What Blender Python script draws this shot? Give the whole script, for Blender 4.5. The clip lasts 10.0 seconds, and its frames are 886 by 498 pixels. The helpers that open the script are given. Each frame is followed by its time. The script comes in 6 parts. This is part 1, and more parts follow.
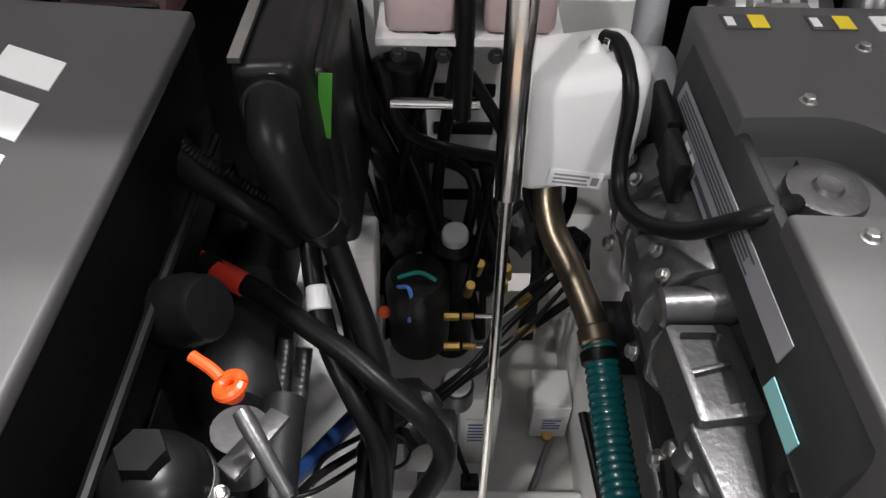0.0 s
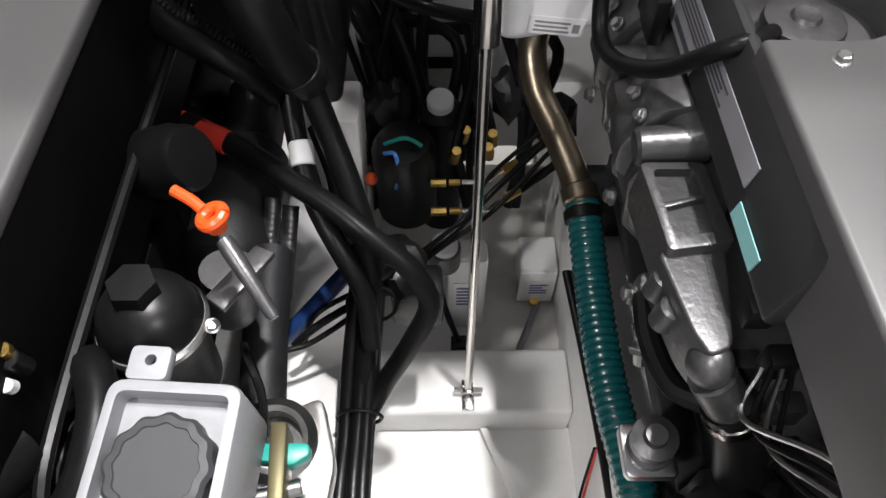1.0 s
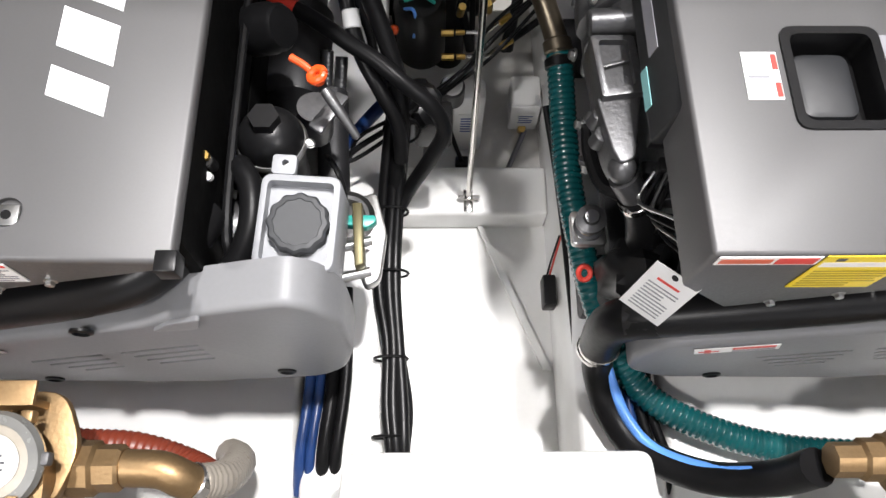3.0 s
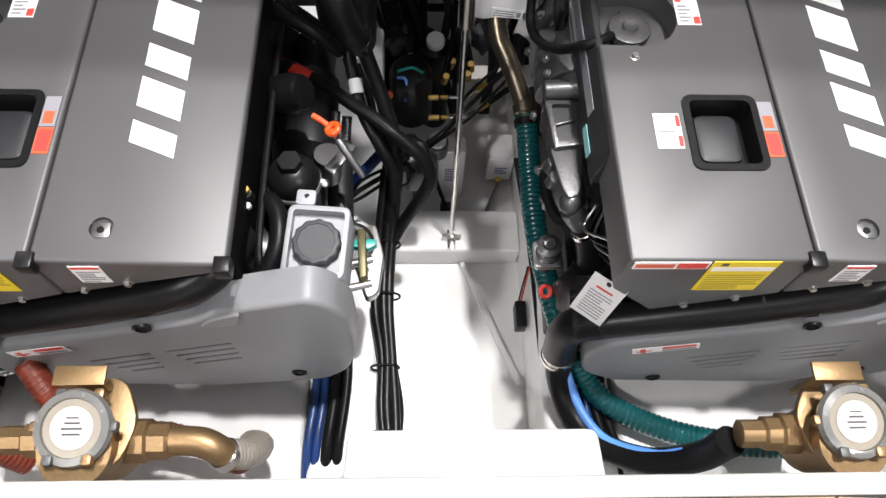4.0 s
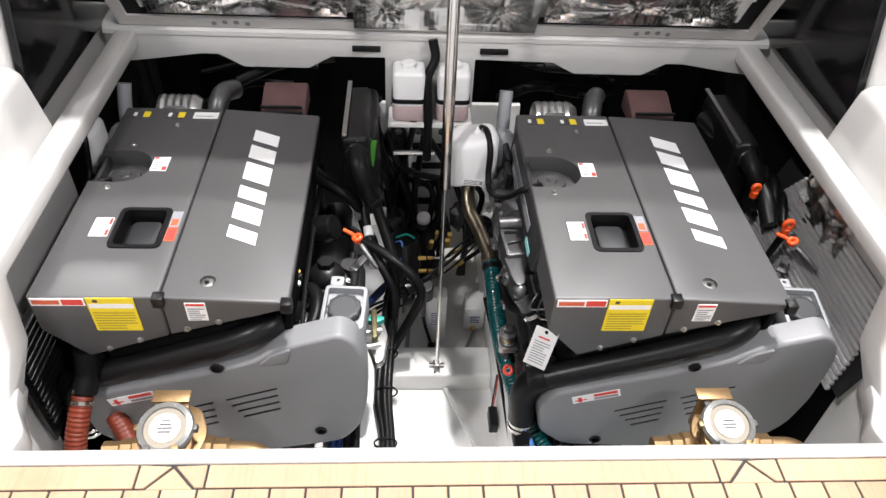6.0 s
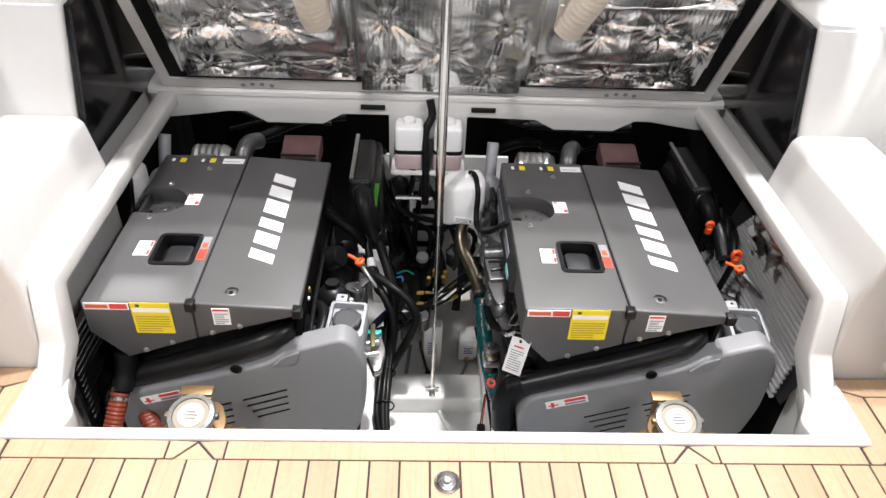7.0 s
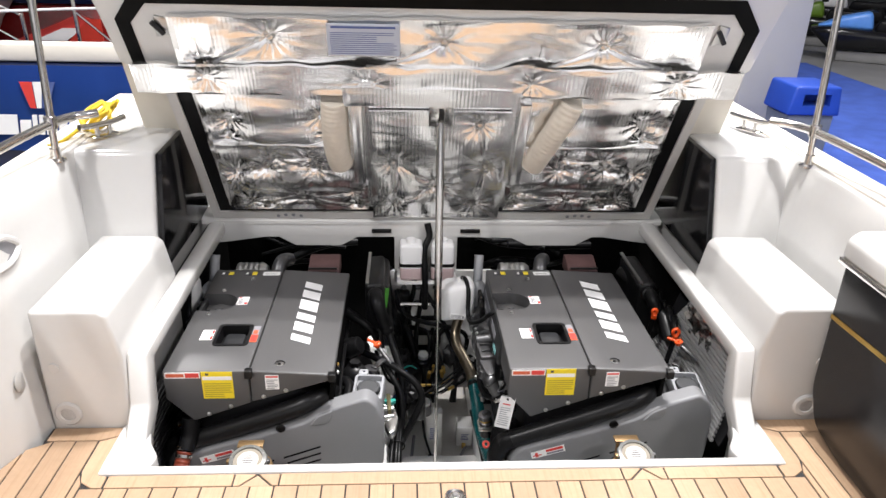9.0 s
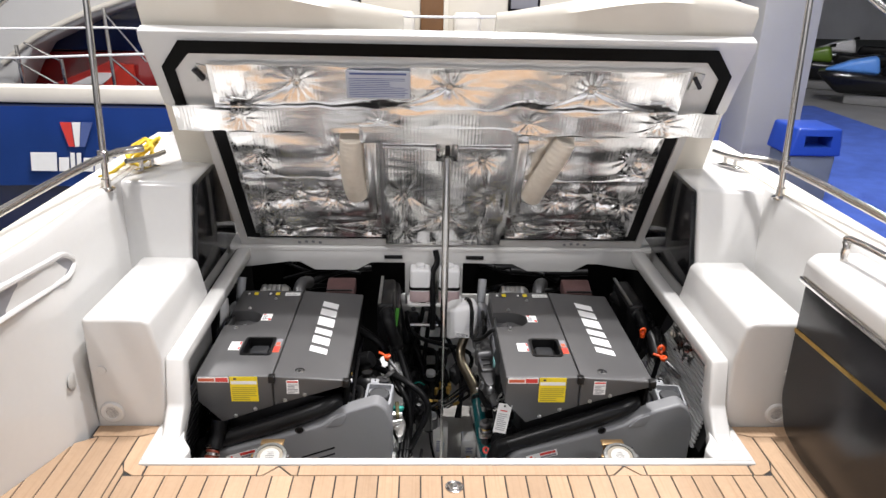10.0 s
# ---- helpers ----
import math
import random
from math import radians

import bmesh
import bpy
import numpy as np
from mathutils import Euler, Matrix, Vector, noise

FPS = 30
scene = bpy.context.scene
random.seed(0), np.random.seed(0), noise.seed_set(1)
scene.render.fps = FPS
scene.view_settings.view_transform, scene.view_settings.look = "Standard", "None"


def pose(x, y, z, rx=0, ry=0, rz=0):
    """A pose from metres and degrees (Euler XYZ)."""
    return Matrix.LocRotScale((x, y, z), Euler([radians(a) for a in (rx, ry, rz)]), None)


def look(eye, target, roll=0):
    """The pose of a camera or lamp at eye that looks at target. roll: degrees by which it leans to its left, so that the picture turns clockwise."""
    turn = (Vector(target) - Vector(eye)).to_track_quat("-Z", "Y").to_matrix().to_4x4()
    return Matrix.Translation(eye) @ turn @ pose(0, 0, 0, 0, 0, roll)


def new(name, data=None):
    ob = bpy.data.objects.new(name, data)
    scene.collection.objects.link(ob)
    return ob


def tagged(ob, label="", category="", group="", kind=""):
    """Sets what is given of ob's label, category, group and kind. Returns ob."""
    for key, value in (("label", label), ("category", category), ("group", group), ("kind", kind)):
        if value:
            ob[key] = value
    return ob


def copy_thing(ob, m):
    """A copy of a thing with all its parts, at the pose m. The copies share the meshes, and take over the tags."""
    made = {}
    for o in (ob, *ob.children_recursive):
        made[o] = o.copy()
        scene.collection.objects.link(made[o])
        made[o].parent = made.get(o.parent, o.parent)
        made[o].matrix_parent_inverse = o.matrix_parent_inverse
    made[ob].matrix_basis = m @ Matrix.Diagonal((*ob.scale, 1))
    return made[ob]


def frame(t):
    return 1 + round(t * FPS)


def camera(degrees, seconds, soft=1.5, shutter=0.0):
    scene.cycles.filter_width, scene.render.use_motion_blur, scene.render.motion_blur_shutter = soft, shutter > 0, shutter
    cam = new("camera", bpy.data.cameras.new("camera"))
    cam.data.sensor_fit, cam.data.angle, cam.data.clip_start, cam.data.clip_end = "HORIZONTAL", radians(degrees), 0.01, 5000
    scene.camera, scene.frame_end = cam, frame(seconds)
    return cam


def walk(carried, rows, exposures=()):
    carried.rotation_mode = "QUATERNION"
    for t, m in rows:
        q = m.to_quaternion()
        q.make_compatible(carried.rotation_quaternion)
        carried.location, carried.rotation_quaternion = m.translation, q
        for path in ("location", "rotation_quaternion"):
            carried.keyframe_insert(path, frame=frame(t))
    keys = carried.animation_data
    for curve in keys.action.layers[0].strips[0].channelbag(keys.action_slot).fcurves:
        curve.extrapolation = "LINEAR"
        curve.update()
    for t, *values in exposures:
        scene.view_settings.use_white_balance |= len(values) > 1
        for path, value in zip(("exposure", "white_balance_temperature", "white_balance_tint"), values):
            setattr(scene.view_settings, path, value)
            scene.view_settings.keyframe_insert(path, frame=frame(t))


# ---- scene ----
cam = camera(63.7, 10.0)
PATH = [
    (0, (-0.086, 0.101, 0.604), (-0.074, 1.473, -0.851), 1.1),
    (0.5, (-0.074, 0.076, 0.58), (-0.056, 1.342, -0.968), 1.0),
    (1, (-0.067, 0.047, 0.577), (-0.045, 1.197, -1.059), 0.5),
    (1.5, (-0.076, 0.04, 0.598), (-0.098, 1.022, -1.144), -1.6),
    (2, (-0.075, 0.017, 0.692), (-0.079, 0.897, -1.104), 0.1),
    (2.5, (-0.078, -0.071, 0.819), (-0.066, 0.721, -1.018), 0.1),
    (2.7, (-0.086, -0.108, 0.861), (-0.067, 0.619, -1.002), 1.2),
    (3.8, (-0.121, -0.312, 1.126), (-0.055, 0.494, -0.703), 3.9),
    (4, (-0.106, -0.345, 1.162), (-0.034, 0.537, -0.632), 4.2),
    (4.5, (-0.078, -0.513, 1.235), (-0.066, 0.617, -0.416), 2.3),
    (5, (-0.066, -0.694, 1.295), (-0.092, 0.543, -0.276), 1.7),
    (5.5, (-0.11, -0.852, 1.335), (-0.032, 0.52, -0.117), 3.8),
    (6, (-0.14, -1.036, 1.389), (-0.023, 0.435, 0.039), 3.5),
    (6.2, (-0.133, -1.094, 1.406), (0.013, 0.416, 0.103), 3.4),
    (7.3, (-0.074, -1.459, 1.508), (-0.016, 0.183, 0.368), 2.6),
    (7.5, (-0.082, -1.508, 1.524), (-0.018, 0.169, 0.436), 2.6),
    (8, (-0.136, -1.684, 1.556), (0.0, 0.058, 0.582), 2.8),
    (8.5, (-0.18, -1.854, 1.58), (-0.013, -0.076, 0.68), 2.5),
    (9, (-0.156, -2.02, 1.601), (-0.045, -0.199, 0.783), 1.5),
    (9.5, (-0.122, -2.18, 1.619), (-0.029, -0.337, 0.849), 1.4),
    (10, (-0.124, -2.336, 1.651), (-0.058, -0.469, 0.937), 1.3),
]
walk(cam, [(t, look(eye, target, roll)) for t, eye, target, roll in PATH], [(0.0, -0.18), (0.5, -0.1), (2.0, -0.08), (2.5, 0.0), (4.5, -0.24), (5.5, -0.03), (6.0, 0.05), (8.0, 0.0), (9.0, -0.13), (10.0, -0.4)])

# ---- light: hall lamps high over the boat, pale hall around ----
world = bpy.data.worlds.new("hall_air")
scene.world = world
world.use_nodes = True
world.node_tree.nodes["Background"].inputs["Color"].default_value = (0.9, 0.95, 1.0, 1)
world.node_tree.nodes["Background"].inputs["Strength"].default_value = 0.05


def hall_lamp(x, y, z, watts, size, target):
    data = bpy.data.lights.new("hall_lamp", "AREA")
    data.shape, data.size, data.energy, data.color = "DISK", size, watts, (1.0, 0.97, 0.965)
    ob = new("hall_lamp", data)
    ob.matrix_world = look((x, y, z), target)


hall_lamp(0.5, 2.05, 9.0, 720, 0.35, (0, 0.3, 0))
hall_lamp(1.5, 0.95, 9.0, 1150, 0.35, (0, 0.3, 0))
hall_lamp(-4.5, -4.0, 8.5, 500, 0.6, (0, 0, 0))
hall_lamp(5.5, -5.5, 8.5, 460, 0.6, (0, 0, 0))
hall_lamp(-5.0, -11.0, 8.5, 1400, 0.8, (-5, -17, 2))
hall_lamp(5.0, -11.0, 8.5, 1400, 0.8, (5, -17, 2))
hall_lamp(-6.0, 8.0, 8.5, 900, 0.8, (-3, 6, 0))
hall_lamp(6.5, 9.0, 8.5, 1100, 0.8, (5, 8, 0))


# ---- materials ----
def mat(name, col, rough=0.5, metal=0.0, var=0.12, scale=6.0, bump=0.04, fine=90.0, coat=0.0, spec=0.5, dirt=None):
    m = bpy.data.materials.new(name)
    m.use_nodes = True
    nt = m.node_tree
    b = nt.nodes["Principled BSDF"]
    geo = nt.nodes.new("ShaderNodeTexCoord")
    big = nt.nodes.new("ShaderNodeTexNoise")
    big.inputs["Scale"].default_value, big.inputs["Detail"].default_value = scale, 5
    small = nt.nodes.new("ShaderNodeTexNoise")
    small.inputs["Scale"].default_value, small.inputs["Detail"].default_value = fine, 4
    for n in (big, small):
        nt.links.new(geo.outputs["Object"], n.inputs["Vector"])
    ramp = nt.nodes.new("ShaderNodeMapRange")
    nt.links.new(big.outputs["Fac"], ramp.inputs["Value"])
    ramp.inputs["From Min"].default_value, ramp.inputs["From Max"].default_value = 0.35, 0.7
    mix = nt.nodes.new("ShaderNodeMix")
    mix.data_type = "RGBA"
    other = dirt or tuple(c * (1 - var) for c in col)
    mix.inputs["A"].default_value, mix.inputs["B"].default_value = (*col, 1), (*other, 1)
    nt.links.new(ramp.outputs["Result"], mix.inputs["Factor"])
    grain = nt.nodes.new("ShaderNodeMix")
    grain.data_type, grain.blend_type = "RGBA", "OVERLAY"
    grain.inputs["Factor"].default_value = var
    nt.links.new(mix.outputs["Result"], grain.inputs["A"])
    nt.links.new(small.outputs["Color"], grain.inputs["B"])
    bw = nt.nodes.new("ShaderNodeRGBToBW")
    nt.links.new(small.outputs["Color"], bw.inputs["Color"])
    nt.links.new(bw.outputs["Val"], grain.inputs["B"])
    nt.links.new(grain.outputs["Result"], b.inputs["Base Color"])
    rr = nt.nodes.new("ShaderNodeMapRange")
    nt.links.new(small.outputs["Fac"], rr.inputs["Value"])
    rr.inputs["To Min"].default_value, rr.inputs["To Max"].default_value = max(0.02, rough - 0.08), min(1, rough + 0.08)
    nt.links.new(rr.outputs["Result"], b.inputs["Roughness"])
    b.inputs["Metallic"].default_value = metal
    b.inputs["Coat Weight"].default_value = coat
    b.inputs["Specular IOR Level"].default_value = spec
    if bump:
        bp = nt.nodes.new("ShaderNodeBump")
        bp.inputs["Strength"].default_value, bp.inputs["Distance"].default_value = bump, 0.004
        nt.links.new(small.outputs["Fac"], bp.inputs["Height"])
        nt.links.new(bp.outputs["Normal"], b.inputs["Normal"])
    return m


def foil_mat(name):
    """Reflective insulation foil with fine woven ribs."""
    m = mat(name, (0.92, 0.915, 0.905), 0.2, 1.0, 0.05, 5, 0.0)
    nt = m.node_tree
    b = nt.nodes["Principled BSDF"]
    nt.links.remove(b.inputs["Roughness"].links[0])
    b.inputs["Roughness"].default_value = 0.24
    tc = nt.nodes.new("ShaderNodeTexCoord")
    wave = nt.nodes.new("ShaderNodeTexWave")
    wave.bands_direction = "X"
    wave.inputs["Scale"].default_value, wave.inputs["Distortion"].default_value = 20, 0.3
    cr = nt.nodes.new("ShaderNodeTexNoise")
    cr.inputs["Scale"].default_value, cr.inputs["Detail"].default_value = 7, 3
    add = nt.nodes.new("ShaderNodeMath")
    add.operation = "MULTIPLY_ADD"
    add.inputs[1].default_value = 0.35
    nt.links.new(tc.outputs["Object"], wave.inputs["Vector"])
    nt.links.new(tc.outputs["Object"], cr.inputs["Vector"])
    nt.links.new(wave.outputs["Fac"], add.inputs[0])
    nt.links.new(cr.outputs["Fac"], add.inputs[2])
    bp = nt.nodes.new("ShaderNodeBump")
    bp.inputs["Strength"].default_value, bp.inputs["Distance"].default_value = 0.14, 0.004
    nt.links.new(add.outputs["Value"], bp.inputs["Height"])
    nt.links.new(bp.outputs["Normal"], b.inputs["Normal"])
    return m


def teak_mat(name):
    m = mat(name, (0.445, 0.300, 0.188), 0.6, 0, 0.14, 3, 0.06, 60)
    nt = m.node_tree
    b = nt.nodes["Principled BSDF"]
    src = b.inputs["Base Color"].links[0].from_socket
    tc = nt.nodes.new("ShaderNodeTexCoord")
    mp = nt.nodes.new("ShaderNodeMapping")
    mp.inputs["Scale"].default_value = (160, 4, 30)
    ns = nt.nodes.new("ShaderNodeTexNoise")
    ns.inputs["Scale"].default_value, ns.inputs["Detail"].default_value = 1.0, 6
    nt.links.new(tc.outputs["Object"], mp.inputs["Vector"])
    nt.links.new(mp.outputs["Vector"], ns.inputs["Vector"])
    info = nt.nodes.new("ShaderNodeObjectInfo")
    hsv = nt.nodes.new("ShaderNodeHueSaturation")
    vr = nt.nodes.new("ShaderNodeMapRange")
    vr.inputs["To Min"].default_value, vr.inputs["To Max"].default_value = 0.88, 1.1
    nt.links.new(info.outputs["Random"], vr.inputs["Value"])
    nt.links.new(vr.outputs["Result"], hsv.inputs["Value"])
    mx = nt.nodes.new("ShaderNodeMix")
    mx.data_type = "RGBA"
    mx.inputs["B"].default_value = (0.30, 0.165, 0.08, 1)
    gr = nt.nodes.new("ShaderNodeMapRange")
    gr.inputs["From Min"].default_value, gr.inputs["From Max"].default_value, gr.inputs["To Max"].default_value = 0.5, 0.8, 0.5
    nt.links.new(ns.outputs["Fac"], gr.inputs["Value"])
    nt.links.new(gr.outputs["Result"], mx.inputs["Factor"])
    nt.links.new(src, mx.inputs["A"])
    nt.links.new(mx.outputs["Result"], hsv.inputs["Color"])
    nt.links.new(hsv.outputs["Color"], b.inputs["Base Color"])
    return m


def glass_mat(name, tint=(1, 1, 1), rough=0.03):
    m = bpy.data.materials.new(name)
    m.use_nodes = True
    b = m.node_tree.nodes["Principled BSDF"]
    b.inputs["Base Color"].default_value = (*tint, 1)
    b.inputs["Transmission Weight"].default_value = 1.0
    b.inputs["Roughness"].default_value = rough
    b.inputs["IOR"].default_value = 1.45
    return m


GEL = mat("white_gelcoat", (0.635, 0.63, 0.615), 0.22, 0, 0.04, 2, 0.01, 40, coat=0.4)
GELG = mat("bay_gelcoat", (0.81, 0.81, 0.805), 0.4, 0, 0.1, 5, 0.03, 70, dirt=(0.70, 0.695, 0.67))
FLOORG = mat("bare_grey_laminate", (0.70, 0.69, 0.665), 0.45, 0, 0.15, 5, 0.05, 60, dirt=(0.52, 0.50, 0.465))
GREY = mat("grey_metallic_paint", (0.098, 0.097, 0.098), 0.46, 0.3, 0.05, 3, 0.02, 300)
PLAS = mat("light_grey_plastic", (0.21, 0.213, 0.22), 0.45, 0, 0.06, 4, 0.02, 150)
CASTBOX = mat("pale_grey_casting", (0.312, 0.320, 0.335), 0.5, 0.1, 0.08, 8, 0.06, 140)
CAST = mat("cast_aluminium", (0.13, 0.13, 0.133), 0.38, 0.75, 0.25, 9, 0.16, 130)
DCAST = mat("dark_cast_iron", (0.02, 0.02, 0.022), 0.5, 0.3, 0.25, 9, 0.12, 120)
BLACK = mat("black_rubber", (0.007, 0.007, 0.0075), 0.38, 0, 0.2, 12, 0.05, 90, spec=0.16)
BLKP = mat("black_plastic", (0.007, 0.007, 0.0075), 0.36, 0, 0.2, 6, 0.03, 120, spec=0.3)
DARK = mat("black_liner_and_slot_shade", (0.003, 0.003, 0.003), 0.65, 0, 0.3, 8, 0.15, 60, spec=0.06)
GLOSSB = mat("dark_tinted_acrylic", (0.008, 0.008, 0.009), 0.12, 0, 0.1, 3, 0.0, spec=0.3)
STEEL = mat("polished_steel", (0.68, 0.66, 0.63), 0.16, 1, 0.08, 8, 0.01, 200)
ZINC = mat("zinc_plated", (0.5, 0.5, 0.49), 0.32, 1, 0.15, 30, 0.05, 200)
BRASS = mat("brass", (0.72, 0.48, 0.14), 0.3, 1, 0.15, 20, 0.05, 150)
BRONZE = mat("cast_bronze", (0.29, 0.19, 0.095), 0.45, 0.85, 0.2, 18, 0.12, 160, dirt=(0.34, 0.23, 0.12))
ORANGE = mat("orange_plastic", (0.74, 0.085, 0.012), 0.35, 0, 0.08, 9, 0.02)
RED = mat("red_sleeve", (0.50, 0.035, 0.02), 0.45, 0, 0.12, 12, 0.05)
REDH = mat("red_silicone_hose", (0.189, 0.035, 0.017), 0.4, 0, 0.15, 10, 0.05)
TEAL = mat("green_suction_hose", (0.007, 0.092, 0.098), 0.25, 0, 0.15, 8, 0.02, coat=0.3)
TEALP = mat("teal_plastic", (0.02, 0.30, 0.25), 0.35, 0, 0.1, 9, 0.02)
BLUE = mat("blue_hose", (0.014, 0.045, 0.16), 0.35, 0, 0.12, 9, 0.03)
BLUES = mat("bright_blue_stripe", (0.12, 0.33, 0.85), 0.35, 0, 0.08, 9, 0.02)
TANKW = mat("milky_polythene", (0.80, 0.80, 0.80), 0.35, 0, 0.05, 6, 0.02, 80)
PINK = mat("filter_mesh_red", (0.105, 0.052, 0.05), 0.7, 0, 0.2, 20, 0.3, 400)
FLUID = mat("pale_pink_fluid_tank", (0.52, 0.40, 0.40), 0.35, 0, 0.1, 10, 0.02)
GOLDP = mat("bronzed_steel_pipe", (0.24, 0.20, 0.145), 0.33, 0.9, 0.2, 10, 0.04)
WHITE = mat("white_label", (0.82, 0.82, 0.81), 0.4, 0, 0.04, 20, 0.0)
PAINTW = mat("white_decal_paint", (0.86, 0.86, 0.86), 0.45, 0, 0.03, 20, 0.0)
INKR = mat("red_print", (0.66, 0.05, 0.04), 0.45, 0, 0.05, 20, 0.0)
INKD = mat("dark_print", (0.05, 0.05, 0.06), 0.5, 0, 0.05, 20, 0.0)
# grey of the print, also the painted shade in the bulwark openings
INKG = mat("grey_print_and_recess_shade", (0.24, 0.24, 0.26), 0.5, 0, 0.05, 20, 0.0)
INKB = mat("blue_print", (0.08, 0.12, 0.32), 0.5, 0, 0.05, 20, 0.0)
YELL = mat("yellow_label", (0.80, 0.62, 0.02), 0.4, 0, 0.05, 20, 0.0)
INKY = mat("faint_yellow_print", (0.42, 0.33, 0.03), 0.5, 0, 0.05, 20, 0.0)
ORANL = mat("orange_label", (0.62, 0.11, 0.045), 0.4, 0, 0.1, 20, 0.0)
FOIL = foil_mat("insulation_foil")
TEAK = teak_mat("teak")
CAULK = mat("black_caulk", (0.02, 0.02, 0.02), 0.7, 0, 0.2, 20, 0.05)
VINYL = mat("cream_vinyl", (0.70, 0.66, 0.58), 0.5, 0, 0.06, 5, 0.05, 200)
CREAM = mat("cream_hose", (0.68, 0.62, 0.53), 0.55, 0, 0.1, 12, 0.06)
CARPET = mat("blue_carpet", (0.045, 0.10, 0.42), 0.95, 0, 0.25, 3, 0.3, 300)
FLOORC = mat("hall_concrete", (0.22, 0.22, 0.22), 0.6, 0, 0.2, 1.5, 0.1, 40)
WALLP = mat("hall_paint", (0.72, 0.73, 0.75), 0.7, 0, 0.15, 0.6, 0.02, 20)
BANNER = mat("blue_banner_cloth", (0.015, 0.075, 0.36), 0.6, 0, 0.12, 3, 0.05, 200)
NAVY = mat("navy_hull", (0.012, 0.02, 0.07), 0.15, 0, 0.1, 2, 0.0, coat=0.6)
REDHULL = mat("dark_red_hull", (0.22, 0.015, 0.015), 0.15, 0, 0.1, 2, 0.0, coat=0.6)
ROPEY = mat("yellow_cord", (0.72, 0.50, 0.03), 0.7, 0, 0.2, 60, 0.2, 300)
BINB = mat("bin_blue", (0.02, 0.07, 0.42), 0.4, 0, 0.08, 5, 0.02)
BING = mat("bin_grey", (0.17, 0.19, 0.22), 0.5, 0, 0.08, 5, 0.03)
GREENS = mat("green_label", (0.09, 0.36, 0.05), 0.4, 0, 0.05, 10, 0.0)
TEALL = mat("pale_teal_label", (0.22, 0.47, 0.47), 0.45, 0, 0.1, 20, 0.0)
GLASS = glass_mat("clear_glass")


# ---- building helpers ----
BASES = {}


def thing(name, base, label, category, group="", kind=""):
    ob = new(name)
    ob.location = base
    ob.empty_display_size = 0.05
    BASES[ob.name] = Vector(base)
    return tagged(ob, label, category, group, kind)


def part(name, bm, material, parent=None, label="", angle=35, extra=()):
    """One mesh under a thing or part; vertices come in the frame in which the thing's base was given."""
    me = bpy.data.meshes.new(name)
    base = BASES.get(parent.name, Vector()) if parent else Vector()
    bm.transform(Matrix.Translation(-base))
    bmesh.ops.recalc_face_normals(bm, faces=bm.faces)
    bm.to_mesh(me)
    bm.free()
    for p in me.polygons:
        p.use_smooth = True
    me.set_sharp_from_angle(angle=radians(angle))
    me.materials.append(material)
    for m in extra:
        me.materials.append(m)
    ob = new(name, me)
    if parent:
        ob.parent = parent
        BASES[ob.name] = base
    if label:
        tagged(ob, label)
    return ob


def single(name, bm, material, label, category, group="", kind="", angle=35):
    """A thing that is one mesh; its origin is at the middle of its underside."""
    xs = [v.co for v in bm.verts]
    lo = Vector((min(c.x for c in xs), min(c.y for c in xs), min(c.z for c in xs)))
    hi = Vector((max(c.x for c in xs), max(c.y for c in xs), max(c.z for c in xs)))
    base = Vector(((lo.x + hi.x) / 2, (lo.y + hi.y) / 2, lo.z))
    bm.transform(Matrix.Translation(-base))
    ob = part(name, bm, material, None, "", angle)
    ob.location = base
    BASES[ob.name] = base
    return tagged(ob, label, category, group, kind)


def B():
    return bmesh.new()


def box(bm, x0, x1, y0, y1, z0, z1):
    r = bmesh.ops.create_cube(bm, size=1)
    m = Matrix.Translation(((x0 + x1) / 2, (y0 + y1) / 2, (z0 + z1) / 2)) @ Matrix.Diagonal((abs(x1 - x0), abs(y1 - y0), abs(z1 - z0), 1))
    bmesh.ops.transform(bm, matrix=m, verts=r["verts"])
    return bm


def bev(bm, w, seg=2, angle=30):
    es = [e for e in bm.edges if len(e.link_faces) == 2 and e.calc_face_angle(0) > radians(angle)]
    bmesh.ops.bevel(bm, geom=es, offset=w, segments=seg, profile=0.5, affect="EDGES", clamp_overlap=True)
    return bm


def rbox(x0, x1, y0, y1, z0, z1, w=0.004, seg=2):
    return bev(box(B(), x0, x1, y0, y1, z0, z1), w, seg)


def prism(bm, pts, axis, a, b):
    """A polygon in the two other axes, pulled along axis from a to b."""
    def at(p, h):
        return {"x": (h, p[0], p[1]), "y": (p[0], h, p[1]), "z": (p[0], p[1], h)}[axis]
    va = [bm.verts.new(at(p, a)) for p in pts]
    vb = [bm.verts.new(at(p, b)) for p in pts]
    bm.faces.new(va)
    bm.faces.new(vb[::-1])
    n = len(pts)
    for i in range(n):
        bm.faces.new((va[i], vb[i], vb[(i + 1) % n], va[(i + 1) % n]))
    bmesh.ops.recalc_face_normals(bm, faces=bm.faces)
    return bm


def round_poly(pts, r, seg=4):
    """The polygon with its corners rounded."""
    out, n = [], len(pts)
    for i in range(n):
        p, a, b = Vector(pts[i]), Vector(pts[i - 1]), Vector(pts[(i + 1) % n])
        d1, d2 = a - p, b - p
        k = min(r, d1.length * 0.45, d2.length * 0.45)
        s, e = p + d1.normalized() * k, p + d2.normalized() * k
        for j in range(seg + 1):
            t = j / seg
            out.append(tuple((1 - t) ** 2 * s + 2 * t * (1 - t) * p + t * t * e))
    return out


def rect(x0, x1, y0, y1):
    return [(x0, y0), (x1, y0), (x1, y1), (x0, y1)]


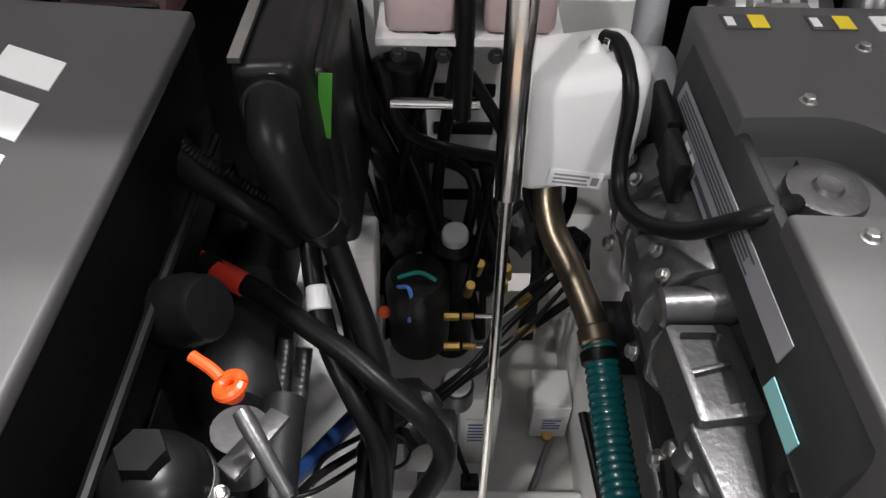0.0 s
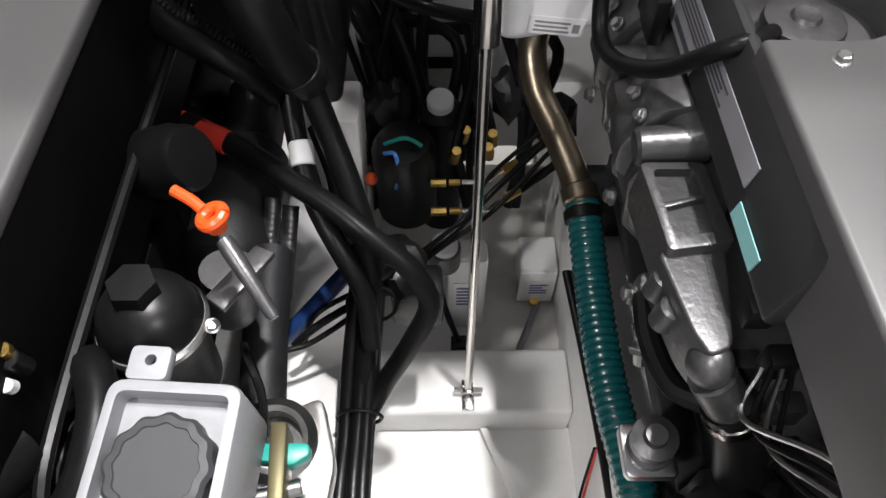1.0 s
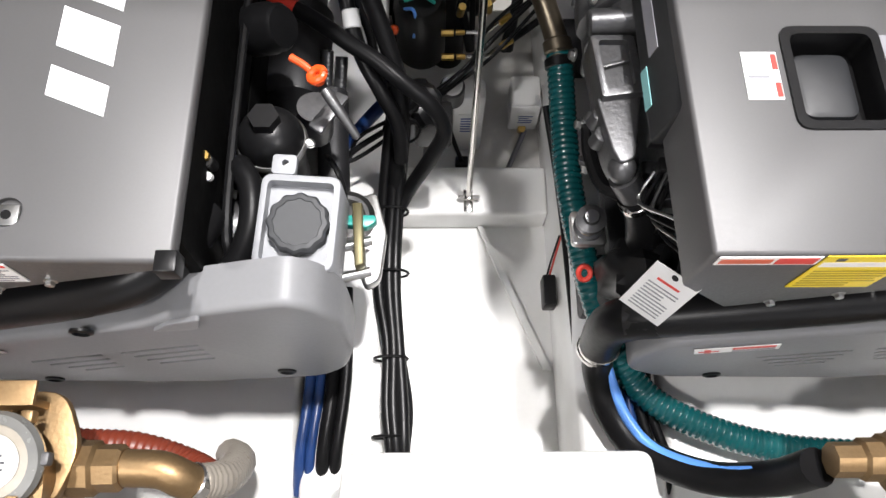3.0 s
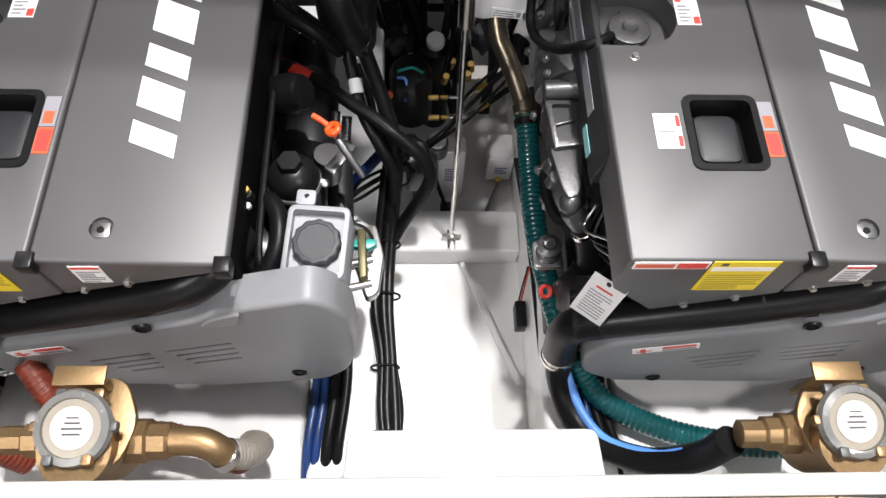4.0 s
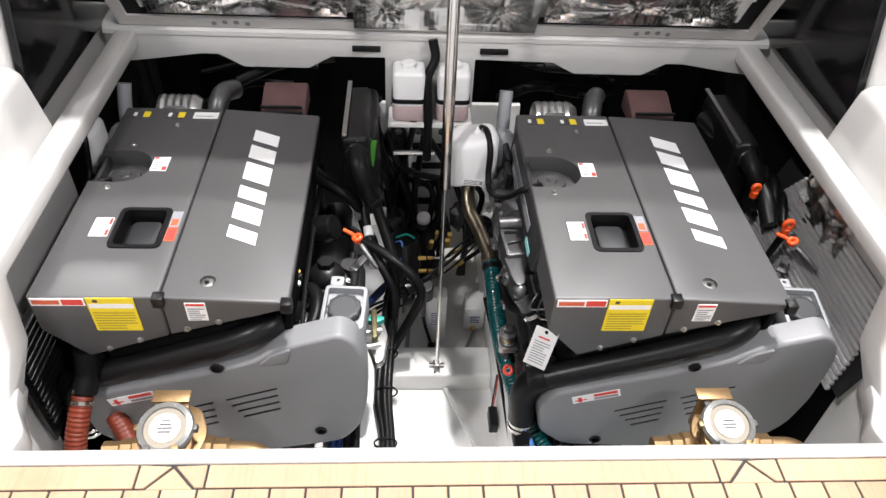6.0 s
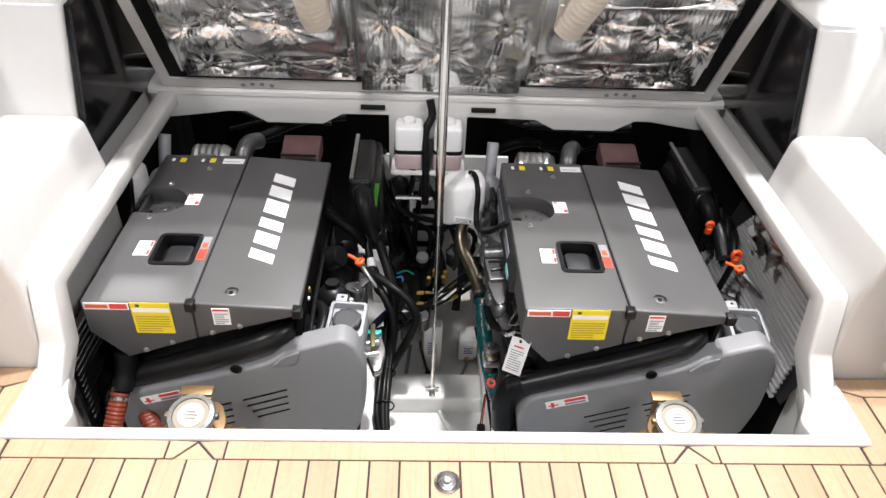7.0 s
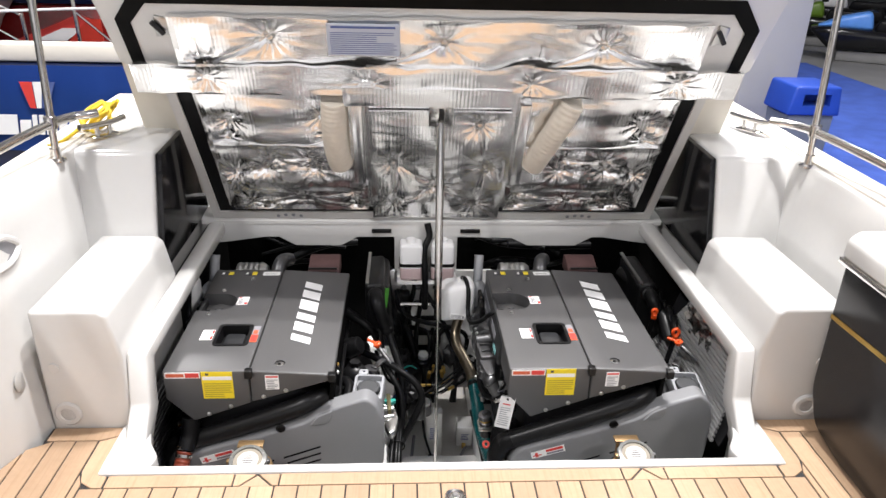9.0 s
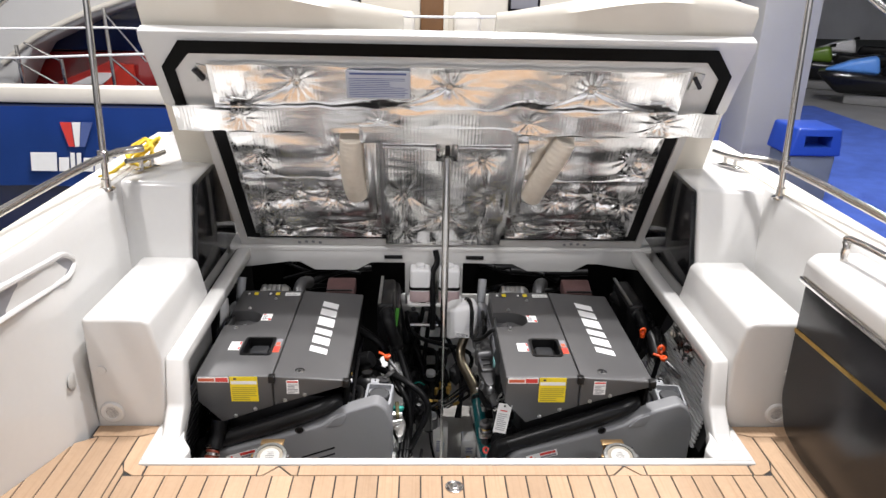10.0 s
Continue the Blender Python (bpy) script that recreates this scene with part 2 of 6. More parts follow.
def curve_pts(pts, steps=6):
    """A smooth line through the points."""
    P = [Vector(p) for p in pts]
    if len(P) < 3 or steps < 2:
        return P
    P = [2 * P[0] - P[1]] + P + [2 * P[-1] - P[-2]]
    out = []
    for i in range(1, len(P) - 2):
        a, b, c, d = P[i - 1:i + 3]
        for k in range(steps):
            t = k / steps
            out.append(0.5 * (2 * b + (c - a) * t + (2 * a - 5 * b + 4 * c - d) * t * t + (3 * b - a - 3 * c + d) * t ** 3))
    out.append(P[-2])
    return out


def tube(bm, pts, r, seg=10, steps=6, rib=0.0, pitch=0.012, cap=True):
    """A hose or rod along the points; rib: height of the rings round it."""
    P = curve_pts(pts, steps)
    if rib:
        fine = [P[0]]
        for a, b in zip(P, P[1:]):
            n = max(1, round((b - a).length / (pitch / 4)))
            fine += [a.lerp(b, k / n) for k in range(1, n + 1)]
        P = fine
    rad = [r] * len(P)
    if rib:
        rad = [r + rib * (0, 0.8, 1, 0.2)[i % 4] for i in range(len(P))]
    t = (P[1] - P[0]).normalized()
    up = Vector((0, 0, 1)) if abs(t.z) < 0.9 else Vector((1, 0, 0))
    u = t.cross(up).normalized()
    rings = []
    for i, p in enumerate(P):
        t = (P[min(i + 1, len(P) - 1)] - P[max(i - 1, 0)]).normalized()
        u = (u - t * u.dot(t)).normalized()
        v = t.cross(u)
        rings.append([bm.verts.new(p + rad[i] * (u * math.cos(6.28319 * k / seg) + v * math.sin(6.28319 * k / seg))) for k in range(seg)])
    for a, b in zip(rings, rings[1:]):
        for k in range(seg):
            bm.faces.new((a[k], a[(k + 1) % seg], b[(k + 1) % seg], b[k]))
    if cap:
        bm.faces.new(rings[0][::-1])
        bm.faces.new(rings[-1])
    return bm


def lathe(bm, prof, at, axis=(0, 0, 1), seg=24, wobble=None):
    """A turned shape: (radius, height) pairs along axis from at."""
    q = Vector((0, 0, 1)).rotation_difference(Vector(axis).normalized())
    rings = []
    for r, h in prof:
        ring = []
        for k in range(seg):
            a = 6.28319 * k / seg
            rr = max(r, 1e-4) * (wobble(k) if wobble else 1)
            ring.append(bm.verts.new(Vector(at) + q @ Vector((rr * math.cos(a), rr * math.sin(a), h))))
        rings.append(ring)
    for a, b in zip(rings, rings[1:]):
        for k in range(seg):
            bm.faces.new((a[k], a[(k + 1) % seg], b[(k + 1) % seg], b[k]))
    bm.faces.new(rings[0][::-1])
    bm.faces.new(rings[-1])
    return bm


def cyl(bm, at, r, h, axis=(0, 0, 1), seg=16, c=0.0):
    c = c or min(r, h) * 0.12
    return lathe(bm, [(r - c, 0), (r, c), (r, h - c), (r - c, h)], at, axis, seg)


def bolt(bm, at, axis=(0, 0, 1), r=0.008):
    """A flanged hexagon bolt head."""
    lathe(bm, [(r * 1.35, 0), (r * 1.35, r * 0.25), (r * 1.1, r * 0.35)], at, axis, 12)
    q = Vector(axis).normalized()
    lathe(bm, [(r, 0), (r, r * 0.7), (r * 0.8, r * 0.85)], Vector(at) + q * r * 0.35, axis, 6)
    return bm


def blob(bm, at, size, sub=3, rough=0.0, seed=0):
    r = bmesh.ops.create_icosphere(bm, subdivisions=sub, radius=1)
    for v in r["verts"]:
        k = 1 + rough * noise.noise(v.co * 2.2 + Vector((seed, seed * 0.7, 0)))
        v.co = Vector(at) + Vector((v.co.x * size[0], v.co.y * size[1], v.co.z * size[2])) * k
    return bm


def carve(bm, cutter):
    """The first shape with the second one cut out of it."""
    obs = []
    for b in (bm, cutter):
        bmesh.ops.recalc_face_normals(b, faces=b.faces)
        me = bpy.data.meshes.new("tmp")
        b.to_mesh(me)
        b.free()
        obs.append(new("tmp", me))
    mod = obs[0].modifiers.new("cut", "BOOLEAN")
    mod.operation, mod.solver, mod.object = "DIFFERENCE", "EXACT", obs[1]
    out = bmesh.new()
    out.from_object(obs[0], bpy.context.evaluated_depsgraph_get())
    for o in obs:
        me = o.data
        bpy.data.objects.remove(o)
        bpy.data.meshes.remove(me)
    return out


def quad_label(bm, o, ux, uy, w, h, d=0.0015):
    """A thin plate from corner o, w along ux and h along uy."""
    o, ux, uy = Vector(o), Vector(ux).normalized(), Vector(uy).normalized()
    n = ux.cross(uy) * d
    c = [o, o + ux * w, o + ux * w + uy * h, o + uy * h]
    v = [bm.verts.new(p) for p in c] + [bm.verts.new(p + n) for p in c]
    for f in ((3, 2, 1, 0), (4, 5, 6, 7), (0, 1, 5, 4), (1, 2, 6, 5), (2, 3, 7, 6), (3, 0, 4, 7)):
        bm.faces.new([v[i] for i in f])
    return bm


def sticker(name, parent, o, ux, uy, w, h, base, bars, label):
    """A label with bars of print: bars are (material, x0, x1, y0, y1) in parts of its width and height."""
    s = part(name, quad_label(B(), o, ux, uy, w, h), base, parent, label)
    o, ux, uy = Vector(o), Vector(ux).normalized(), Vector(uy).normalized()
    n = ux.cross(uy)
    inks = {}
    for m, x0, x1, y0, y1 in bars:
        inks.setdefault(m.name, (m, []))[1].append((x0, x1, y0, y1))
    for m, rs in inks.values():
        bm = B()
        for x0, x1, y0, y1 in rs:
            quad_label(bm, o + ux * w * x0 + uy * h * y0 + n * 0.0015, ux, uy, w * (x1 - x0), h * (y1 - y0), 0.0006)
        part("print", bm, m, s)
    return s


def lines(m, n, x0, x1, y0, y1, seed=1, fill=0.45):
    """Bars that stand for lines of small print."""
    rnd, out = random.Random(seed), []
    for i in range(n):
        a = y1 - (y1 - y0) * (i + 1) / n
        out.append((m, x0, x1 - (x1 - x0) * rnd.choice((0, 0.05, 0.3)), a, a + (y1 - y0) / n * fill))
    return out


def words(text, parent, at, size):
    """Raised dark lettering that reads along x on an upright face."""
    cu = bpy.data.curves.new("lettering", "FONT")
    cu.body, cu.size, cu.extrude = text, size, 0.0003
    tmp = bpy.data.objects.new("lettering", cu)
    me = bpy.data.meshes.new_from_object(tmp)
    bm = B()
    bm.from_mesh(me)
    bpy.data.objects.remove(tmp)
    bpy.data.curves.remove(cu)
    bpy.data.meshes.remove(me)
    bm.transform(Matrix.Translation(at) @ Matrix.Rotation(radians(90), 4, "X"))
    return part("lettering", bm, INKD, parent, "dark printed word")


# ---- the hall ----
single("ground", box(B(), -60, 60, -60, 60, -0.95, -0.85), FLOORC, "grey concrete floor of the exhibition hall", "floor", kind="structure")
single("carpet", prism(B(), [(2.6, -6), (9.2, -6), (9.62, 12.2), (9.67, 15.3), (2.6, 15.3)], "z", -0.85, -0.838), CARPET, "bright blue exhibition carpet laid on the hall floor", "carpet", kind="structure")
bm = B()
for x0, x1, y0, y1 in ((-30, 30, 34, 34.3), (-30, 30, -20.3, -20), (-30.3, -30, -20, 34), (30, 30.3, -20, 34)):
    box(bm, x0, x1, y0, y1, -0.85, 11)
single("hall_wall", bm, WALLP, "pale grey walls round the exhibition hall", "wall", kind="structure")
single("ceiling", box(B(), -30, 30, -20, 34, 11, 11.3), WALLP, "high grey ceiling of the exhibition hall", "ceiling", kind="structure")

# ---- deck, coaming and engine bay ----
bm = B()
prism(bm, [(-2.08, -1.75), (2.08, -1.75), (1.50, -0.20), (-1.50, -0.20)], "z", -0.09, -0.004)
box(bm, -1.36, -1.11, -0.20, 0.035, -0.09, -0.004)
box(bm, 1.11, 1.36, -0.20, 0.035, -0.09, -0.004)
single("deck", bm, CAULK, "black caulked bed under the teak planks", "deck", kind="structure")
DECK = bpy.data.objects["deck"]

# rim round the opening: aft sill, two sides that rise forward, forward lip
bm = B()
prism(bm, [(-0.207, -0.12), (-0.207, 0.006), (-0.18, 0.010), (-0.172, 0.003), (-0.172, -0.12)], "x", -1.12, 1.12)
bev(bm, 0.006, 3)
for s in (-1, 1):
    b2 = B()
    side = [(-0.19, -0.02), (-0.185, 0.008), (-0.06, 0.02), (0.02, 0.10), (0.062, 0.268), (0.075, 0.283), (1.23, 0.295), (1.23, 0.235), (0.13, 0.225), (0.10, 0.05), (0.0, -0.03), (-0.12, -0.06)]
    prism(b2, side, "x", s * 1.015, s * 1.085)
    bev(b2, 0.011, 3)
    b2.verts.ensure_lookup_table()
    me = bpy.data.meshes.new("tmp")
    b2.to_mesh(me)
    bm.from_mesh(me)
    b2.free()
    bpy.data.meshes.remove(me)
    # moulded corner block at the sill
    c2 = prism(B(), round_poly([(s * 1.12, -0.195), (s * 0.97, -0.195), (s * 0.955, -0.13), (s * 1.0, -0.06), (s * 1.03, 0.04), (s * 1.12, 0.04)], 0.02), "z", -0.06, 0.012)
    bev(c2, 0.008, 3)
    c2.to_mesh(me := bpy.data.meshes.new("tmp"))
    bm.from_mesh(me)
    c2.free()
    bpy.data.meshes.remove(me)
single("coaming", bm, GEL, "white gelcoat rim round the open engine bay", "coaming", kind="structure")

bm = B()
lip = [(-1.085, 0.30), (-1.085, 0.18), (-1.0, 0.19), (-0.82, 0.215), (-0.76, 0.215), (-0.68, 0.17), (-0.46, 0.17), (-0.38, 0.215), (-0.2, 0.215),
       (-0.2, -0.03), (0.11, -0.03), (0.11, 0.215), (0.38, 0.21), (0.46, 0.17), (0.70, 0.17), (0.78, 0.215), (0.84, 0.215), (1.0, 0.19), (1.085, 0.18), (1.085, 0.30)]
prism(bm, lip, "y", 1.205, 1.235)
bev(bm, 0.006, 2)
prism(bm, [(1.20, 0.300), (1.225, 0.318), (1.34, 0.325), (1.34, 0.295), (1.2, 0.285)], "x", -1.12, 1.12)
single("forward_lip", bm, GEL, "white moulded forward edge of the engine bay", "coaming", kind="structure")
for s, x in ((-1, -0.262), (1, 0.172)):
    single("lip_slot", rbox(x - 0.048, x + 0.048, 1.197, 1.206, 0.240, 0.260, 0.002), BLKP, "small black slot plate on the white lip", "fitting", "slots in the lip")

# bay: hull floor, stringers, cross beam, walls
bm = B()
box(bm, -1.12, -0.20, -0.174, 1.6, -0.86, -0.74)
box(bm, 0.20, 1.12, -0.174, 1.6, -0.86, -0.74)
box(bm, -0.20, 0.20, -0.174, 0.575, -0.95, -0.80)
single("bay_floor", bm, GELG, "white painted hull floor of the engine bay", "floor", kind="structure")
single("bilge_side", box(B(), -0.20, 0.0, 0.70, 1.6, -0.92, -0.800), GELG, "white painted side of the bilge floor", "floor", kind="structure")
single("bilge_floor", box(B(), 0.0, 0.20, 0.70, 1.6, -0.92, -0.804), FLOORG, "bare grey laminate floor in the bilge", "floor", kind="structure")
for s in (-1, 1):
    b2 = prism(B(), [(s * 0.20, -0.98), (s * 0.195, -0.53), (s * 0.21, -0.515), (s * 0.345, -0.515), (s * 0.36, -0.53), (s * 0.37, -0.86)], "y", -0.173, 1.5)
    bev(b2, 0.012, 3)
    single("stringer", b2, GELG, "white fibreglass engine stringer along the bay", "stringer", "stringers", "structure")
bm = rbox(-0.197, 0.197, 0.572, 0.709, -0.90, -0.715, 0.010, 3)
single("cross_beam", bm, GELG, "white cross beam between the stringers", "beam", kind="structure")
bm = B()
prism(bm, [(0.02, 0.57), (0.034, 0.57), (0.19, 0.19), (0.17, 0.19)], "z", -0.82, -0.785)
single("hull_joint", bm, GELG, "white laminated seam on the hull floor", "seam", kind="structure")
bm = B()
box(bm, -1.14, 1.14, -0.21, -0.174, -0.95, -0.115)
single("wall_aft", bm, GELG, "white aft wall of the engine bay", "wall", kind="structure")
single("bay_lining", box(B(), -1.14, 1.14, 1.55, 1.60, -0.95, 0.28), DARK, "black insulating lining on the forward wall of the bay", "wall", kind="structure")
for s in (-1, 1):
    single("bay_lining", box(B(), s * 1.135, s * 1.10, 0.13, 1.55, -0.95, 0.22), DARK, "black insulating lining on the side of the bay", "wall", kind="structure")
for s in (-1, 1):
    single("bay_shelf", rbox(s * 0.372, s * 1.094, -0.1735, 0.16, -0.60, -0.535, 0.012, 3), GELG, "white moulded shelf under the strainer", "shelf", "aft shelves", "structure")
    b2 = prism(B(), [(-0.172, -0.95), (-0.172, -0.07), (0.02, -0.04), (0.10, -0.02), (0.13, -0.03), (0.13, -0.95)], "x", s * 1.135, s * 1.095)
    single("bay_side", bev(b2, 0.006, 2), GELG, "white painted hull side at the aft corner", "wall", "aft corners of the bay", "structure")
# white moulded box at the aft wall
b2 = prism(B(), round_poly([(-0.245, -0.173), (0.245, -0.173), (0.235, -0.058), (-0.235, -0.058)], 0.02), "z", -0.80, -0.19)
bev(b2, 0.012, 3)
single("locker_box", b2, GEL, "white moulded box against the aft wall", "box", kind="structure")


# ---- sides of the cockpit ----
def wall_x(y, z):
    """How far outboard the inner face of the bulwark stands."""
    k = max(0, z) / 0.77
    return 1.36 + 0.38 * max(0, 0.035 - y) * (1 - k) + k * (0.10 + 0.06 * max(0, 0.035 - y))


def side_mould(s):
    """Step, bulwark and gunwale on one side; s is -1 or 1."""
    bm = B()
    # step beside the rim, with a sloping skirt down to the rim
    prism(bm, [(s * 1.36, -0.06), (s * 1.36, 0.457), (s * 1.14, 0.457), (s * 1.115, 0.44), (s * 1.085, 0.285), (s * 1.085, -0.06)], "y", 0.035, 0.66)
    bev(bm, 0.016, 3)
    def add(b2):
        me = bpy.data.meshes.new("tmp")
        b2.to_mesh(me)
        bm.from_mesh(me)
        b2.free()
        bpy.data.meshes.remove(me)
    # block that faces aft, behind the dark panel
    b2 = prism(B(), [(0.62, 0.30), (0.78, 0.765), (1.75, 0.80), (1.75, 0.10), (0.64, 0.10)], "x", s * 1.145, s * 1.55)
    add(bev(b2, 0.02, 3))
    # bulwark: leans outboard, opening out towards the stern
    b2 = B()
    cols = []
    for y in (-1.8, -1.3, -0.9, -0.6, -0.4, -0.2, -0.08, 0.035, 0.15, 0.4, 0.7, 1.0, 1.7):
        top = 0.768 + 0.012 * y
        ring = [(wall_x(y, z), z) for z in (-0.1, 0.0, 0.2, 0.45, 0.65, top - 0.02)]
        xt = wall_x(y, top)
        ring += [(xt + 0.006, top - 0.006), (xt + 0.02, top), (xt + 0.15, top), (xt + 0.18, top - 0.02), (xt + 0.19, -0.1)]
        cols.append([b2.verts.new((s * x, y, z)) for x, z in ring])
    for a, b in zip(cols, cols[1:]):
        for k in range(len(a)):
            m = (k + 1) % len(a)
            b2.faces.new((a[k], a[m], b[m], b[k]))
    b2.faces.new(cols[0])
    b2.faces.new(cols[-1][::-1])
    add(b2)
    return bm


for s in (-1, 1):
    single("bulwark", side_mould(s), GEL, "white gelcoat bulwark with a moulded step", "bulwark", "bulwarks", "structure")
    b2 = B()
    cols = []
    for y in (-1.8, -1.3, -0.9, -0.4, 0.035, 0.15, 0.4, 0.7, 1.0, 1.7):
        top, xt = 0.768 + 0.012 * y, wall_x(y, 0.77)
        cols.append([b2.verts.new((s * x, y, z)) for x, z in ((xt + 0.022, top - 0.004), (xt + 0.026, top + 0.008), (xt + 0.145, top + 0.008), (xt + 0.15, top - 0.004))])
    for a, b in zip(cols, cols[1:]):
        for k in range(4):
            b2.faces.new((a[k], a[(k + 1) % 4], b[(k + 1) % 4], b[k]))
    b2.faces.new(cols[0])
    b2.faces.new(cols[-1][::-1])
    single("gunwale_cap", b2, VINYL, "cream capping along the gunwale", "gunwale", "gunwales", "structure")
    # dark acrylic window beside the hatch
    b2 = prism(B(), [(0.635, 0.305), (0.775, 0.758), (1.22, 0.775), (1.34, 0.31)], "x", s * 1.118, s * 1.142)
    single("side_window", bev(b2, 0.003, 2), GLOSSB, "dark tinted acrylic panel beside the hatch", "window", "dark side panels", "structure")
    # deck drain port in the face of the step
    sc = thing("scupper", (s * 1.297, 0.03, 0.03), "white round deck drain port in the step", "drain", "scuppers")
    part("flange", lathe(B(), [(0.024, 0), (0.046, 0.0), (0.046, 0.004), (0.040, 0.010), (0.026, 0.010), (0.024, 0.006)], (s * 1.297, 0.036, 0.06), (0, -1, 0), 28), GEL, sc)
    part("bore", cyl(B(), (s * 1.297, 0.034, 0.06), 0.025, 0.004, (0, -1, 0), 24), INKG, sc, "dark grey bore of the drain")

    single("wall_plug", cyl(B(), (s * 1.312, 0.036, 0.244), 0.018, 0.006, (0, -1, 0), 24), GEL, "small round white plug in the step", "plug", "step plugs")
    single("round_cap", lathe(B(), [(0.030, 0), (0.034, 0.003), (0.028, 0.006)], (s * (wall_x(-0.012, 0.224) + 0.001), -0.012, 0.224), (-s, 0, 0.1), 24), mat("grey_cap", (0.42, 0.41, 0.39), 0.5), "grey round cap in the bulwark", "cap", "bulwark caps")

# oblong recess in the bulwark: a thin plate, its grey painted as shade
for s in (-1, 1):
    b2 = B()
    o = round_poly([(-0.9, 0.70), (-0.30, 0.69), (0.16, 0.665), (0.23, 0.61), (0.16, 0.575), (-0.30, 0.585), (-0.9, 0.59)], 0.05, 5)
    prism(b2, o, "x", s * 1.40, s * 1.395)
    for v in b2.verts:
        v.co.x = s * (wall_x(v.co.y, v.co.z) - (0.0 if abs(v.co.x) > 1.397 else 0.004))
    single("fairlead_recess", b2, INKG, "oblong grey plate painted as the shade in the bulwark opening", "opening", "bulwark openings", "structure")
    b2 = B()
    c = [(p[0], p[1]) for p in o]
    tube(b2, [(s * (wall_x(y, z) - 0.003), y, z) for y, z in c + c[:1]], 0.012, 8, 1)
    single("recess_moulding", b2, GEL, "white rounded moulding round the bulwark opening", "moulding", "opening mouldings", "structure")


def cleat(x, y, z, turn):
    c = thing("cleat", (x, y, z), "polished steel mooring cleat on the gunwale", "cleat", "cleats")
    m = Matrix.Translation((x, y, z)) @ Matrix.Rotation(radians(turn), 4, "Z")
    bm = bev(box(B(), -0.06, 0.06, -0.022, 0.022, 0, 0.008), 0.004, 2)
    bm.transform(m)
    part("base_plate", bm, STEEL, c)
    for dx in (-0.03, 0.03):
        bm = tube(B(), [(dx, 0, 0.006), (dx, 0, 0.05)], 0.010, 12)
        bm.transform(m)
        part("post", bm, STEEL, c)
    bm = tube(B(), [(-0.11, 0, 0.058), (-0.05, 0, 0.052), (0.05, 0, 0.052), (0.11, 0, 0.058)], 0.012, 12)
    bm.transform(m)
    part("horn", bm, STEEL, c)


cleat(-1.40, 0.95, 0.782, 60)
cleat(1.43, 1.12, 0.788, -60)


def railing(s):
    """Stanchion with a rail that runs aft along the gunwale."""
    x0 = s * 1.47
    r = thing("railing", (x0, 0.66, 0.762), "polished stainless steel stanchion and hand rail", "railing", "railings")
    part("foot", lathe(B(), [(0.034, 0), (0.034, 0.006), (0.020, 0.014), (0.020, 0.05)], (x0, 0.66, 0.762), (s * 0.02, 0, 1), 20), STEEL, r)
    part("stanchion", tube(B(), [(x0, 0.66, 0.765), (x0 - s * 0.03, 0.68, 1.75)], 0.0135, 14, 1), STEEL, r)
    part("clamp", cyl(B(), (x0 - s * 0.004, 0.66, 0.885), 0.022, 0.05, (0, 0, 1), 16), STEEL, r)
    part("rail", tube(B(), [(x0 - s * 0.12, 0.80, 0.915), (x0, 0.645, 0.905), (x0 + s * 0.10, -0.1, 0.86), (x0 + s * 0.16, -0.9, 0.80), (x0 + s * 0.18, -1.7, 0.74)], 0.0165, 14), STEEL, r)
    part("brace", tube(B(), [(x0 - s * 0.03, 0.68, 1.75), (x0 + s * 0.02, 0.3, 1.60), (x0 + s * 0.1, -0.5, 1.25), (x0 + s * 0.16, -1.5, 0.84)], 0.0135, 14), STEEL, r)


for s in (-1, 1):
    railing(s)

# yellow shore cord coiled over the cleat
bm = B()
rnd = random.Random(4)
for k in range(4):
    pts = []
    for i in range(13):
        a = i / 12 * 6.283
        pts.append((-1.44 + 0.055 * math.cos(a) + rnd.uniform(-0.01, 0.01), 1.0 + 0.06 * math.sin(a + k) + 0.02 * k, 0.85 + 0.045 * math.sin(a * 1.0 + k * 0.6) + rnd.uniform(-0.008, 0.008)))
    tube(bm, pts, 0.008, 8, 4)
tube(bm, [(-1.47, 0.95, 0.83), (-1.52, 0.85, 0.79), (-1.55, 0.78, 0.785)], 0.008, 8)
single("cord_coil", bm, ROPEY, "coiled bright yellow cord on the cleat", "rope")

# wet bar that stands at the starboard side
wb = thing("wet_bar", (1.62, -0.45, 0.0), "glossy black cabinet with white top and steel rail", "cabinet")
o = round_poly([(0.015, 0.652), (0.012, 0.16), (-0.05, 0.045), (-0.20, 0.012), (-1.0, 0.0), (-1.0, 0.652)], 0.04, 5)
b2 = prism(B(), o, "x", 1.283, 1.9)
part("body", bev(b2, 0.012, 3), mat("black_cabinet_gloss", (0.010, 0.010, 0.012), 0.22, 0, 0.2, 4, 0.0, 30, spec=0.3), wb)
b2 = prism(B(), round_poly([(1.272, 0.655), (1.276, 0.72), (1.31, 0.75), (1.9, 0.75), (1.9, 0.655)], 0.015), "y", -1.02, 0.025)
part("worktop", bev(b2, 0.008, 2), GEL, wb, "white moulded worktop")
part("trim", rbox(1.268, 1.9, -1.023, 0.030, 0.636, 0.657, 0.004), STEEL, wb, "steel trim under the worktop")
b2 = B()
quad_label(b2, (1.283, 0.008, 0.438), (0.0, -1, 0.045), (0, 0, 1), 0.97, 0.016, 0.003)
part("stripe", b2, BRASS, wb, "gold stripe on the side")
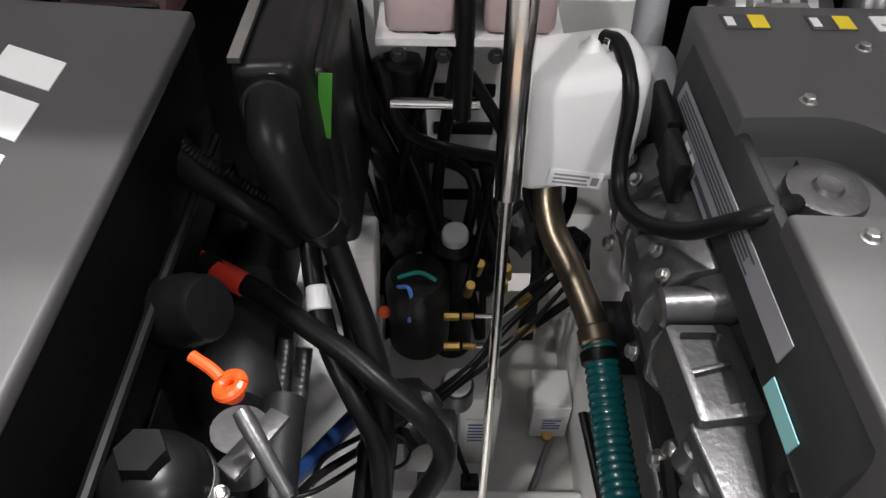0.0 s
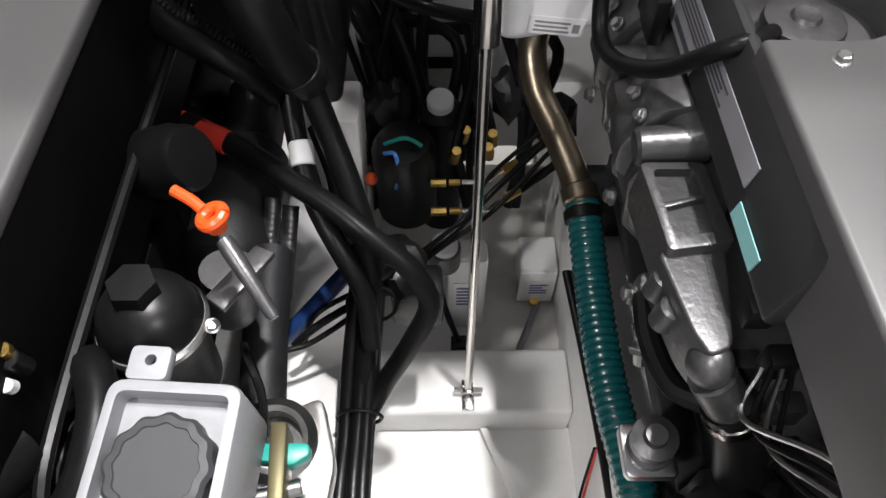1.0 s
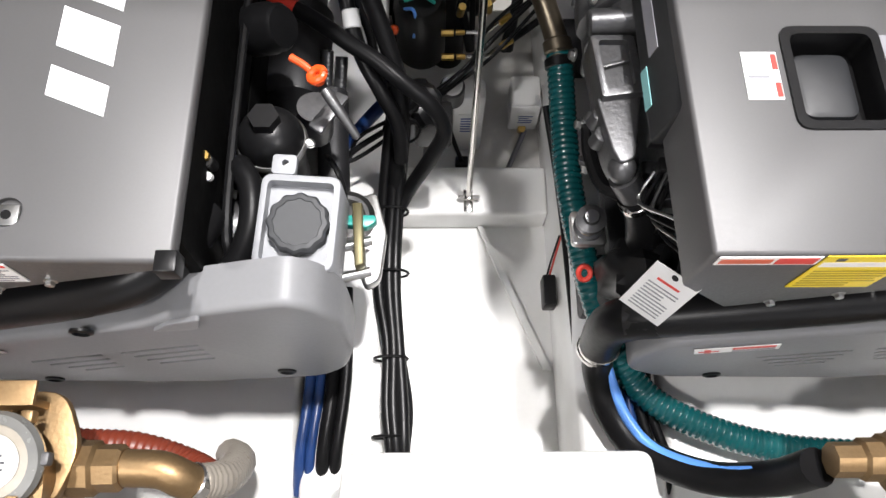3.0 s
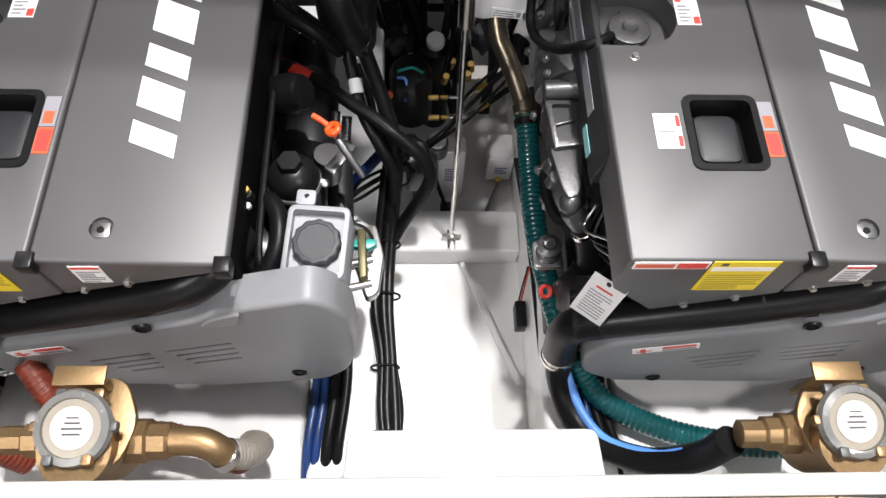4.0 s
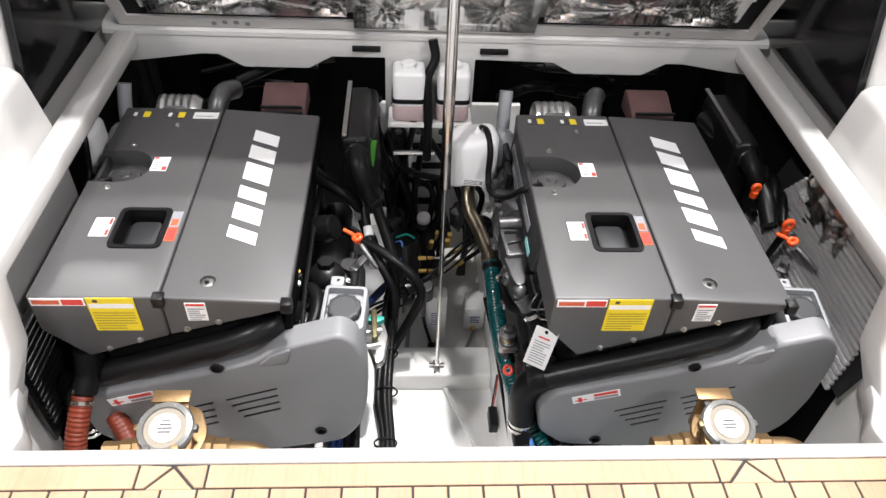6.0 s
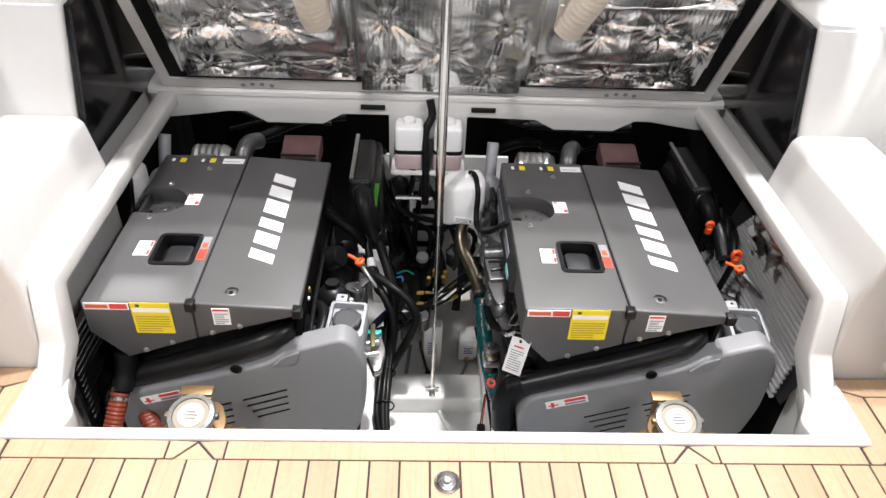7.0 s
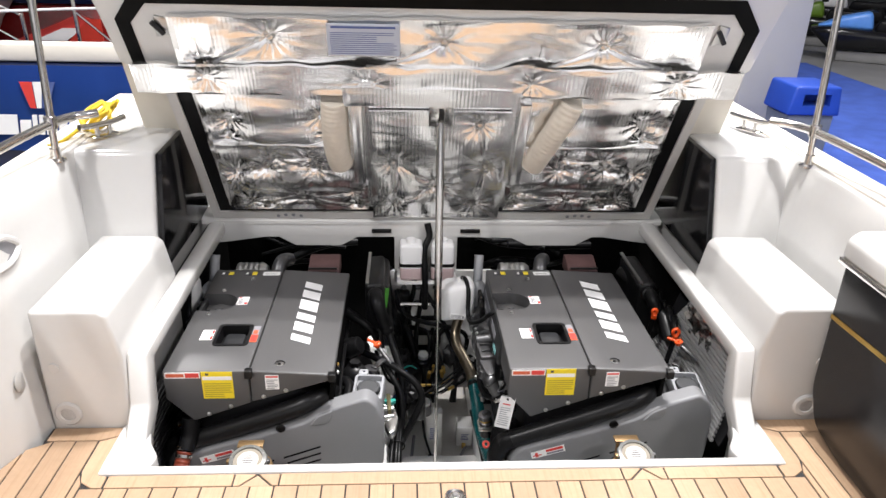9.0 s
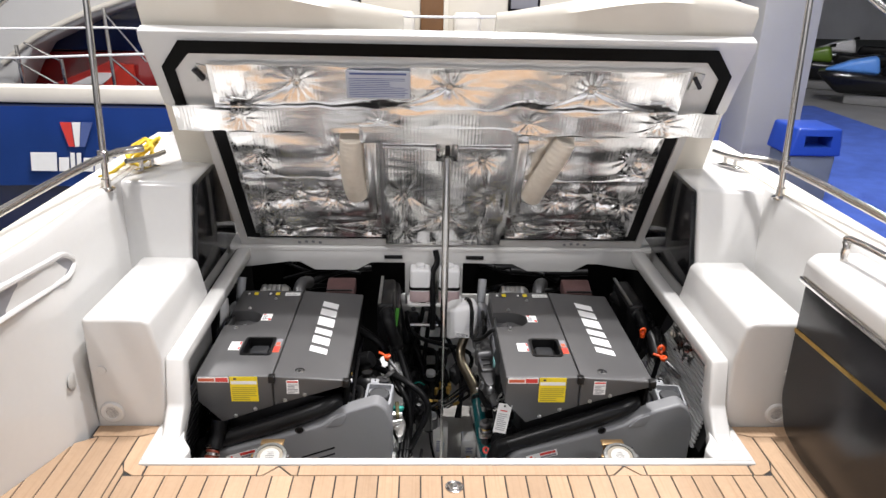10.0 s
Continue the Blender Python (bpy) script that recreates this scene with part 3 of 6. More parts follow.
part("rail", tube(B(), [(1.36, -0.06, 0.745), (1.36, -0.06, 0.80), (1.37, -0.12, 0.835), (1.42, -0.9, 0.835), (1.42, -0.96, 0.79), (1.42, -0.97, 0.745)], 0.013, 12, 5), STEEL, wb, "polished hand rail")

# ---- background beyond the gunwales ----
bn = thing("banner", (-4.2, 4.6, -0.85), "blue cloth banner with a white and red emblem", "banner")
bm = B()
for i in range(25):
    for j in range(2):
        bm.verts.new((-6.6 + i * 0.17, 4.6 + 0.015 * math.sin(i * 1.7), -0.04 + 0.78 * j))
bm.verts.ensure_lookup_table()
for i in range(24):
    bm.faces.new([bm.verts[k] for k in (2 * i, 2 * i + 2, 2 * i + 3, 2 * i + 1)])
bmesh.ops.solidify(bm, geom=bm.faces[:], thickness=0.006)
part("cloth", bm, BANNER, bn)
for m, a, b, nm in ((INKR, 0.0, 0.36, "red_bar"), (PAINTW, 0.36, 0.64, "white_bar"), (INKB, 0.64, 1.0, "blue_bar")):
    b2 = prism(B(), [(-3.578 + 0.32 * a, 0.60), (-3.578 + 0.32 * b - 0.01, 0.60), (-3.526 + 0.162 * b - 0.008, 0.365), (-3.526 + 0.162 * a, 0.365)], "y", 4.565, 4.575)
    part(nm, b2, m, bn)
x = -3.924
for w in (0.265, 0.115, 0.06, 0.06, 0.11, 0.09, 0.12, 0.085, 0.09):
    hgt = 0.303 if w in (0.265, 0.06, 0.085) else 0.255
    b2 = prism(B(), [(x, 0.12), (x + w - 0.02, 0.12), (x + w, hgt), (x + 0.02, hgt)], "y", 4.562, 4.572)
    part("wordmark_block", b2, PAINTW, bn)
    x += w
bm = B()
box(bm, -9, -2.3, 4.75, 4.95, 0.745, 0.905)
single("display_plinth", bev(bm, 0.03, 2), VINYL, "cream topside edge of a neighbouring boat", "boat")
single("dark_hull", bev(prism(B(), [(-9, -0.85), (-2.2, -0.85), (-2.0, 0.73), (-9, 0.73)], "y", 4.70, 6.2), 0.05, 2), NAVY, "dark navy hull of a neighbouring boat", "boat")
# neighbouring boats: a dark red and navy hull under a white flared bow, with a rope rail
rb = thing("red_boat", (-4.6, 8.3, -0.85), "dark red and navy hull with a bright red stripe", "boat")
part("hull", bev(prism(B(), [(-7.5, -0.85), (-3.3, -0.85), (-3.1, 0.95), (-7.5, 0.95)], "y", 7.62, 9.2), 0.05, 2), REDHULL, rb)
part("topside", bev(prism(B(), [(-5.3, 0.95), (-3.1, 0.95), (-3.0, 2.2), (-5.3, 2.2)], "y", 7.60, 9.2), 0.05, 2), NAVY, rb, "navy topside")
part("stripe", prism(B(), [(-5.2, 0.47), (-4.55, 0.47), (-4.0, 0.76), (-4.25, 0.85), (-4.5, 0.74)], "y", 7.56, 7.60), INKR, rb, "bright red stripe")
part("waterline", prism(B(), [(-4.95, 0.47), (-4.5, 0.47), (-4.2, 0.68), (-4.45, 0.68)], "y", 7.53, 7.56), PAINTW, rb, "white waterline stripe")
part("lower_panel", prism(B(), [(-4.5, 0.40), (-3.95, 0.40), (-3.95, 0.80), (-4.1, 0.80)], "y", 7.50, 7.53), RED, rb, "red lower panel")
hw = thing("white_cruiser", (-5.5, 7.2, -0.85), "white flared bow of a neighbouring cruiser", "boat")
part("bow", bev(prism(B(), [(-8.5, 0.50), (-5.25, 0.53), (-5.10, 0.80), (-4.88, 1.08), (-4.21, 1.39), (-3.6, 1.60), (-3.4, 1.80), (-8.5, 1.80)], "y", 6.9, 7.5), 0.05, 3), GEL, hw)
part("gunwale", tube(B(), [(-5.3, 6.88, 0.86), (-4.88, 6.88, 1.16), (-4.21, 6.88, 1.47), (-3.6, 6.88, 1.68)], 0.035, 10), VINYL, hw, "cream rubbing strake")
part("deckhouse", bev(box(B(), -8.0, -3.6, 7.0, 7.6, 1.80, 2.9), 0.06, 3), VINYL, hw, "cream deckhouse")
for x in (-5.0, -4.5, -4.05):
    part("deckhouse_window", rbox(x - 0.15, x + 0.15, 6.985, 7.0, 1.95, 2.35, 0.01), GLOSSB, hw, "dark cabin window")
rr = thing("rope_rail", (-4.2, 6.5, 0.58), "steel posts with a white and blue rope rail", "railing")
for x, z0, z1 in ((-4.89, 0.58, 1.12), (-4.385, 0.58, 0.97), (-3.81, 0.58, 1.55)):
    part("post", tube(B(), [(x, 6.5, z0), (x - 0.01, 6.5, z1)], 0.022, 10, 1), STEEL, rr)
for a, b in (((-4.95, 6.5, 0.95), (-4.40, 6.5, 0.62)), ((-4.80, 6.5, 1.15), (-4.42, 6.5, 0.95)), ((-3.82, 6.5, 1.50), (-3.40, 6.5, 0.95)), ((-3.80, 6.5, 0.98), (-3.38, 6.5, 0.60))):
    part("brace", tube(B(), [a, b], 0.013, 8, 1), STEEL, rr)
part("rope", tube(B(), [(-5.2, 6.46, 0.965), (-4.7, 6.46, 0.985), (-4.2, 6.46, 1.01), (-3.8, 6.46, 1.03), (-3.3, 6.46, 1.05)], 0.013, 8, 4, 0.003, 0.05), PAINTW, rr, "white twisted rope")
part("rope", tube(B(), [(-5.2, 6.46, 1.30), (-4.4, 6.46, 1.32), (-3.8, 6.46, 1.34), (-3.2, 6.46, 1.33)], 0.011, 8, 4, 0.003, 0.05), PAINTW, rr, "white twisted rope")
# cream cabin of a boat behind the hatch
cb = thing("cabin_front", (0.2, 6.2, -0.85), "cream cabin front with a brown door and gauges", "boat")
part("wall", bev(box(B(), -1.6, 1.75, 6.1, 6.4, -0.85, 2.6), 0.03, 2), mat("cream_gelcoat", (0.62, 0.58, 0.50), 0.35, 0, 0.08, 2, 0.02), cb)
part("door", rbox(-0.14, 0.12, 6.06, 6.1, 0.3, 2.3, 0.01), mat("brown_door", (0.15, 0.07, 0.025), 0.4, 0, 0.25, 4, 0.05), cb, "brown wooden door")
part("door_frame", rbox(0.12, 0.17, 6.05, 6.1, 0.3, 2.3, 0.005), VINYL, cb, "pale door frame")
for x0, x1, z0, z1 in ((-1.5, -0.80, 1.58, 1.95), (0.84, 1.20, 1.63, 1.95)):
    fr2 = part("window", rbox(x0, x1, 6.06, 6.1, z0, z1, 0.01), GLOSSB, cb, "dark window")
    part("pane_trim", rbox(x0 + 0.03, x1 - 0.03, 6.05, 6.06, z0 + 0.03, z1 - 0.03, 0.004), INKG, fr2)
for x0, x1, z1 in ((-0.72, -0.20, 1.62), (0.22, 0.52, 1.62)):
    part("seat_back", bev(box(B(), x0, x1, 5.75, 5.95, 0.9, z1), 0.05, 3), VINYL, cb, "cream seat back")
part("rope", tube(B(), [(-1.5, 5.6, 1.62), (-0.4, 5.6, 1.58), (0.5, 5.6, 1.585), (1.6, 5.6, 1.63)], 0.012, 8, 4, 0.003, 0.05), PAINTW, cb, "white twisted rope")

single("column", bev(box(B(), 4.79, 5.63, 8.3, 9.2, -1.18, 11), 0.03, 2), mat("column_paint", (0.50, 0.49, 0.46), 0.6, 0, 0.08, 1.0, 0.03), "pale grey square building column", "column", kind="structure")
bn = thing("litter_bin", (4.75, 6.6, -0.838), "grey litter bin with a bright blue lid", "bin")
part("body", bev(prism(B(), [(4.48, -0.838), (5.02, -0.838), (5.06, -0.15), (4.44, -0.15)], "y", 6.3, 6.9), 0.03, 3), BING, bn)
lid = bev(prism(B(), [(4.40, -0.15), (5.10, -0.15), (5.06, 0.22), (4.46, 0.22)], "y", 6.26, 6.94), 0.03, 3)
lid = carve(lid, box(B(), 4.58, 4.94, 6.0, 6.6, -0.03, 0.12))
part("lid", lid, BINB, bn, "bright blue lid with an oblong mouth")


def jet_ski(x, y, z, turn, col, label):
    j = thing("jet_ski", (x, y, z), label, "jet ski", "jet skis on show")
    m = Matrix.Translation((x, y, z)) @ Matrix.Rotation(radians(turn), 4, "Z")
    def put(name, bm, material, lab=""):
        bm.transform(m)
        return part(name, bm, material, j, lab)
    put("stand", rbox(-0.9, 0.9, -0.35, 0.35, 0, 0.25, 0.03), FLOORC)
    put("hull", bev(prism(B(), [(-1.5, 0.35), (1.1, 0.25), (1.65, 0.75), (1.2, 0.8), (-1.5, 0.7)], "y", -0.5, 0.5), 0.12, 3), GLOSSB)
    put("bonnet", bev(prism(B(), [(0.2, 0.75), (1.5, 0.78), (0.9, 1.05), (0.3, 1.2)], "y", -0.32, 0.32), 0.1, 3), col)
    put("seat", bev(prism(B(), [(-1.3, 0.7), (0.2, 0.7), (0.1, 1.0), (-0.6, 0.98), (-1.2, 1.1)], "y", -0.2, 0.2), 0.08, 3), BLACK)
    put("handlebar", tube(B(), [(0.2, -0.4, 1.22), (0.32, -0.15, 1.2), (0.32, 0.15, 1.2), (0.2, 0.4, 1.22)], 0.025, 10), BLACK)


jet_ski(11.6, 15.6, -0.84, 150, BLUES, "black jet ski with a blue bonnet on a stand")
jet_ski(11.9, 18.4, -0.84, 150, mat("lime_paint", (0.12, 0.22, 0.02), 0.3), "black jet ski with a lime bonnet on a stand")
jet_ski(14.4, 21.5, -0.84, 150, PAINTW, "black jet ski with a white bonnet on a stand")

bpy.data.objects["litter_bin"].location.x += 0.36
bpy.data.objects["litter_bin"].location.y += 0.55

# the hall stands lower than the boat's deck
for o in scene.objects:
    if o.parent is None and o.name.split(".")[0] in ("ground", "carpet", "banner", "display_plinth", "dark_hull", "red_boat", "white_cruiser", "rope_rail", "cabin_front", "litter_bin", "jet_ski"):
        o.location.z -= 0.33


# ---- engine: built once about its own middle line, then copied ----
def build_engine():
    e = thing("marine_engine", (0, 0.5, -0.6), "grey marine diesel engine with painted metal covers", "engine", "twin engines")
    TOP = 0.165
    # port half of the cover with pocket and filler recess
    left = prism(B(), [(-0.30, TOP), (-0.002, TOP), (-0.002, 0.03), (-0.21, -0.048), (-0.30, 0.05)], "y", 0.125, 0.945)
    bev(left, 0.006, 3)
    cut = prism(B(), round_poly(rect(-0.163, -0.045, 0.298, 0.440), 0.016), "z", 0.118, 0.3)
    left = carve(left, cut)
    cut = prism(B(), [(-0.36, 0.705), (-0.36, 0.565), (-0.22, 0.56)] + [(-0.22 + 0.075 * math.sin(a / 12 * 3.1416), 0.635 - 0.075 * math.cos(a / 12 * 3.1416)) for a in range(1, 12)] + [(-0.22, 0.71)], "z", 0.112, 0.3)
    left = carve(left, cut)
    cov = part("port_cover", left, GREY, e, "grey painted cover plate with a square pocket")
    # frame and bottom of the pocket
    ring = prism(B(), round_poly(rect(-0.170, -0.038, 0.291, 0.447), 0.02), "z", 0.121, TOP + 0.004)
    ring = carve(ring, prism(B(), round_poly(rect(-0.158, -0.050, 0.303, 0.435), 0.014), "z", 0.0, 0.3))
    part("pocket_frame", ring, BLKP, cov, "black moulded frame")
    part("pocket_floor", box(B(), -0.162, -0.046, 0.299, 0.439, 0.117, 0.1205), BLKP, cov, "black plastic floor")
    pad = prism(B(), round_poly(rect(-0.143, -0.066, 0.325, 0.425), 0.018), "z", 0.1195, 0.140)
    part("pocket_pad", bev(pad, 0.006, 2), mat("dark_grey_pad", (0.014, 0.015, 0.017), 0.5), cov, "dark grey raised pad")
    # coolant filler cap with its ears
    cap = lathe(B(), [(0.036, 0), (0.040, 0.003), (0.042, 0.012), (0.040, 0.019), (0.026, 0.022), (0.016, 0.021), (0.013, 0.025), (0.006, 0.024)], (-0.225, 0.636, 0.113), (0, 0, 1), 28)
    for dy in (-0.044, 0.044):
        box(cap, -0.238, -0.212, 0.636 + dy - 0.006, 0.636 + dy + 0.006, 0.118, 0.128)
    part("filler_cap", cap, CAST, e, "pressed steel coolant cap")
    part("filler_neck", cyl(B(), (-0.225, 0.636, 0.10), 0.034, 0.016), CAST, e)
    # starboard half
    right = prism(B(), [(0.002, TOP), (0.297, TOP - 0.018), (0.297, 0.125), (0.002, 0.032)], "y", 0.125, 0.945)
    bev(right, 0.006, 3)
    for x, y in ((0.10, 0.185),):
        right = carve(right, cyl(B(), (x, y, 0.15), 0.019, 0.05, (0, 0, 1), 20))
    rc = part("starboard_cover", right, GREY, e, "grey painted cover plate with white lettering blocks")
    part("lock_plate", rbox(0.084, 0.112, 0.170, 0.196, 0.1515, 0.1555, 0.001), ZINC, rc, "bright quarter-turn lock")
    part("lock_slot", cyl(B(), (0.098, 0.183, 0.155), 0.006, 0.003, (0, 0, 1), 10), BLKP, rc)
    # white wordmark drawn as slanted blocks only
    y = 0.312
    for i, (w, ws) in enumerate(((0.075, 0.6), (0.088, 0.72), (0.082, 0.62), (0.102, 0.78), (0.088, 0.72), (0.082, 0.66))):
        a, b2, sl = y + 0.005, y + 0.005 + w * ws, 0.030
        bm = prism(B(), [(0.114, a + sl), (0.190, a), (0.190, b2), (0.114, b2 + sl)], "z", 0, 0.0016)
        for v in bm.verts:
            v.co.z += TOP - 0.0605 * (v.co.x - 0.002) + 0.0003
        part("wordmark_block", bm, PAINTW, rc)
        y += w
    # bolts, clips
    for x, y in ((-0.238, 0.535), (-0.222, 0.738), (-0.12, 0.845)):
        part("bolt", bolt(B(), (x, y, TOP - 0.001), (0, 0, 1), 0.007), ZINC, cov, "zinc-plated bolt")
    for x, z in ((-0.155, -0.022), (-0.075, 0.010), (0.045, 0.050), (0.125, 0.076)):
        part("bolt", bolt(B(), (x, 0.126, z + 0.006), (0, -1, 0), 0.0065), ZINC, e, "zinc-plated bolt")
    for x in (0.0, 0.292):
        clip = rbox(x - 0.015, x + 0.012, 0.112, 0.140, TOP - 0.025 - 0.018 * (x > 0.1), TOP + 0.006 - 0.018 * (x > 0.1), 0.003)
        part("clip", clip, BLKP, e, "black rubber edge clip")
    # labels on the covers
    fx, up = (1, 0, 0), (0, 0, 1)
    sticker("caution_label", cov, (-0.166, 0.1243, 0.052), fx, up, 0.108, 0.112, YELL,
            [(INKD, 0.14, 0.24, 0.87, 0.95), (WHITE, 0.03, 0.97, 0.70, 0.83)] + lines(INKY, 7, 0.06, 0.94, 0.06, 0.62, 2), "yellow caution label with dark print")
    words("CAUTION", cov, (-0.132, 0.1236, 0.1485), 0.0165)
    sticker("strip_label", cov, (-0.292, 0.1243, 0.138), fx, up, 0.122, 0.024, WHITE, [(INKR, 0.58, 0.97, 0.12, 0.88), (ORANL, 0.03, 0.54, 0.2, 0.75)], "white and red strip label")
    sticker("small_label", rc, (0.055, 0.1243, 0.088), fx, up, 0.048, 0.060, WHITE, [(INKR, 0.05, 0.95, 0.84, 0.95)] + lines(INKG, 6, 0.1, 0.9, 0.06, 0.76, 3), "white label with a red edge")
    sticker("service_label", cov, (-0.225, 0.335, TOP), (1, 0.0, 0), (0, 1, 0), 0.046, 0.072, WHITE, [(INKR, 0.82, 0.98, 0.05, 0.35), (INKR, 0.82, 0.98, 0.62, 0.95), (INKG, 0.1, 0.7, 0.44, 0.5)], "white label with red marks")
    sticker("cap_label", cov, (-0.146, 0.612, TOP), (1, 0, 0), (0, 1, 0), 0.045, 0.066, WHITE, [(INKR, 0.06, 0.3, 0.85, 0.97), (INKR, 0.7, 0.97, 0.04, 0.3)] + lines(INKG, 5, 0.1, 0.65, 0.1, 0.8, 5), "white label with red marks")
    sticker("hot_label", cov, (-0.036, 0.318, TOP), (1, 0, 0), (0, 1, 0), 0.026, 0.052, ORANL, [(INKR, 0.1, 0.9, 0.1, 0.9)], "orange-red warning label")
    sticker("faint_label", cov, (-0.036, 0.372, TOP), (1, 0, 0), (0, 1, 0), 0.026, 0.062, INKG, [(ORANL, 0.15, 0.8, 0.1, 0.5)], "grey and red warning label")
    for x, w, m2 in ((-0.27, 0.055, YELL), (-0.165, 0.055, YELL), (-0.085, 0.075, WHITE)):
        sticker("edge_label", cov, (x, 0.885, TOP), (1, 0, 0), (0, 1, 0), w, 0.034, WHITE if m2 is WHITE else INKD, ([] if m2 is WHITE else [(YELL, 0.6, 0.98, 0.05, 0.95), (WHITE, 0.06, 0.25, 0.2, 0.8)]) + ([(INKG, 0.1, 0.8, 0.3, 0.4)] if m2 is WHITE else []), "small label on the forward edge")
    # engine block below
    part("cylinder_block", bev(prism(B(), [(-0.22, 0.03), (0.24, 0.03), (0.24, -0.30), (0.12, -0.55), (-0.12, -0.55), (-0.22, -0.30)], "y", 0.20, 1.02), 0.02, 2), DCAST, e, "dark cast engine block")
    part("side_shroud", bev(prism(B(), [(0.285, 0.135), (0.296, 0.135), (0.285, -0.12), (0.262, -0.16), (0.25, -0.15)], "y", 0.16, 0.93), 0.003, 2), DARK, e, "black side shroud")
    part("starter_motor", lathe(B(), [(0.03, 0), (0.06, 0.01), (0.065, 0.03), (0.065, 0.22), (0.05, 0.235), (0.05, 0.36), (0.03, 0.37)], (0.335, 0.60, -0.27), (0, 1, 0), 24), DCAST, e, "black starter motor")
    part("side_skirt", bev(box(B(), 0.25, 0.285, 0.20, 1.0, -0.44, -0.14), 0.01), DARK, e, "black lower side of the block")
    b2 = tube(B(), [(0.305, 0.20, -0.05), (0.302, 0.26, -0.02), (0.30, 0.5, -0.015), (0.30, 0.9, -0.02)], 0.007, 8)
    part("fuel_rail_pipe", b2, BLKP, e)
    # port side: label plate and cast intake manifold with ribs and bosses
    b2 = prism(B(), [(-0.299, 0.145), (-0.318, 0.05), (-0.312, 0.04), (-0.285, 0.04), (-0.285, 0.145)], "y", 0.34, 0.90)
    part("side_plate", bev(b2, 0.006, 2), mat("dark_grey_panel", (0.028, 0.029, 0.030), 0.5, 0.2, 0.15, 6, 0.04), e, "dark grey side panel")
    sticker("rating_plate", e, (-0.3130, 0.86, 0.082), (0, -1, 0), (0.2, 0.0, 1), 0.40, 0.026, INKG, lines(INKD, 4, 0.03, 0.75, 0.1, 0.9, 8), "long grey rating plate")
    sticker("mark_plate", e, (-0.3185, 0.80, 0.055), (0, -1, 0), (0.2, 0, 1), 0.16, 0.024, INKG, [(WHITE, 0.1, 0.2, 0.2, 0.8), (WHITE, 0.24, 0.34, 0.2, 0.8), (INKD, 0.45, 0.9, 0.3, 0.6)], "grey approval plate")
    sticker("teal_label", e, (-0.3185, 0.452, 0.055), (0, -1, 0), (0.2, 0, 1), 0.065, 0.018, TEALL, [], "pale teal label")
    bm = B()
    man = [(-0.30, 0.042), (-0.335, 0.030), (-0.362, -0.02), (-0.368, -0.07), (-0.355, -0.13), (-0.30, -0.20), (-0.24, -0.20), (-0.24, 0.035)]
    prism(bm, man, "y", 0.568, 0.92)
    bev(bm, 0.014, 3)
    mf = part("intake_manifold", bm, CAST, e, "ribbed cast aluminium manifold")
    for y in (0.585, 0.67, 0.755, 0.84):
        part("rib", bev(prism(B(), [(-0.30, 0.045), (-0.350, 0.016), (-0.371, -0.05), (-0.362, -0.13), (-0.30, -0.21)], "y", y - 0.006, y + 0.006), 0.003, 2), CAST, mf)
    for y in (0.605, 0.765):
        b2 = prism(B(), round_poly([(-0.31, 0.048), (-0.350, 0.036), (-0.384, -0.015), (-0.384, -0.055), (-0.35, -0.09), (-0.31, -0.09)], 0.012), "y", y, y + 0.062)
        part("port", bev(b2, 0.006, 2), CAST, mf, "squared cast intake port")
        part("port_web", bev(prism(B(), [(-0.345, 0.012), (-0.378, -0.012), (-0.372, -0.018), (-0.34, 0.002)], "y", y + 0.06, y + 0.10), 0.002), CAST, mf)
        for dy in (0.012, 0.05):
            part("bolt", bolt(B(), (-0.366, y + dy, 0.018), (-0.8, 0, 0.6), 0.007), ZINC, mf)
    for y, z in ((0.583, 0.005), (0.73, -0.005), (0.87, -0.01)):
        part("boss", cyl(B(), (-0.376, y, z), 0.022, 0.080, (1, 0, 0.1), 24, 0.004), CAST, mf, "machined cylindrical boss")
    for y, z in ((0.46, -0.10), (0.60, -0.10), (0.66, -0.04), (0.78, -0.10)):
        part("bolt", bolt(B(), (-0.376, y, z), (-1, 0, 0.2), 0.009), ZINC, mf)
    # runner plate with a sunken panel, and the arm that tapers aft to a round end
    b2 = prism(B(), round_poly([(-0.376, 0.558), (-0.306, 0.558), (-0.298, 0.452), (-0.366, 0.442)], 0.008), "z", -0.06, 0.010)
    b2 = carve(bev(b2, 0.006, 2), prism(B(), round_poly([(-0.364, 0.547), (-0.318, 0.547), (-0.312, 0.465), (-0.356, 0.458)], 0.008), "z", -0.002, 0.05))
    part("runner", b2, CAST, mf, "cast runner with a sunken panel")
    part("runner_web", bev(prism(B(), [(-0.362, 0.504), (-0.316, 0.516), (-0.315, 0.510), (-0.361, 0.497)], "z", -0.004, 0.007), 0.002), CAST, mf)
    arm = bev(prism(B(), round_poly([(-0.372, 0.452), (-0.302, 0.462), (-0.312, 0.40), (-0.322, 0.345), (-0.345, 0.335), (-0.356, 0.36)], 0.010), "z", -0.075, -0.004), 0.014, 3)
    part("coolant_arm", arm, CAST, mf, "tapered cast arm")
    part("arm_end", blob(B(), (-0.336, 0.342, -0.034), (0.022, 0.024, 0.026), 3), CAST, mf)
    for y in (0.40, 0.435):
        part("arm_boss", cyl(B(), (-0.366, y, -0.06), 0.014, 0.035, (0.2, 0, 1), 16, 0.003), CAST, mf)
    part("ball_joint", blob(B(), (-0.362, 0.462, -0.085), (0.014, 0.014, 0.014), 2), ZINC, e, "bright ball-shaped plug")
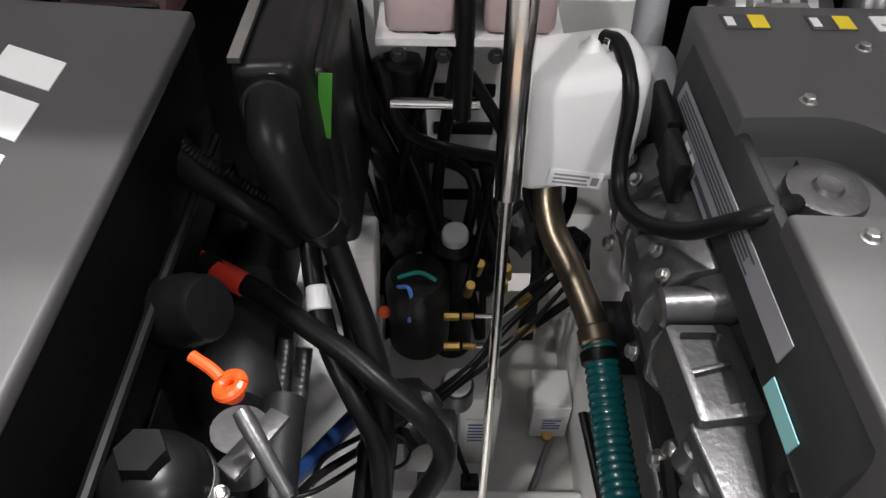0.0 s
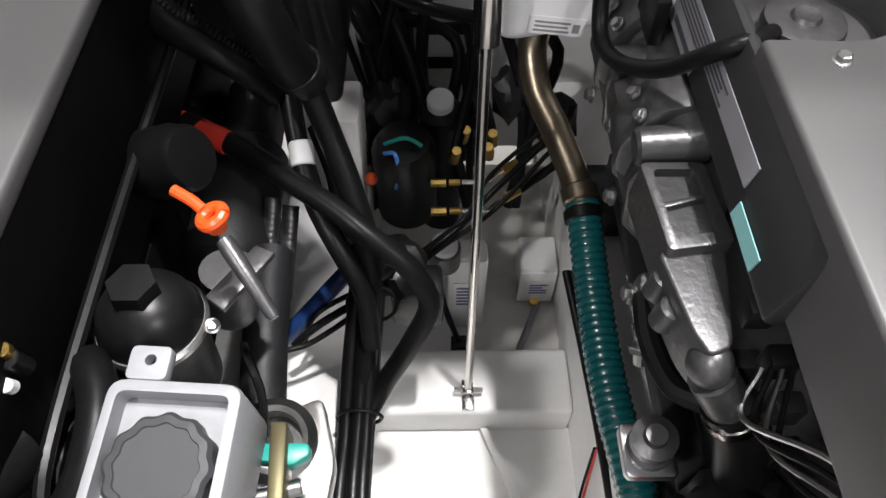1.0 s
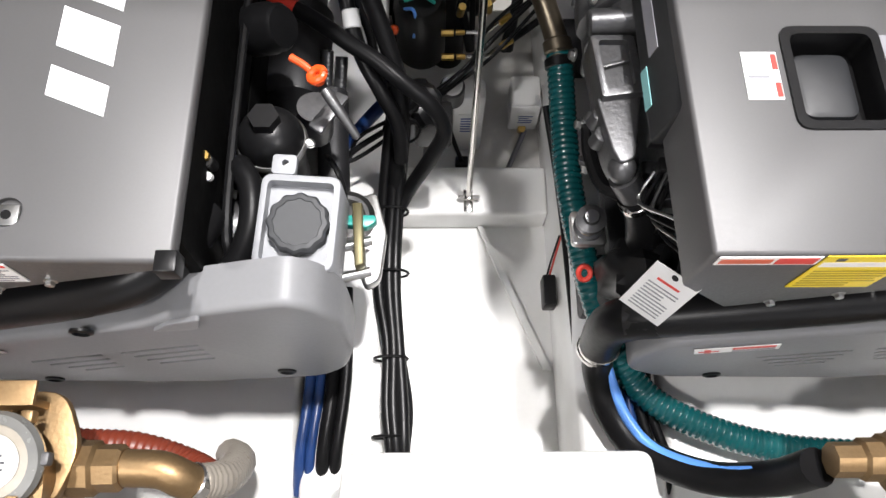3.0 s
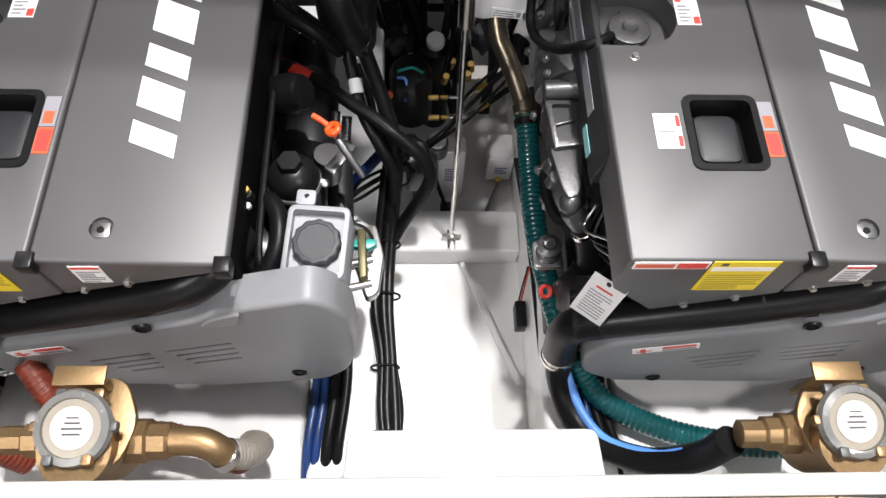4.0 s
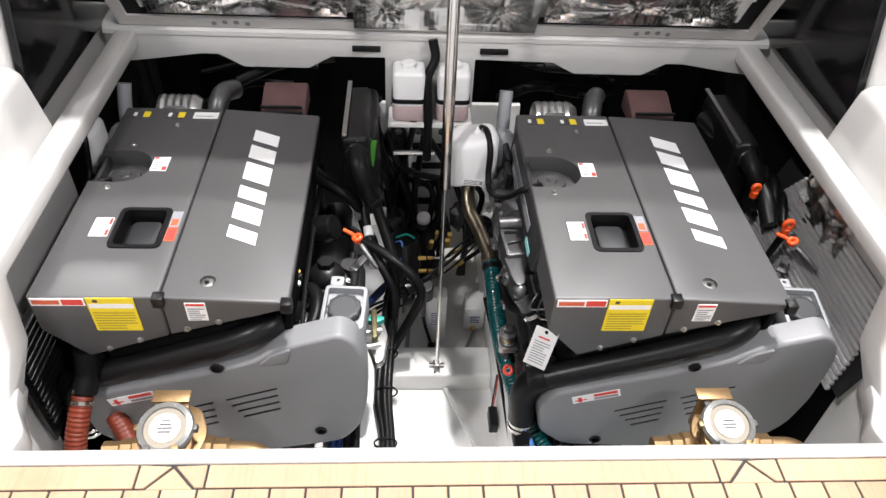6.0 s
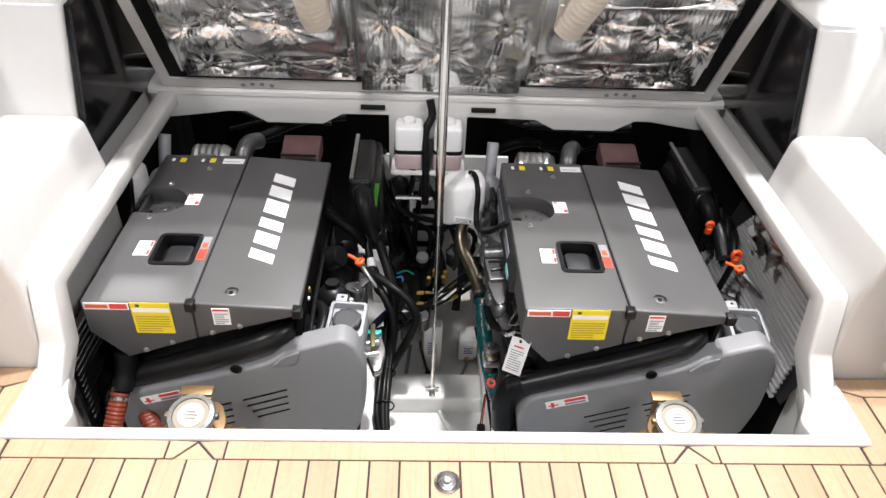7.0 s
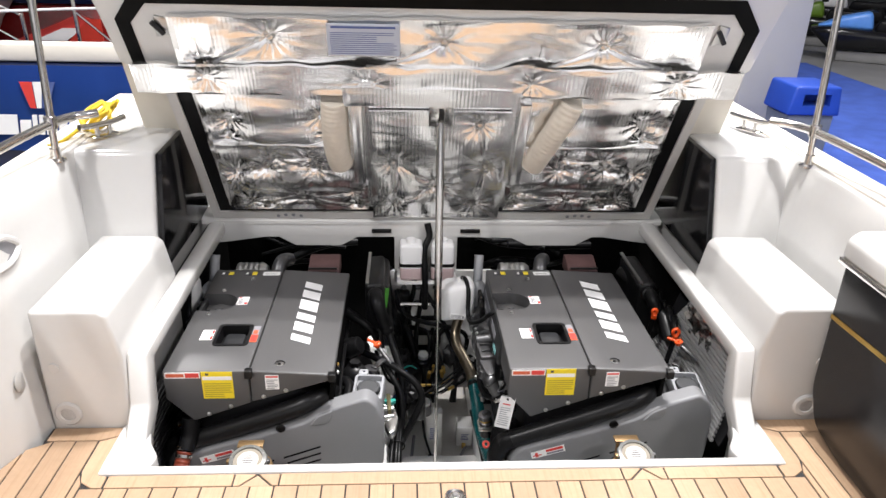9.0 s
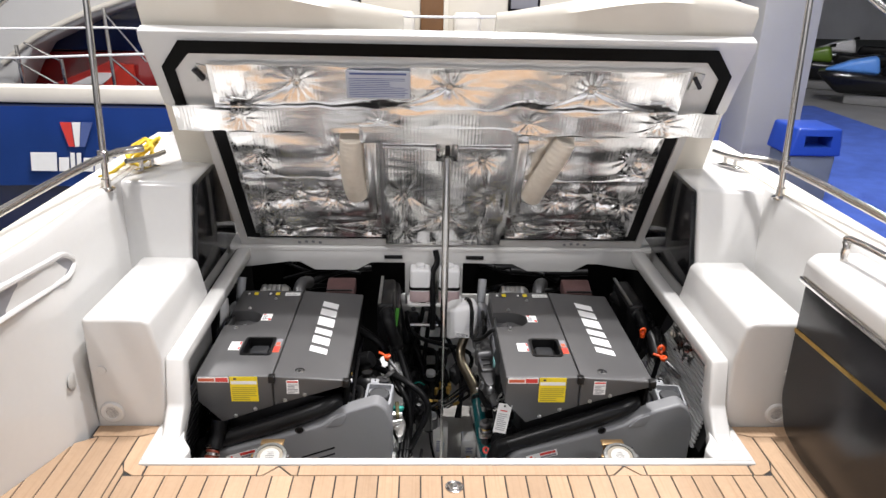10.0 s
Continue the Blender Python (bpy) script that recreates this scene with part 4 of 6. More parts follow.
    part("linkage", tube(B(), [(-0.362, 0.462, -0.10), (-0.358, 0.44, -0.14), (-0.352, 0.42, -0.19)], 0.009, 10), ZINC, e, "bright steel linkage")
    for z in (-0.11, -0.135, -0.16):
        part("hex_nut", cyl(B(), (-0.359, 0.447 - 0.35 * (-0.11 - z), z), 0.013, 0.010, (0.1, -0.4, -1), 6), CAST, e)
    # outlet neck, clip and big hose at the aft port corner
    part("outlet_neck", tube(B(), [(-0.332, 0.335, -0.045), (-0.312, 0.325, -0.075), (-0.292, 0.315, -0.105)], 0.024, 16), CAST, e)
    part("hose_clip", cyl(B(), (-0.300, 0.322, -0.093), 0.0315, 0.014, (0.5, -0.3, -0.8), 22), STEEL, e, "steel hose clip")
    part("clip_screw", cyl(B(), (-0.318, 0.300, -0.095), 0.007, 0.022, (1, 0.2, 0.2), 10), ZINC, e)
    part("coolant_hose", tube(B(), [(-0.305, 0.325, -0.085), (-0.285, 0.310, -0.12), (-0.268, 0.285, -0.19), (-0.262, 0.265, -0.28), (-0.275, 0.25, -0.40)], 0.0295, 18), BLACK, e, "thick black coolant hose")
    part("sensor_flange", bev(prism(B(), round_poly(rect(-0.378, -0.316, 0.298, 0.364), 0.010), "z", -0.252, -0.236), 0.003), ZINC, e, "square zinc-plated flange")
    part("sensor", lathe(B(), [(0.027, 0), (0.027, 0.016), (0.021, 0.020), (0.021, 0.030), (0.026, 0.034), (0.026, 0.052), (0.014, 0.056), (0.012, 0.066)], (-0.347, 0.332, -0.238), (-0.1, -0.1, 1), 24), CAST, e, "dull cast pressure sensor")
    part("sensor_band", cyl(B(), (-0.349, 0.330, -0.218), 0.0225, 0.009, (-0.1, -0.1, 1), 24), BRASS, e, "brass band")
    part("sensor_foot", cyl(B(), (-0.345, 0.335, -0.30), 0.022, 0.07, (0, 0, 1), 16), DCAST, e)
    for k, (x, y, z) in enumerate(((-0.272, 0.40, -0.02), (-0.262, 0.35, -0.03), (-0.255, 0.315, -0.06), (-0.25, 0.285, -0.10), (-0.27, 0.375, -0.09))):
        part("connector_block", bev(box(B(), x - 0.016, x + 0.014, y - 0.012, y + 0.012, z - 0.035, z), 0.004), BLKP if k % 2 else DCAST, e, "black wiring connector")
    part("sensor_hose", tube(B(), [(-0.365, 0.455, -0.09), (-0.362, 0.41, -0.11), (-0.345, 0.36, -0.12), (-0.315, 0.335, -0.11)], 0.014, 10), BLACK, e)
    part("pull_ring", tube(B(), [(-0.350 + 0.011 * math.cos(a * 0.5236), 0.262 + 0.011 * math.sin(a * 0.5236), -0.285 + 0.006 * math.sin(a * 0.5236)) for a in range(13)], 0.005, 8, 2), RED, e, "red pull ring")
    part("pump_housing", blob(B(), (-0.265, 0.25, -0.25), (0.065, 0.06, 0.09), 3, 0.3), BLKP, e, "black pump housing")
    # wiring at the corner
    for k in range(4):
        part("wire", tube(B(), [(-0.255 - 0.01 * k, 0.34, -0.04), (-0.285 - 0.008 * k, 0.26 + 0.012 * k, -0.055), (-0.27, 0.20 + 0.01 * k, -0.02 + 0.01 * k), (-0.25, 0.15, 0.03)], 0.003, 6), ZINC if k % 2 else BLACK, e, "thin grey wire" if k % 2 else "thin black wire")
    # air pipe that slants across the front
    part("charge_pipe", tube(B(), [(-0.31, 0.15, -0.185), (-0.27, 0.145, -0.165), (-0.14, 0.142, -0.115), (0.0, 0.140, -0.064), (0.14, 0.142, -0.010), (0.205, 0.155, 0.012), (0.25, 0.19, 0.015), (0.27, 0.26, -0.02)], 0.034, 18), BLKP, e, "glossy black charge air pipe")
    part("elbow", tube(B(), [(-0.265, 0.147, -0.163), (-0.305, 0.15, -0.19), (-0.322, 0.155, -0.26), (-0.314, 0.15, -0.38)], 0.037, 16), BLACK, e, "black rubber elbow")
    for k in (0, 1):
        part("hose_clip", cyl(B(), (-0.313, 0.15, -0.368 - 0.022 * k), 0.039, 0.012, (0.02, -0.1, -1), 20), STEEL, e, "steel hose clip")
    # toothed hose behind the front corner
    part("vent_hose", tube(B(), [(0.285, 0.36, -0.10), (0.31, 0.345, -0.03), (0.335, 0.30, -0.02), (0.335, 0.24, -0.03), (0.31, 0.19, -0.05), (0.27, 0.16, -0.07), (0.22, 0.15, -0.08)], 0.019, 12), BLACK, e, "curved black hose")
    part("vent_elbow", lathe(B(), [(0.03, 0), (0.036, 0.01), (0.036, 0.05), (0.02, 0.06)], (0.285, 0.28, -0.13), (0, 0, 1), 18), CAST, e)
    # belt cover: light grey plastic with slots
    o = round_poly([(-0.285, -0.25), (-0.255, -0.185), (-0.17, -0.158), (0.02, -0.102), (0.195, -0.040), (0.238, -0.004), (0.30, 0.022), (0.412, 0.060), (0.450, 0.030), (0.474, -0.04), (0.474, -0.21), (0.45, -0.33), (0.40, -0.400), (0.17, -0.452), (-0.19, -0.430), (-0.272, -0.36)], 0.030, 4)
    bm = prism(B(), o, "y", 0.10, 0.168)
    fr = [ed for ed in bm.edges if all(abs(v.co.y - 0.10) < 1e-5 for v in ed.verts)]
    bmesh.ops.bevel(bm, geom=fr, offset=0.012, segments=4, profile=0.5, affect="EDGES")
    slots = []
    rows = [(-0.072 + 0.020 * k, 0.066, -0.238 - 0.026 * k) for k in range(4)] + [(0.100 + 0.012 * k, 0.240, -0.178 - 0.027 * k) for k in range(4)]
    for x0, x1, z in rows:
        d = (x1 - x0) * 0.36
        bm = carve(bm, prism(B(), [(x0, z - d / 2 - 0.005), (x1, z + d / 2 - 0.005), (x1, z + d / 2 + 0.005), (x0, z - d / 2 + 0.005)], "y", 0.09, 0.125))
        slots.append(prism(B(), [(x0 + 0.001, z - d / 2 - 0.005), (x1 - 0.001, z + d / 2 - 0.005), (x1 - 0.001, z + d / 2 + 0.005), (x0 + 0.001, z - d / 2 + 0.005)], "y", 0.1025, 0.124))
    bc = part("belt_cover", bm, PLAS, e, "light grey plastic belt cover with slots")
    # black bars fill the carved slots, shade put in as colour
    for b2 in slots:
        part("slot", b2, DARK, bc, "black bar in the slot, painted as its shade")
    part("cover_boss", bev(prism(B(), round_poly([(0.205, -0.052), (0.24, -0.012), (0.292, 0.012), (0.275, -0.040)], 0.012), "y", 0.094, 0.14), 0.007, 3), PLAS, bc)
    for x, z in ((0.10, -0.066), (-0.10, -0.40), (0.34, -0.345)):
        part("grommet", lathe(B(), [(0.017, 0), (0.017, 0.004), (0.012, 0.006), (0.012, 0.001), (0.003, 0.001)], (x, 0.101, z), (0, -1, 0), 18), BLKP, bc, "dark rubber grommet")
    s = Vector((1, 0, 0.30)).normalized()
    sticker("warning_label", bc, (-0.195, 0.0985, -0.222), s, (-s.z, 0, s.x), 0.130, 0.030, WHITE, [(INKR, 0.45, 0.95, 0.55, 0.92), (INKR, 0.05, 0.3, 0.3, 0.45), (INKR, 0.12, 0.2, 0.1, 0.8), (INKG, 0.45, 0.95, 0.12, 0.4)], "white and red belt warning label")
    # oil filler box with scalloped cap
    tilt = Matrix.Translation((0.413, 0.233, 0.02)) @ Matrix.Rotation(radians(-4), 4, "Z") @ Matrix.Rotation(radians(6), 4, "X")
    def put(name, bm, m, parent, lab=""):
        bm.transform(tilt)
        return part(name, bm, m, parent, lab)
    bm = prism(B(), round_poly(rect(-0.057, 0.057, -0.070, 0.069), 0.016), "z", -0.10, 0.002)
    bev(bm, 0.005, 2)
    bm = carve(bm, prism(B(), round_poly(rect(-0.047, 0.047, -0.059, 0.058), 0.008), "z", -0.020, 0.05))
    fb = put("filler_box", bm, CASTBOX, e, "pale grey cast filler box")
    put("hanger_ear", carve(bev(prism(B(), round_poly(rect(-0.045, -0.010, 0.068, 0.098), 0.006), "z", -0.012, 0.002), 0.002), cyl(B(), (-0.026, 0.085, -0.05), 0.005, 0.1)), CASTBOX, fb)
    cap = lathe(B(), [(0.040, 0), (0.0435, 0.003), (0.0435, 0.019), (0.040, 0.023), (0.034, 0.024), (0.033, 0.0225), (0.0, 0.0225)], (0.001, -0.002, -0.020), (0, 0, 1), 72, lambda k: 1 + 0.035 * math.cos(k / 72 * 6.28319 * 12))
    put("filler_cap", cap, mat("dark_grey_cap", (0.04, 0.042, 0.045), 0.55), fb, "dark grey scalloped filler cap")
    # oil filter: black domed bowl with a hexagon on a cast body
    of = part("oil_filter_body", lathe(B(), [(0.040, 0), (0.046, 0.02), (0.046, 0.10), (0.050, 0.105), (0.050, 0.117)], (0.352, 0.385, -0.165), (0, 0.12, 1), 28), CAST, e, "cast filter housing")
    dome = [(0.052, 0.0), (0.052, 0.012)] + [(0.050 * math.cos(a * 0.0873 * 2), 0.014 + 0.050 * math.sin(a * 0.0873 * 2) * 0.86) for a in range(1, 8)]
    part("filter_bowl", lathe(B(), dome, (0.352, 0.398, -0.049), (0, 0.05, 1), 32), BLKP, of, "black domed filter bowl")
    part("filter_hexagon", bev(lathe(B(), [(0.0235, 0), (0.0235, 0.022)], (0.352, 0.402, -0.001), (0, 0.05, 1), 6), 0.002), BLKP, of)
    part("filter_flange", lathe(B(), [(0.053, 0), (0.056, 0.003), (0.056, 0.009), (0.053, 0.012)], (0.352, 0.397, -0.052), (0, 0.05, 1), 32), ZINC, of)
    # oil cooler and bracket beside the filter
    part("oil_cooler", tube(B(), [(0.43, 0.36, -0.22), (0.425, 0.46, -0.20), (0.42, 0.58, -0.19)], 0.028, 16), DCAST, e, "dark cast oil cooler tube")
    part("ribbed_stub", lathe(B(), [(0.028 + 0.002 * (k % 2), 0.008 * k) for k in range(10)], (0.405, 0.455, -0.12), (0.15, 0.1, 1), 22), CAST, e, "ribbed metal stub")
    part("bracket_strip", bev(prism(B(), [(0.415, 0.40), (0.455, 0.46), (0.475, 0.45), (0.435, 0.385)], "z", -0.008, 0.0), 0.002), CAST, e, "bent steel strip")
    part("bolt", bolt(B(), (0.412, 0.393, -0.045), (0.3, -0.3, 1), 0.006), ZINC, e, "zinc-plated bolt")
    part("alternator_ring", lathe(B(), [(0.030, 0), (0.046, 0.005), (0.046, 0.05), (0.036, 0.062), (0.030, 0.06), (0.028, 0.03)], (0.455, 0.33, -0.215), (0.1, -0.2, 1), 30), ZINC, e, "bright alternator end frame")
    part("alternator_ear", bev(prism(B(), round_poly([(0.44, 0.345), (0.505, 0.375), (0.525, 0.30), (0.515, 0.215), (0.49, 0.20), (0.47, 0.26)], 0.012), "z", -0.205, -0.175), 0.004), ZINC, e, "bright mounting ear")
    part("lever", bev(prism(B(), [(0.478, 0.30), (0.494, 0.30), (0.500, 0.20), (0.486, 0.195)], "z", -0.10, -0.06), 0.003), mat("olive_plate", (0.13, 0.115, 0.06), 0.45, 0.7), e, "olive plated lever")
    part("connector", bev(prism(B(), round_poly([(0.462, 0.268), (0.500, 0.262), (0.516, 0.272), (0.514, 0.284), (0.462, 0.284)], 0.005), "z", -0.090, -0.072), 0.003), TEALP, e, "teal plastic connector")
    for y in (0.185, 0.235):
        part("pin", cyl(B(), (0.455, y, -0.09), 0.008, 0.055, (1, 0.25, 0), 12), ZINC, e, "bright steel pin")
    part("wire", tube(B(), [(0.43, 0.40, -0.10), (0.445, 0.37, -0.065), (0.462, 0.335, -0.075), (0.465, 0.30, -0.10)], 0.0045, 8), BLACK, e, "thin black wire")
    # dipstick with orange loop handle
    ds = part("dipstick_tube", lathe(B(), [(0.004, 0), (0.006, 0.004), (0.0085, 0.07), (0.0075, 0.082)], (0.496, 0.350, 0.045), (-0.055, 0.073, 0.035), 14), CAST, e, "grey metal dipstick tube")
    loop = tube(B(), [(0.440 + 0.010 * math.cos(a * 0.5236), 0.428 + 0.010 * math.sin(a * 0.5236), 0.086 + 0.004 * math.cos(a * 0.5236)) for a in range(13)], 0.006, 10, 2)
    tube(loop, [(0.431, 0.435, 0.086), (0.420, 0.444, 0.088), (0.402, 0.455, 0.090)], 0.0055, 10)
    cyl(loop, (0.440, 0.428, 0.070), 0.0095, 0.012)
    part("dipstick_handle", loop, ORANGE, ds, "orange plastic loop handle")
    # black starter cover, brass fitting
    part("starter_cover", lathe(B(), [(0.040, 0), (0.043, 0.006), (0.043, 0.045), (0.040, 0.050), (0.039, 0.066), (0.034, 0.074), (0.010, 0.077)], (0.298, 0.615, -0.055), (0.85, -0.25, 0.45), 26), BLACK, e, "black rubber cap")
    part("fitting", cyl(B(), (0.292, 0.310, 0.064), 0.0065, 0.010, (0, -0.2, 1), 16), BRASS, e, "small brass fitting")
    part("fitting_body", cyl(B(), (0.293, 0.311, 0.035), 0.009, 0.03, (0, -0.2, 1), 14), BLKP, e)
    part("plug", cyl(B(), (0.293, 0.290, 0.042), 0.006, 0.012, (0, -0.3, 1), 12), WHITE, e, "white plastic plug")
    # side coolers and hoses at starboard
    part("heat_exchanger", bev(prism(B(), round_poly([(0.375, 0.165), (0.455, 0.17), (0.47, -0.10), (0.375, -0.10)], 0.02), "y", 0.79, 1.10), 0.02, 3), BLKP, e, "black heat exchanger end")
    part("exchanger_strip", box(B(), 0.378, 0.392, 0.79, 1.12, 0.168, 0.175), ZINC, e, "bright strip")
    part("exchanger_bolt", bolt(B(), (0.425, 0.80, 0.15), (0, -0.4, 1), 0.008), ZINC, e)
    part("intake_elbow", tube(B(), [(0.415, 0.84, 0.10), (0.422, 0.775, 0.125), (0.432, 0.725, 0.105), (0.448, 0.71, 0.055), (0.462, 0.72, 0.01), (0.475, 0.735, -0.03)], 0.030, 16), BLACK, e, "glossy black intake elbow")
    part("elbow_clip", cyl(B(), (0.465, 0.725, 0.0), 0.0325, 0.02, (0.3, 0.3, -1), 18), BLKP, e)
    part("elbow_collar", cyl(B(), (0.4195, 0.79, 0.118), 0.034, 0.026, (0.1, -1, 0.25), 22), BLKP, e, "black ribbed collar")
    part("elbow_tag", bev(box(B(), 0.484, 0.487, 0.722, 0.742, -0.02, 0.012), 0.001), WHITE, e, "white paper tag")
    part("upper_hose", tube(B(), [(0.24, 0.95, 0.06), (0.25, 0.84, 0.04), (0.30, 0.78, 0.02), (0.353, 0.755, 0.0), (0.395, 0.748, -0.03), (0.42, 0.76, -0.08)], 0.017, 12), BLACK, e, "black hose")
    part("loom", tube(B(), [(0.24, 0.88, 0.07), (0.29, 0.81, 0.035), (0.35, 0.785, 0.0), (0.40, 0.78, -0.05)], 0.011, 10, 6, 0.0015, 0.006), BLACK, e, "black corrugated wiring loom")
    # forward end: alternator, turbo inlet, air filter
    part("alternator", lathe(B(), [(0.02, 0), (0.045, 0.004)] + [(0.058 + 0.004 * (k % 2), 0.01 + 0.012 * k) for k in range(11)] + [(0.045, 0.148), (0.02, 0.152)], (-0.235, 1.02, 0.10), (1, 0, 0), 28), ZINC, e, "pale cast alternator")
    part("alternator_bracket", bev(box(B(), -0.20, -0.13, 0.962, 0.985, 0.06, 0.15), 0.004), ZINC, e, "bright bracket")
    part("turbo_inlet", tube(B(), [(-0.04, 0.99, 0.06), (-0.037, 1.0, 0.13), (-0.025, 1.05, 0.158), (0.0, 1.11, 0.14)], 0.032, 16), CAST, e, "bright turbo inlet elbow")
    b2 = bev(prism(B(), [(0.985, 0.12), (1.0, 0.135), (1.10, 0.165), (1.13, 0.16), (1.13, 0.09), (0.99, 0.09)], "x", 0.10, 0.245), 0.008, 2)
    part("air_filter", b2, PINK, e, "dusty red air filter with dark edge")
    for k in range(3):
        part("filter_edge", box(B(), 0.105, 0.238, 0.976, 0.986, 0.105 + 0.022 * k, 0.112 + 0.022 * k), BLKP, e)
    part("breather", tube(B(), [(-0.32, 0.97, -0.05), (-0.33, 0.98, 0.06), (-0.33, 1.0, 0.13), (-0.325, 1.03, 0.20)], 0.022, 14), CASTBOX, e, "grey breather pipe")
    part("breather_pot", blob(B(), (-0.335, 0.93, 0.02), (0.055, 0.07, 0.09), 3, 0.1), CASTBOX, e, "grey breather pot")
    # expansion tank with hose on the port side
    tk = round_poly([(-0.505, 0.805), (-0.355, 0.805), (-0.342, 0.85), (-0.355, 0.935), (-0.495, 0.945), (-0.515, 0.88)], 0.035, 5)
    bm = prism(B(), tk, "z", -0.035, 0.135)
    bev(bm, 0.022, 4)
    for v in bm.verts:
        k = (v.co.z + 0.05) / 0.185
        c = Vector((-0.428, 0.872, v.co.z))
        v.co = c + (v.co - c) * (0.93 + 0.07 * min(1, k * 3)) * (1 - 0.12 * max(0, k - 0.78) / 0.22)
        v.co.z += 0.012 * math.sin((v.co.x + 0.428) * 18)
    bm.transform(Matrix.Translation((-0.012, -0.004, 0.008)))
    et = part("expansion_tank", bm, TANKW, e, "milky white plastic expansion tank")
    part("tank_neck", lathe(B(), [(0.022, 0), (0.022, 0.014), (0.015, 0.018), (0.008, 0.03)], (-0.425, 0.875, 0.128), (0, 0, 1), 20), TANKW, et)
    sticker("tank_label", et, (-0.475, 0.8025, -0.012), (1, 0, -0.12), (0.12, 0, 1), 0.072, 0.026, WHITE, lines(INKG, 3, 0.1, 0.75, 0.15, 0.9, 4) + [(INKG, 0.8, 0.93, 0.2, 0.7)], "white caution label with small print")
    part("tank_bracket", bev(box(B(), -0.340, -0.322, 0.80, 0.93, -0.08, 0.09), 0.004), BLKP, et, "black bracket")
    part("overflow_hose", tube(B(), [(-0.418, 0.875, 0.158), (-0.402, 0.85, 0.160), (-0.392, 0.80, 0.125), (-0.394, 0.775, 0.05), (-0.392, 0.74, 0.02), (-0.378, 0.69, 0.03), (-0.350, 0.635, 0.070), (-0.315, 0.598, 0.125), (-0.285, 0.600, 0.135), (-0.262, 0.618, 0.128)], 0.010, 12), BLACK, et, "black rubber overflow hose")
    part("spring_clip", cyl(B(), (-0.412, 0.868, 0.157), 0.0125, 0.010, (0.5, -0.7, 0.1), 14), STEEL, et, "wire spring clip")
    part("plug_block", bev(box(B(), -0.345, -0.328, 0.72, 0.79, 0.03, 0.09), 0.003), BLKP, e, "black connector block")
    # mounting feet
    for x in (-0.27, 0.27):
        for y in (0.30, 0.90):
            part("mount", bev(box(B(), x - 0.05, x + 0.05, y - 0.06, y + 0.06, -0.52, -0.44), 0.008), DCAST, e, "dark engine mount")
    part("mount_rail", bev(box(B(), -0.27, -0.22, 0.25, 0.95, -0.44, -0.40), 0.005), DCAST, e)
    part("mount_rail", bev(box(B(), 0.22, 0.27, 0.25, 0.95, -0.44, -0.40), 0.005), DCAST, e)
    part("sump", bev(prism(B(), [(-0.12, -0.55), (0.12, -0.55), (0.08, -0.70), (-0.08, -0.70)], "y", 0.25, 0.95), 0.02), DCAST, e)
    return e


ENGINE = build_engine()
ENGINE.location = (-0.70, 0.5, -0.6)
copy_thing(ENGINE, pose(0.527, 0.5, -0.6))


# ---- hatch: open lid lined with foil, hinged at the forward lip ----
HY, HZ = 1.22, 0.315
UP = Vector((0, -0.425, 0.905)).normalized()
OUT = Vector((0, -UP.z, UP.y))          # towards the cockpit, off the lining


def lidp(x, s, d=0.0):
    """A point on the lid: x across, s up from the hinge, d off the lining."""
    return Vector((x, HY, HZ)) + UP * s + OUT * d


def lid_prism(pts, d0, d1, w=0.0):
    bm = B()
    a = [bm.verts.new(lidp(x, s, d0)) for x, s in pts]
    b2 = [bm.verts.new(lidp(x, s, d1)) for x, s in pts]
    bm.faces.new(a)
    bm.faces.new(b2[::-1])
    for i in range(len(pts)):
        j = (i + 1) % len(pts)
        bm.faces.new((a[i], b2[i], b2[j], a[j]))
    bmesh.ops.recalc_face_normals(bm, faces=bm.faces)
    if w:
        bev(bm, w, 2)
    return bm


def frame_strip(outer, inner, d0, d1):
    """A flat band between two outlines with the same number of corners."""
    bm = B()
    n = len(outer)
    rings = [[bm.verts.new(lidp(x, s, d)) for x, s in o] for o, d in ((outer, d0), (outer, d1), (inner, d1), (inner, d0))]
    for a, b2 in zip(rings, rings[1:] + rings[:1]):
        for i in range(n):
            j = (i + 1) % n
            bm.faces.new((a[i], a[j], b2[j], b2[i]))
    return bm


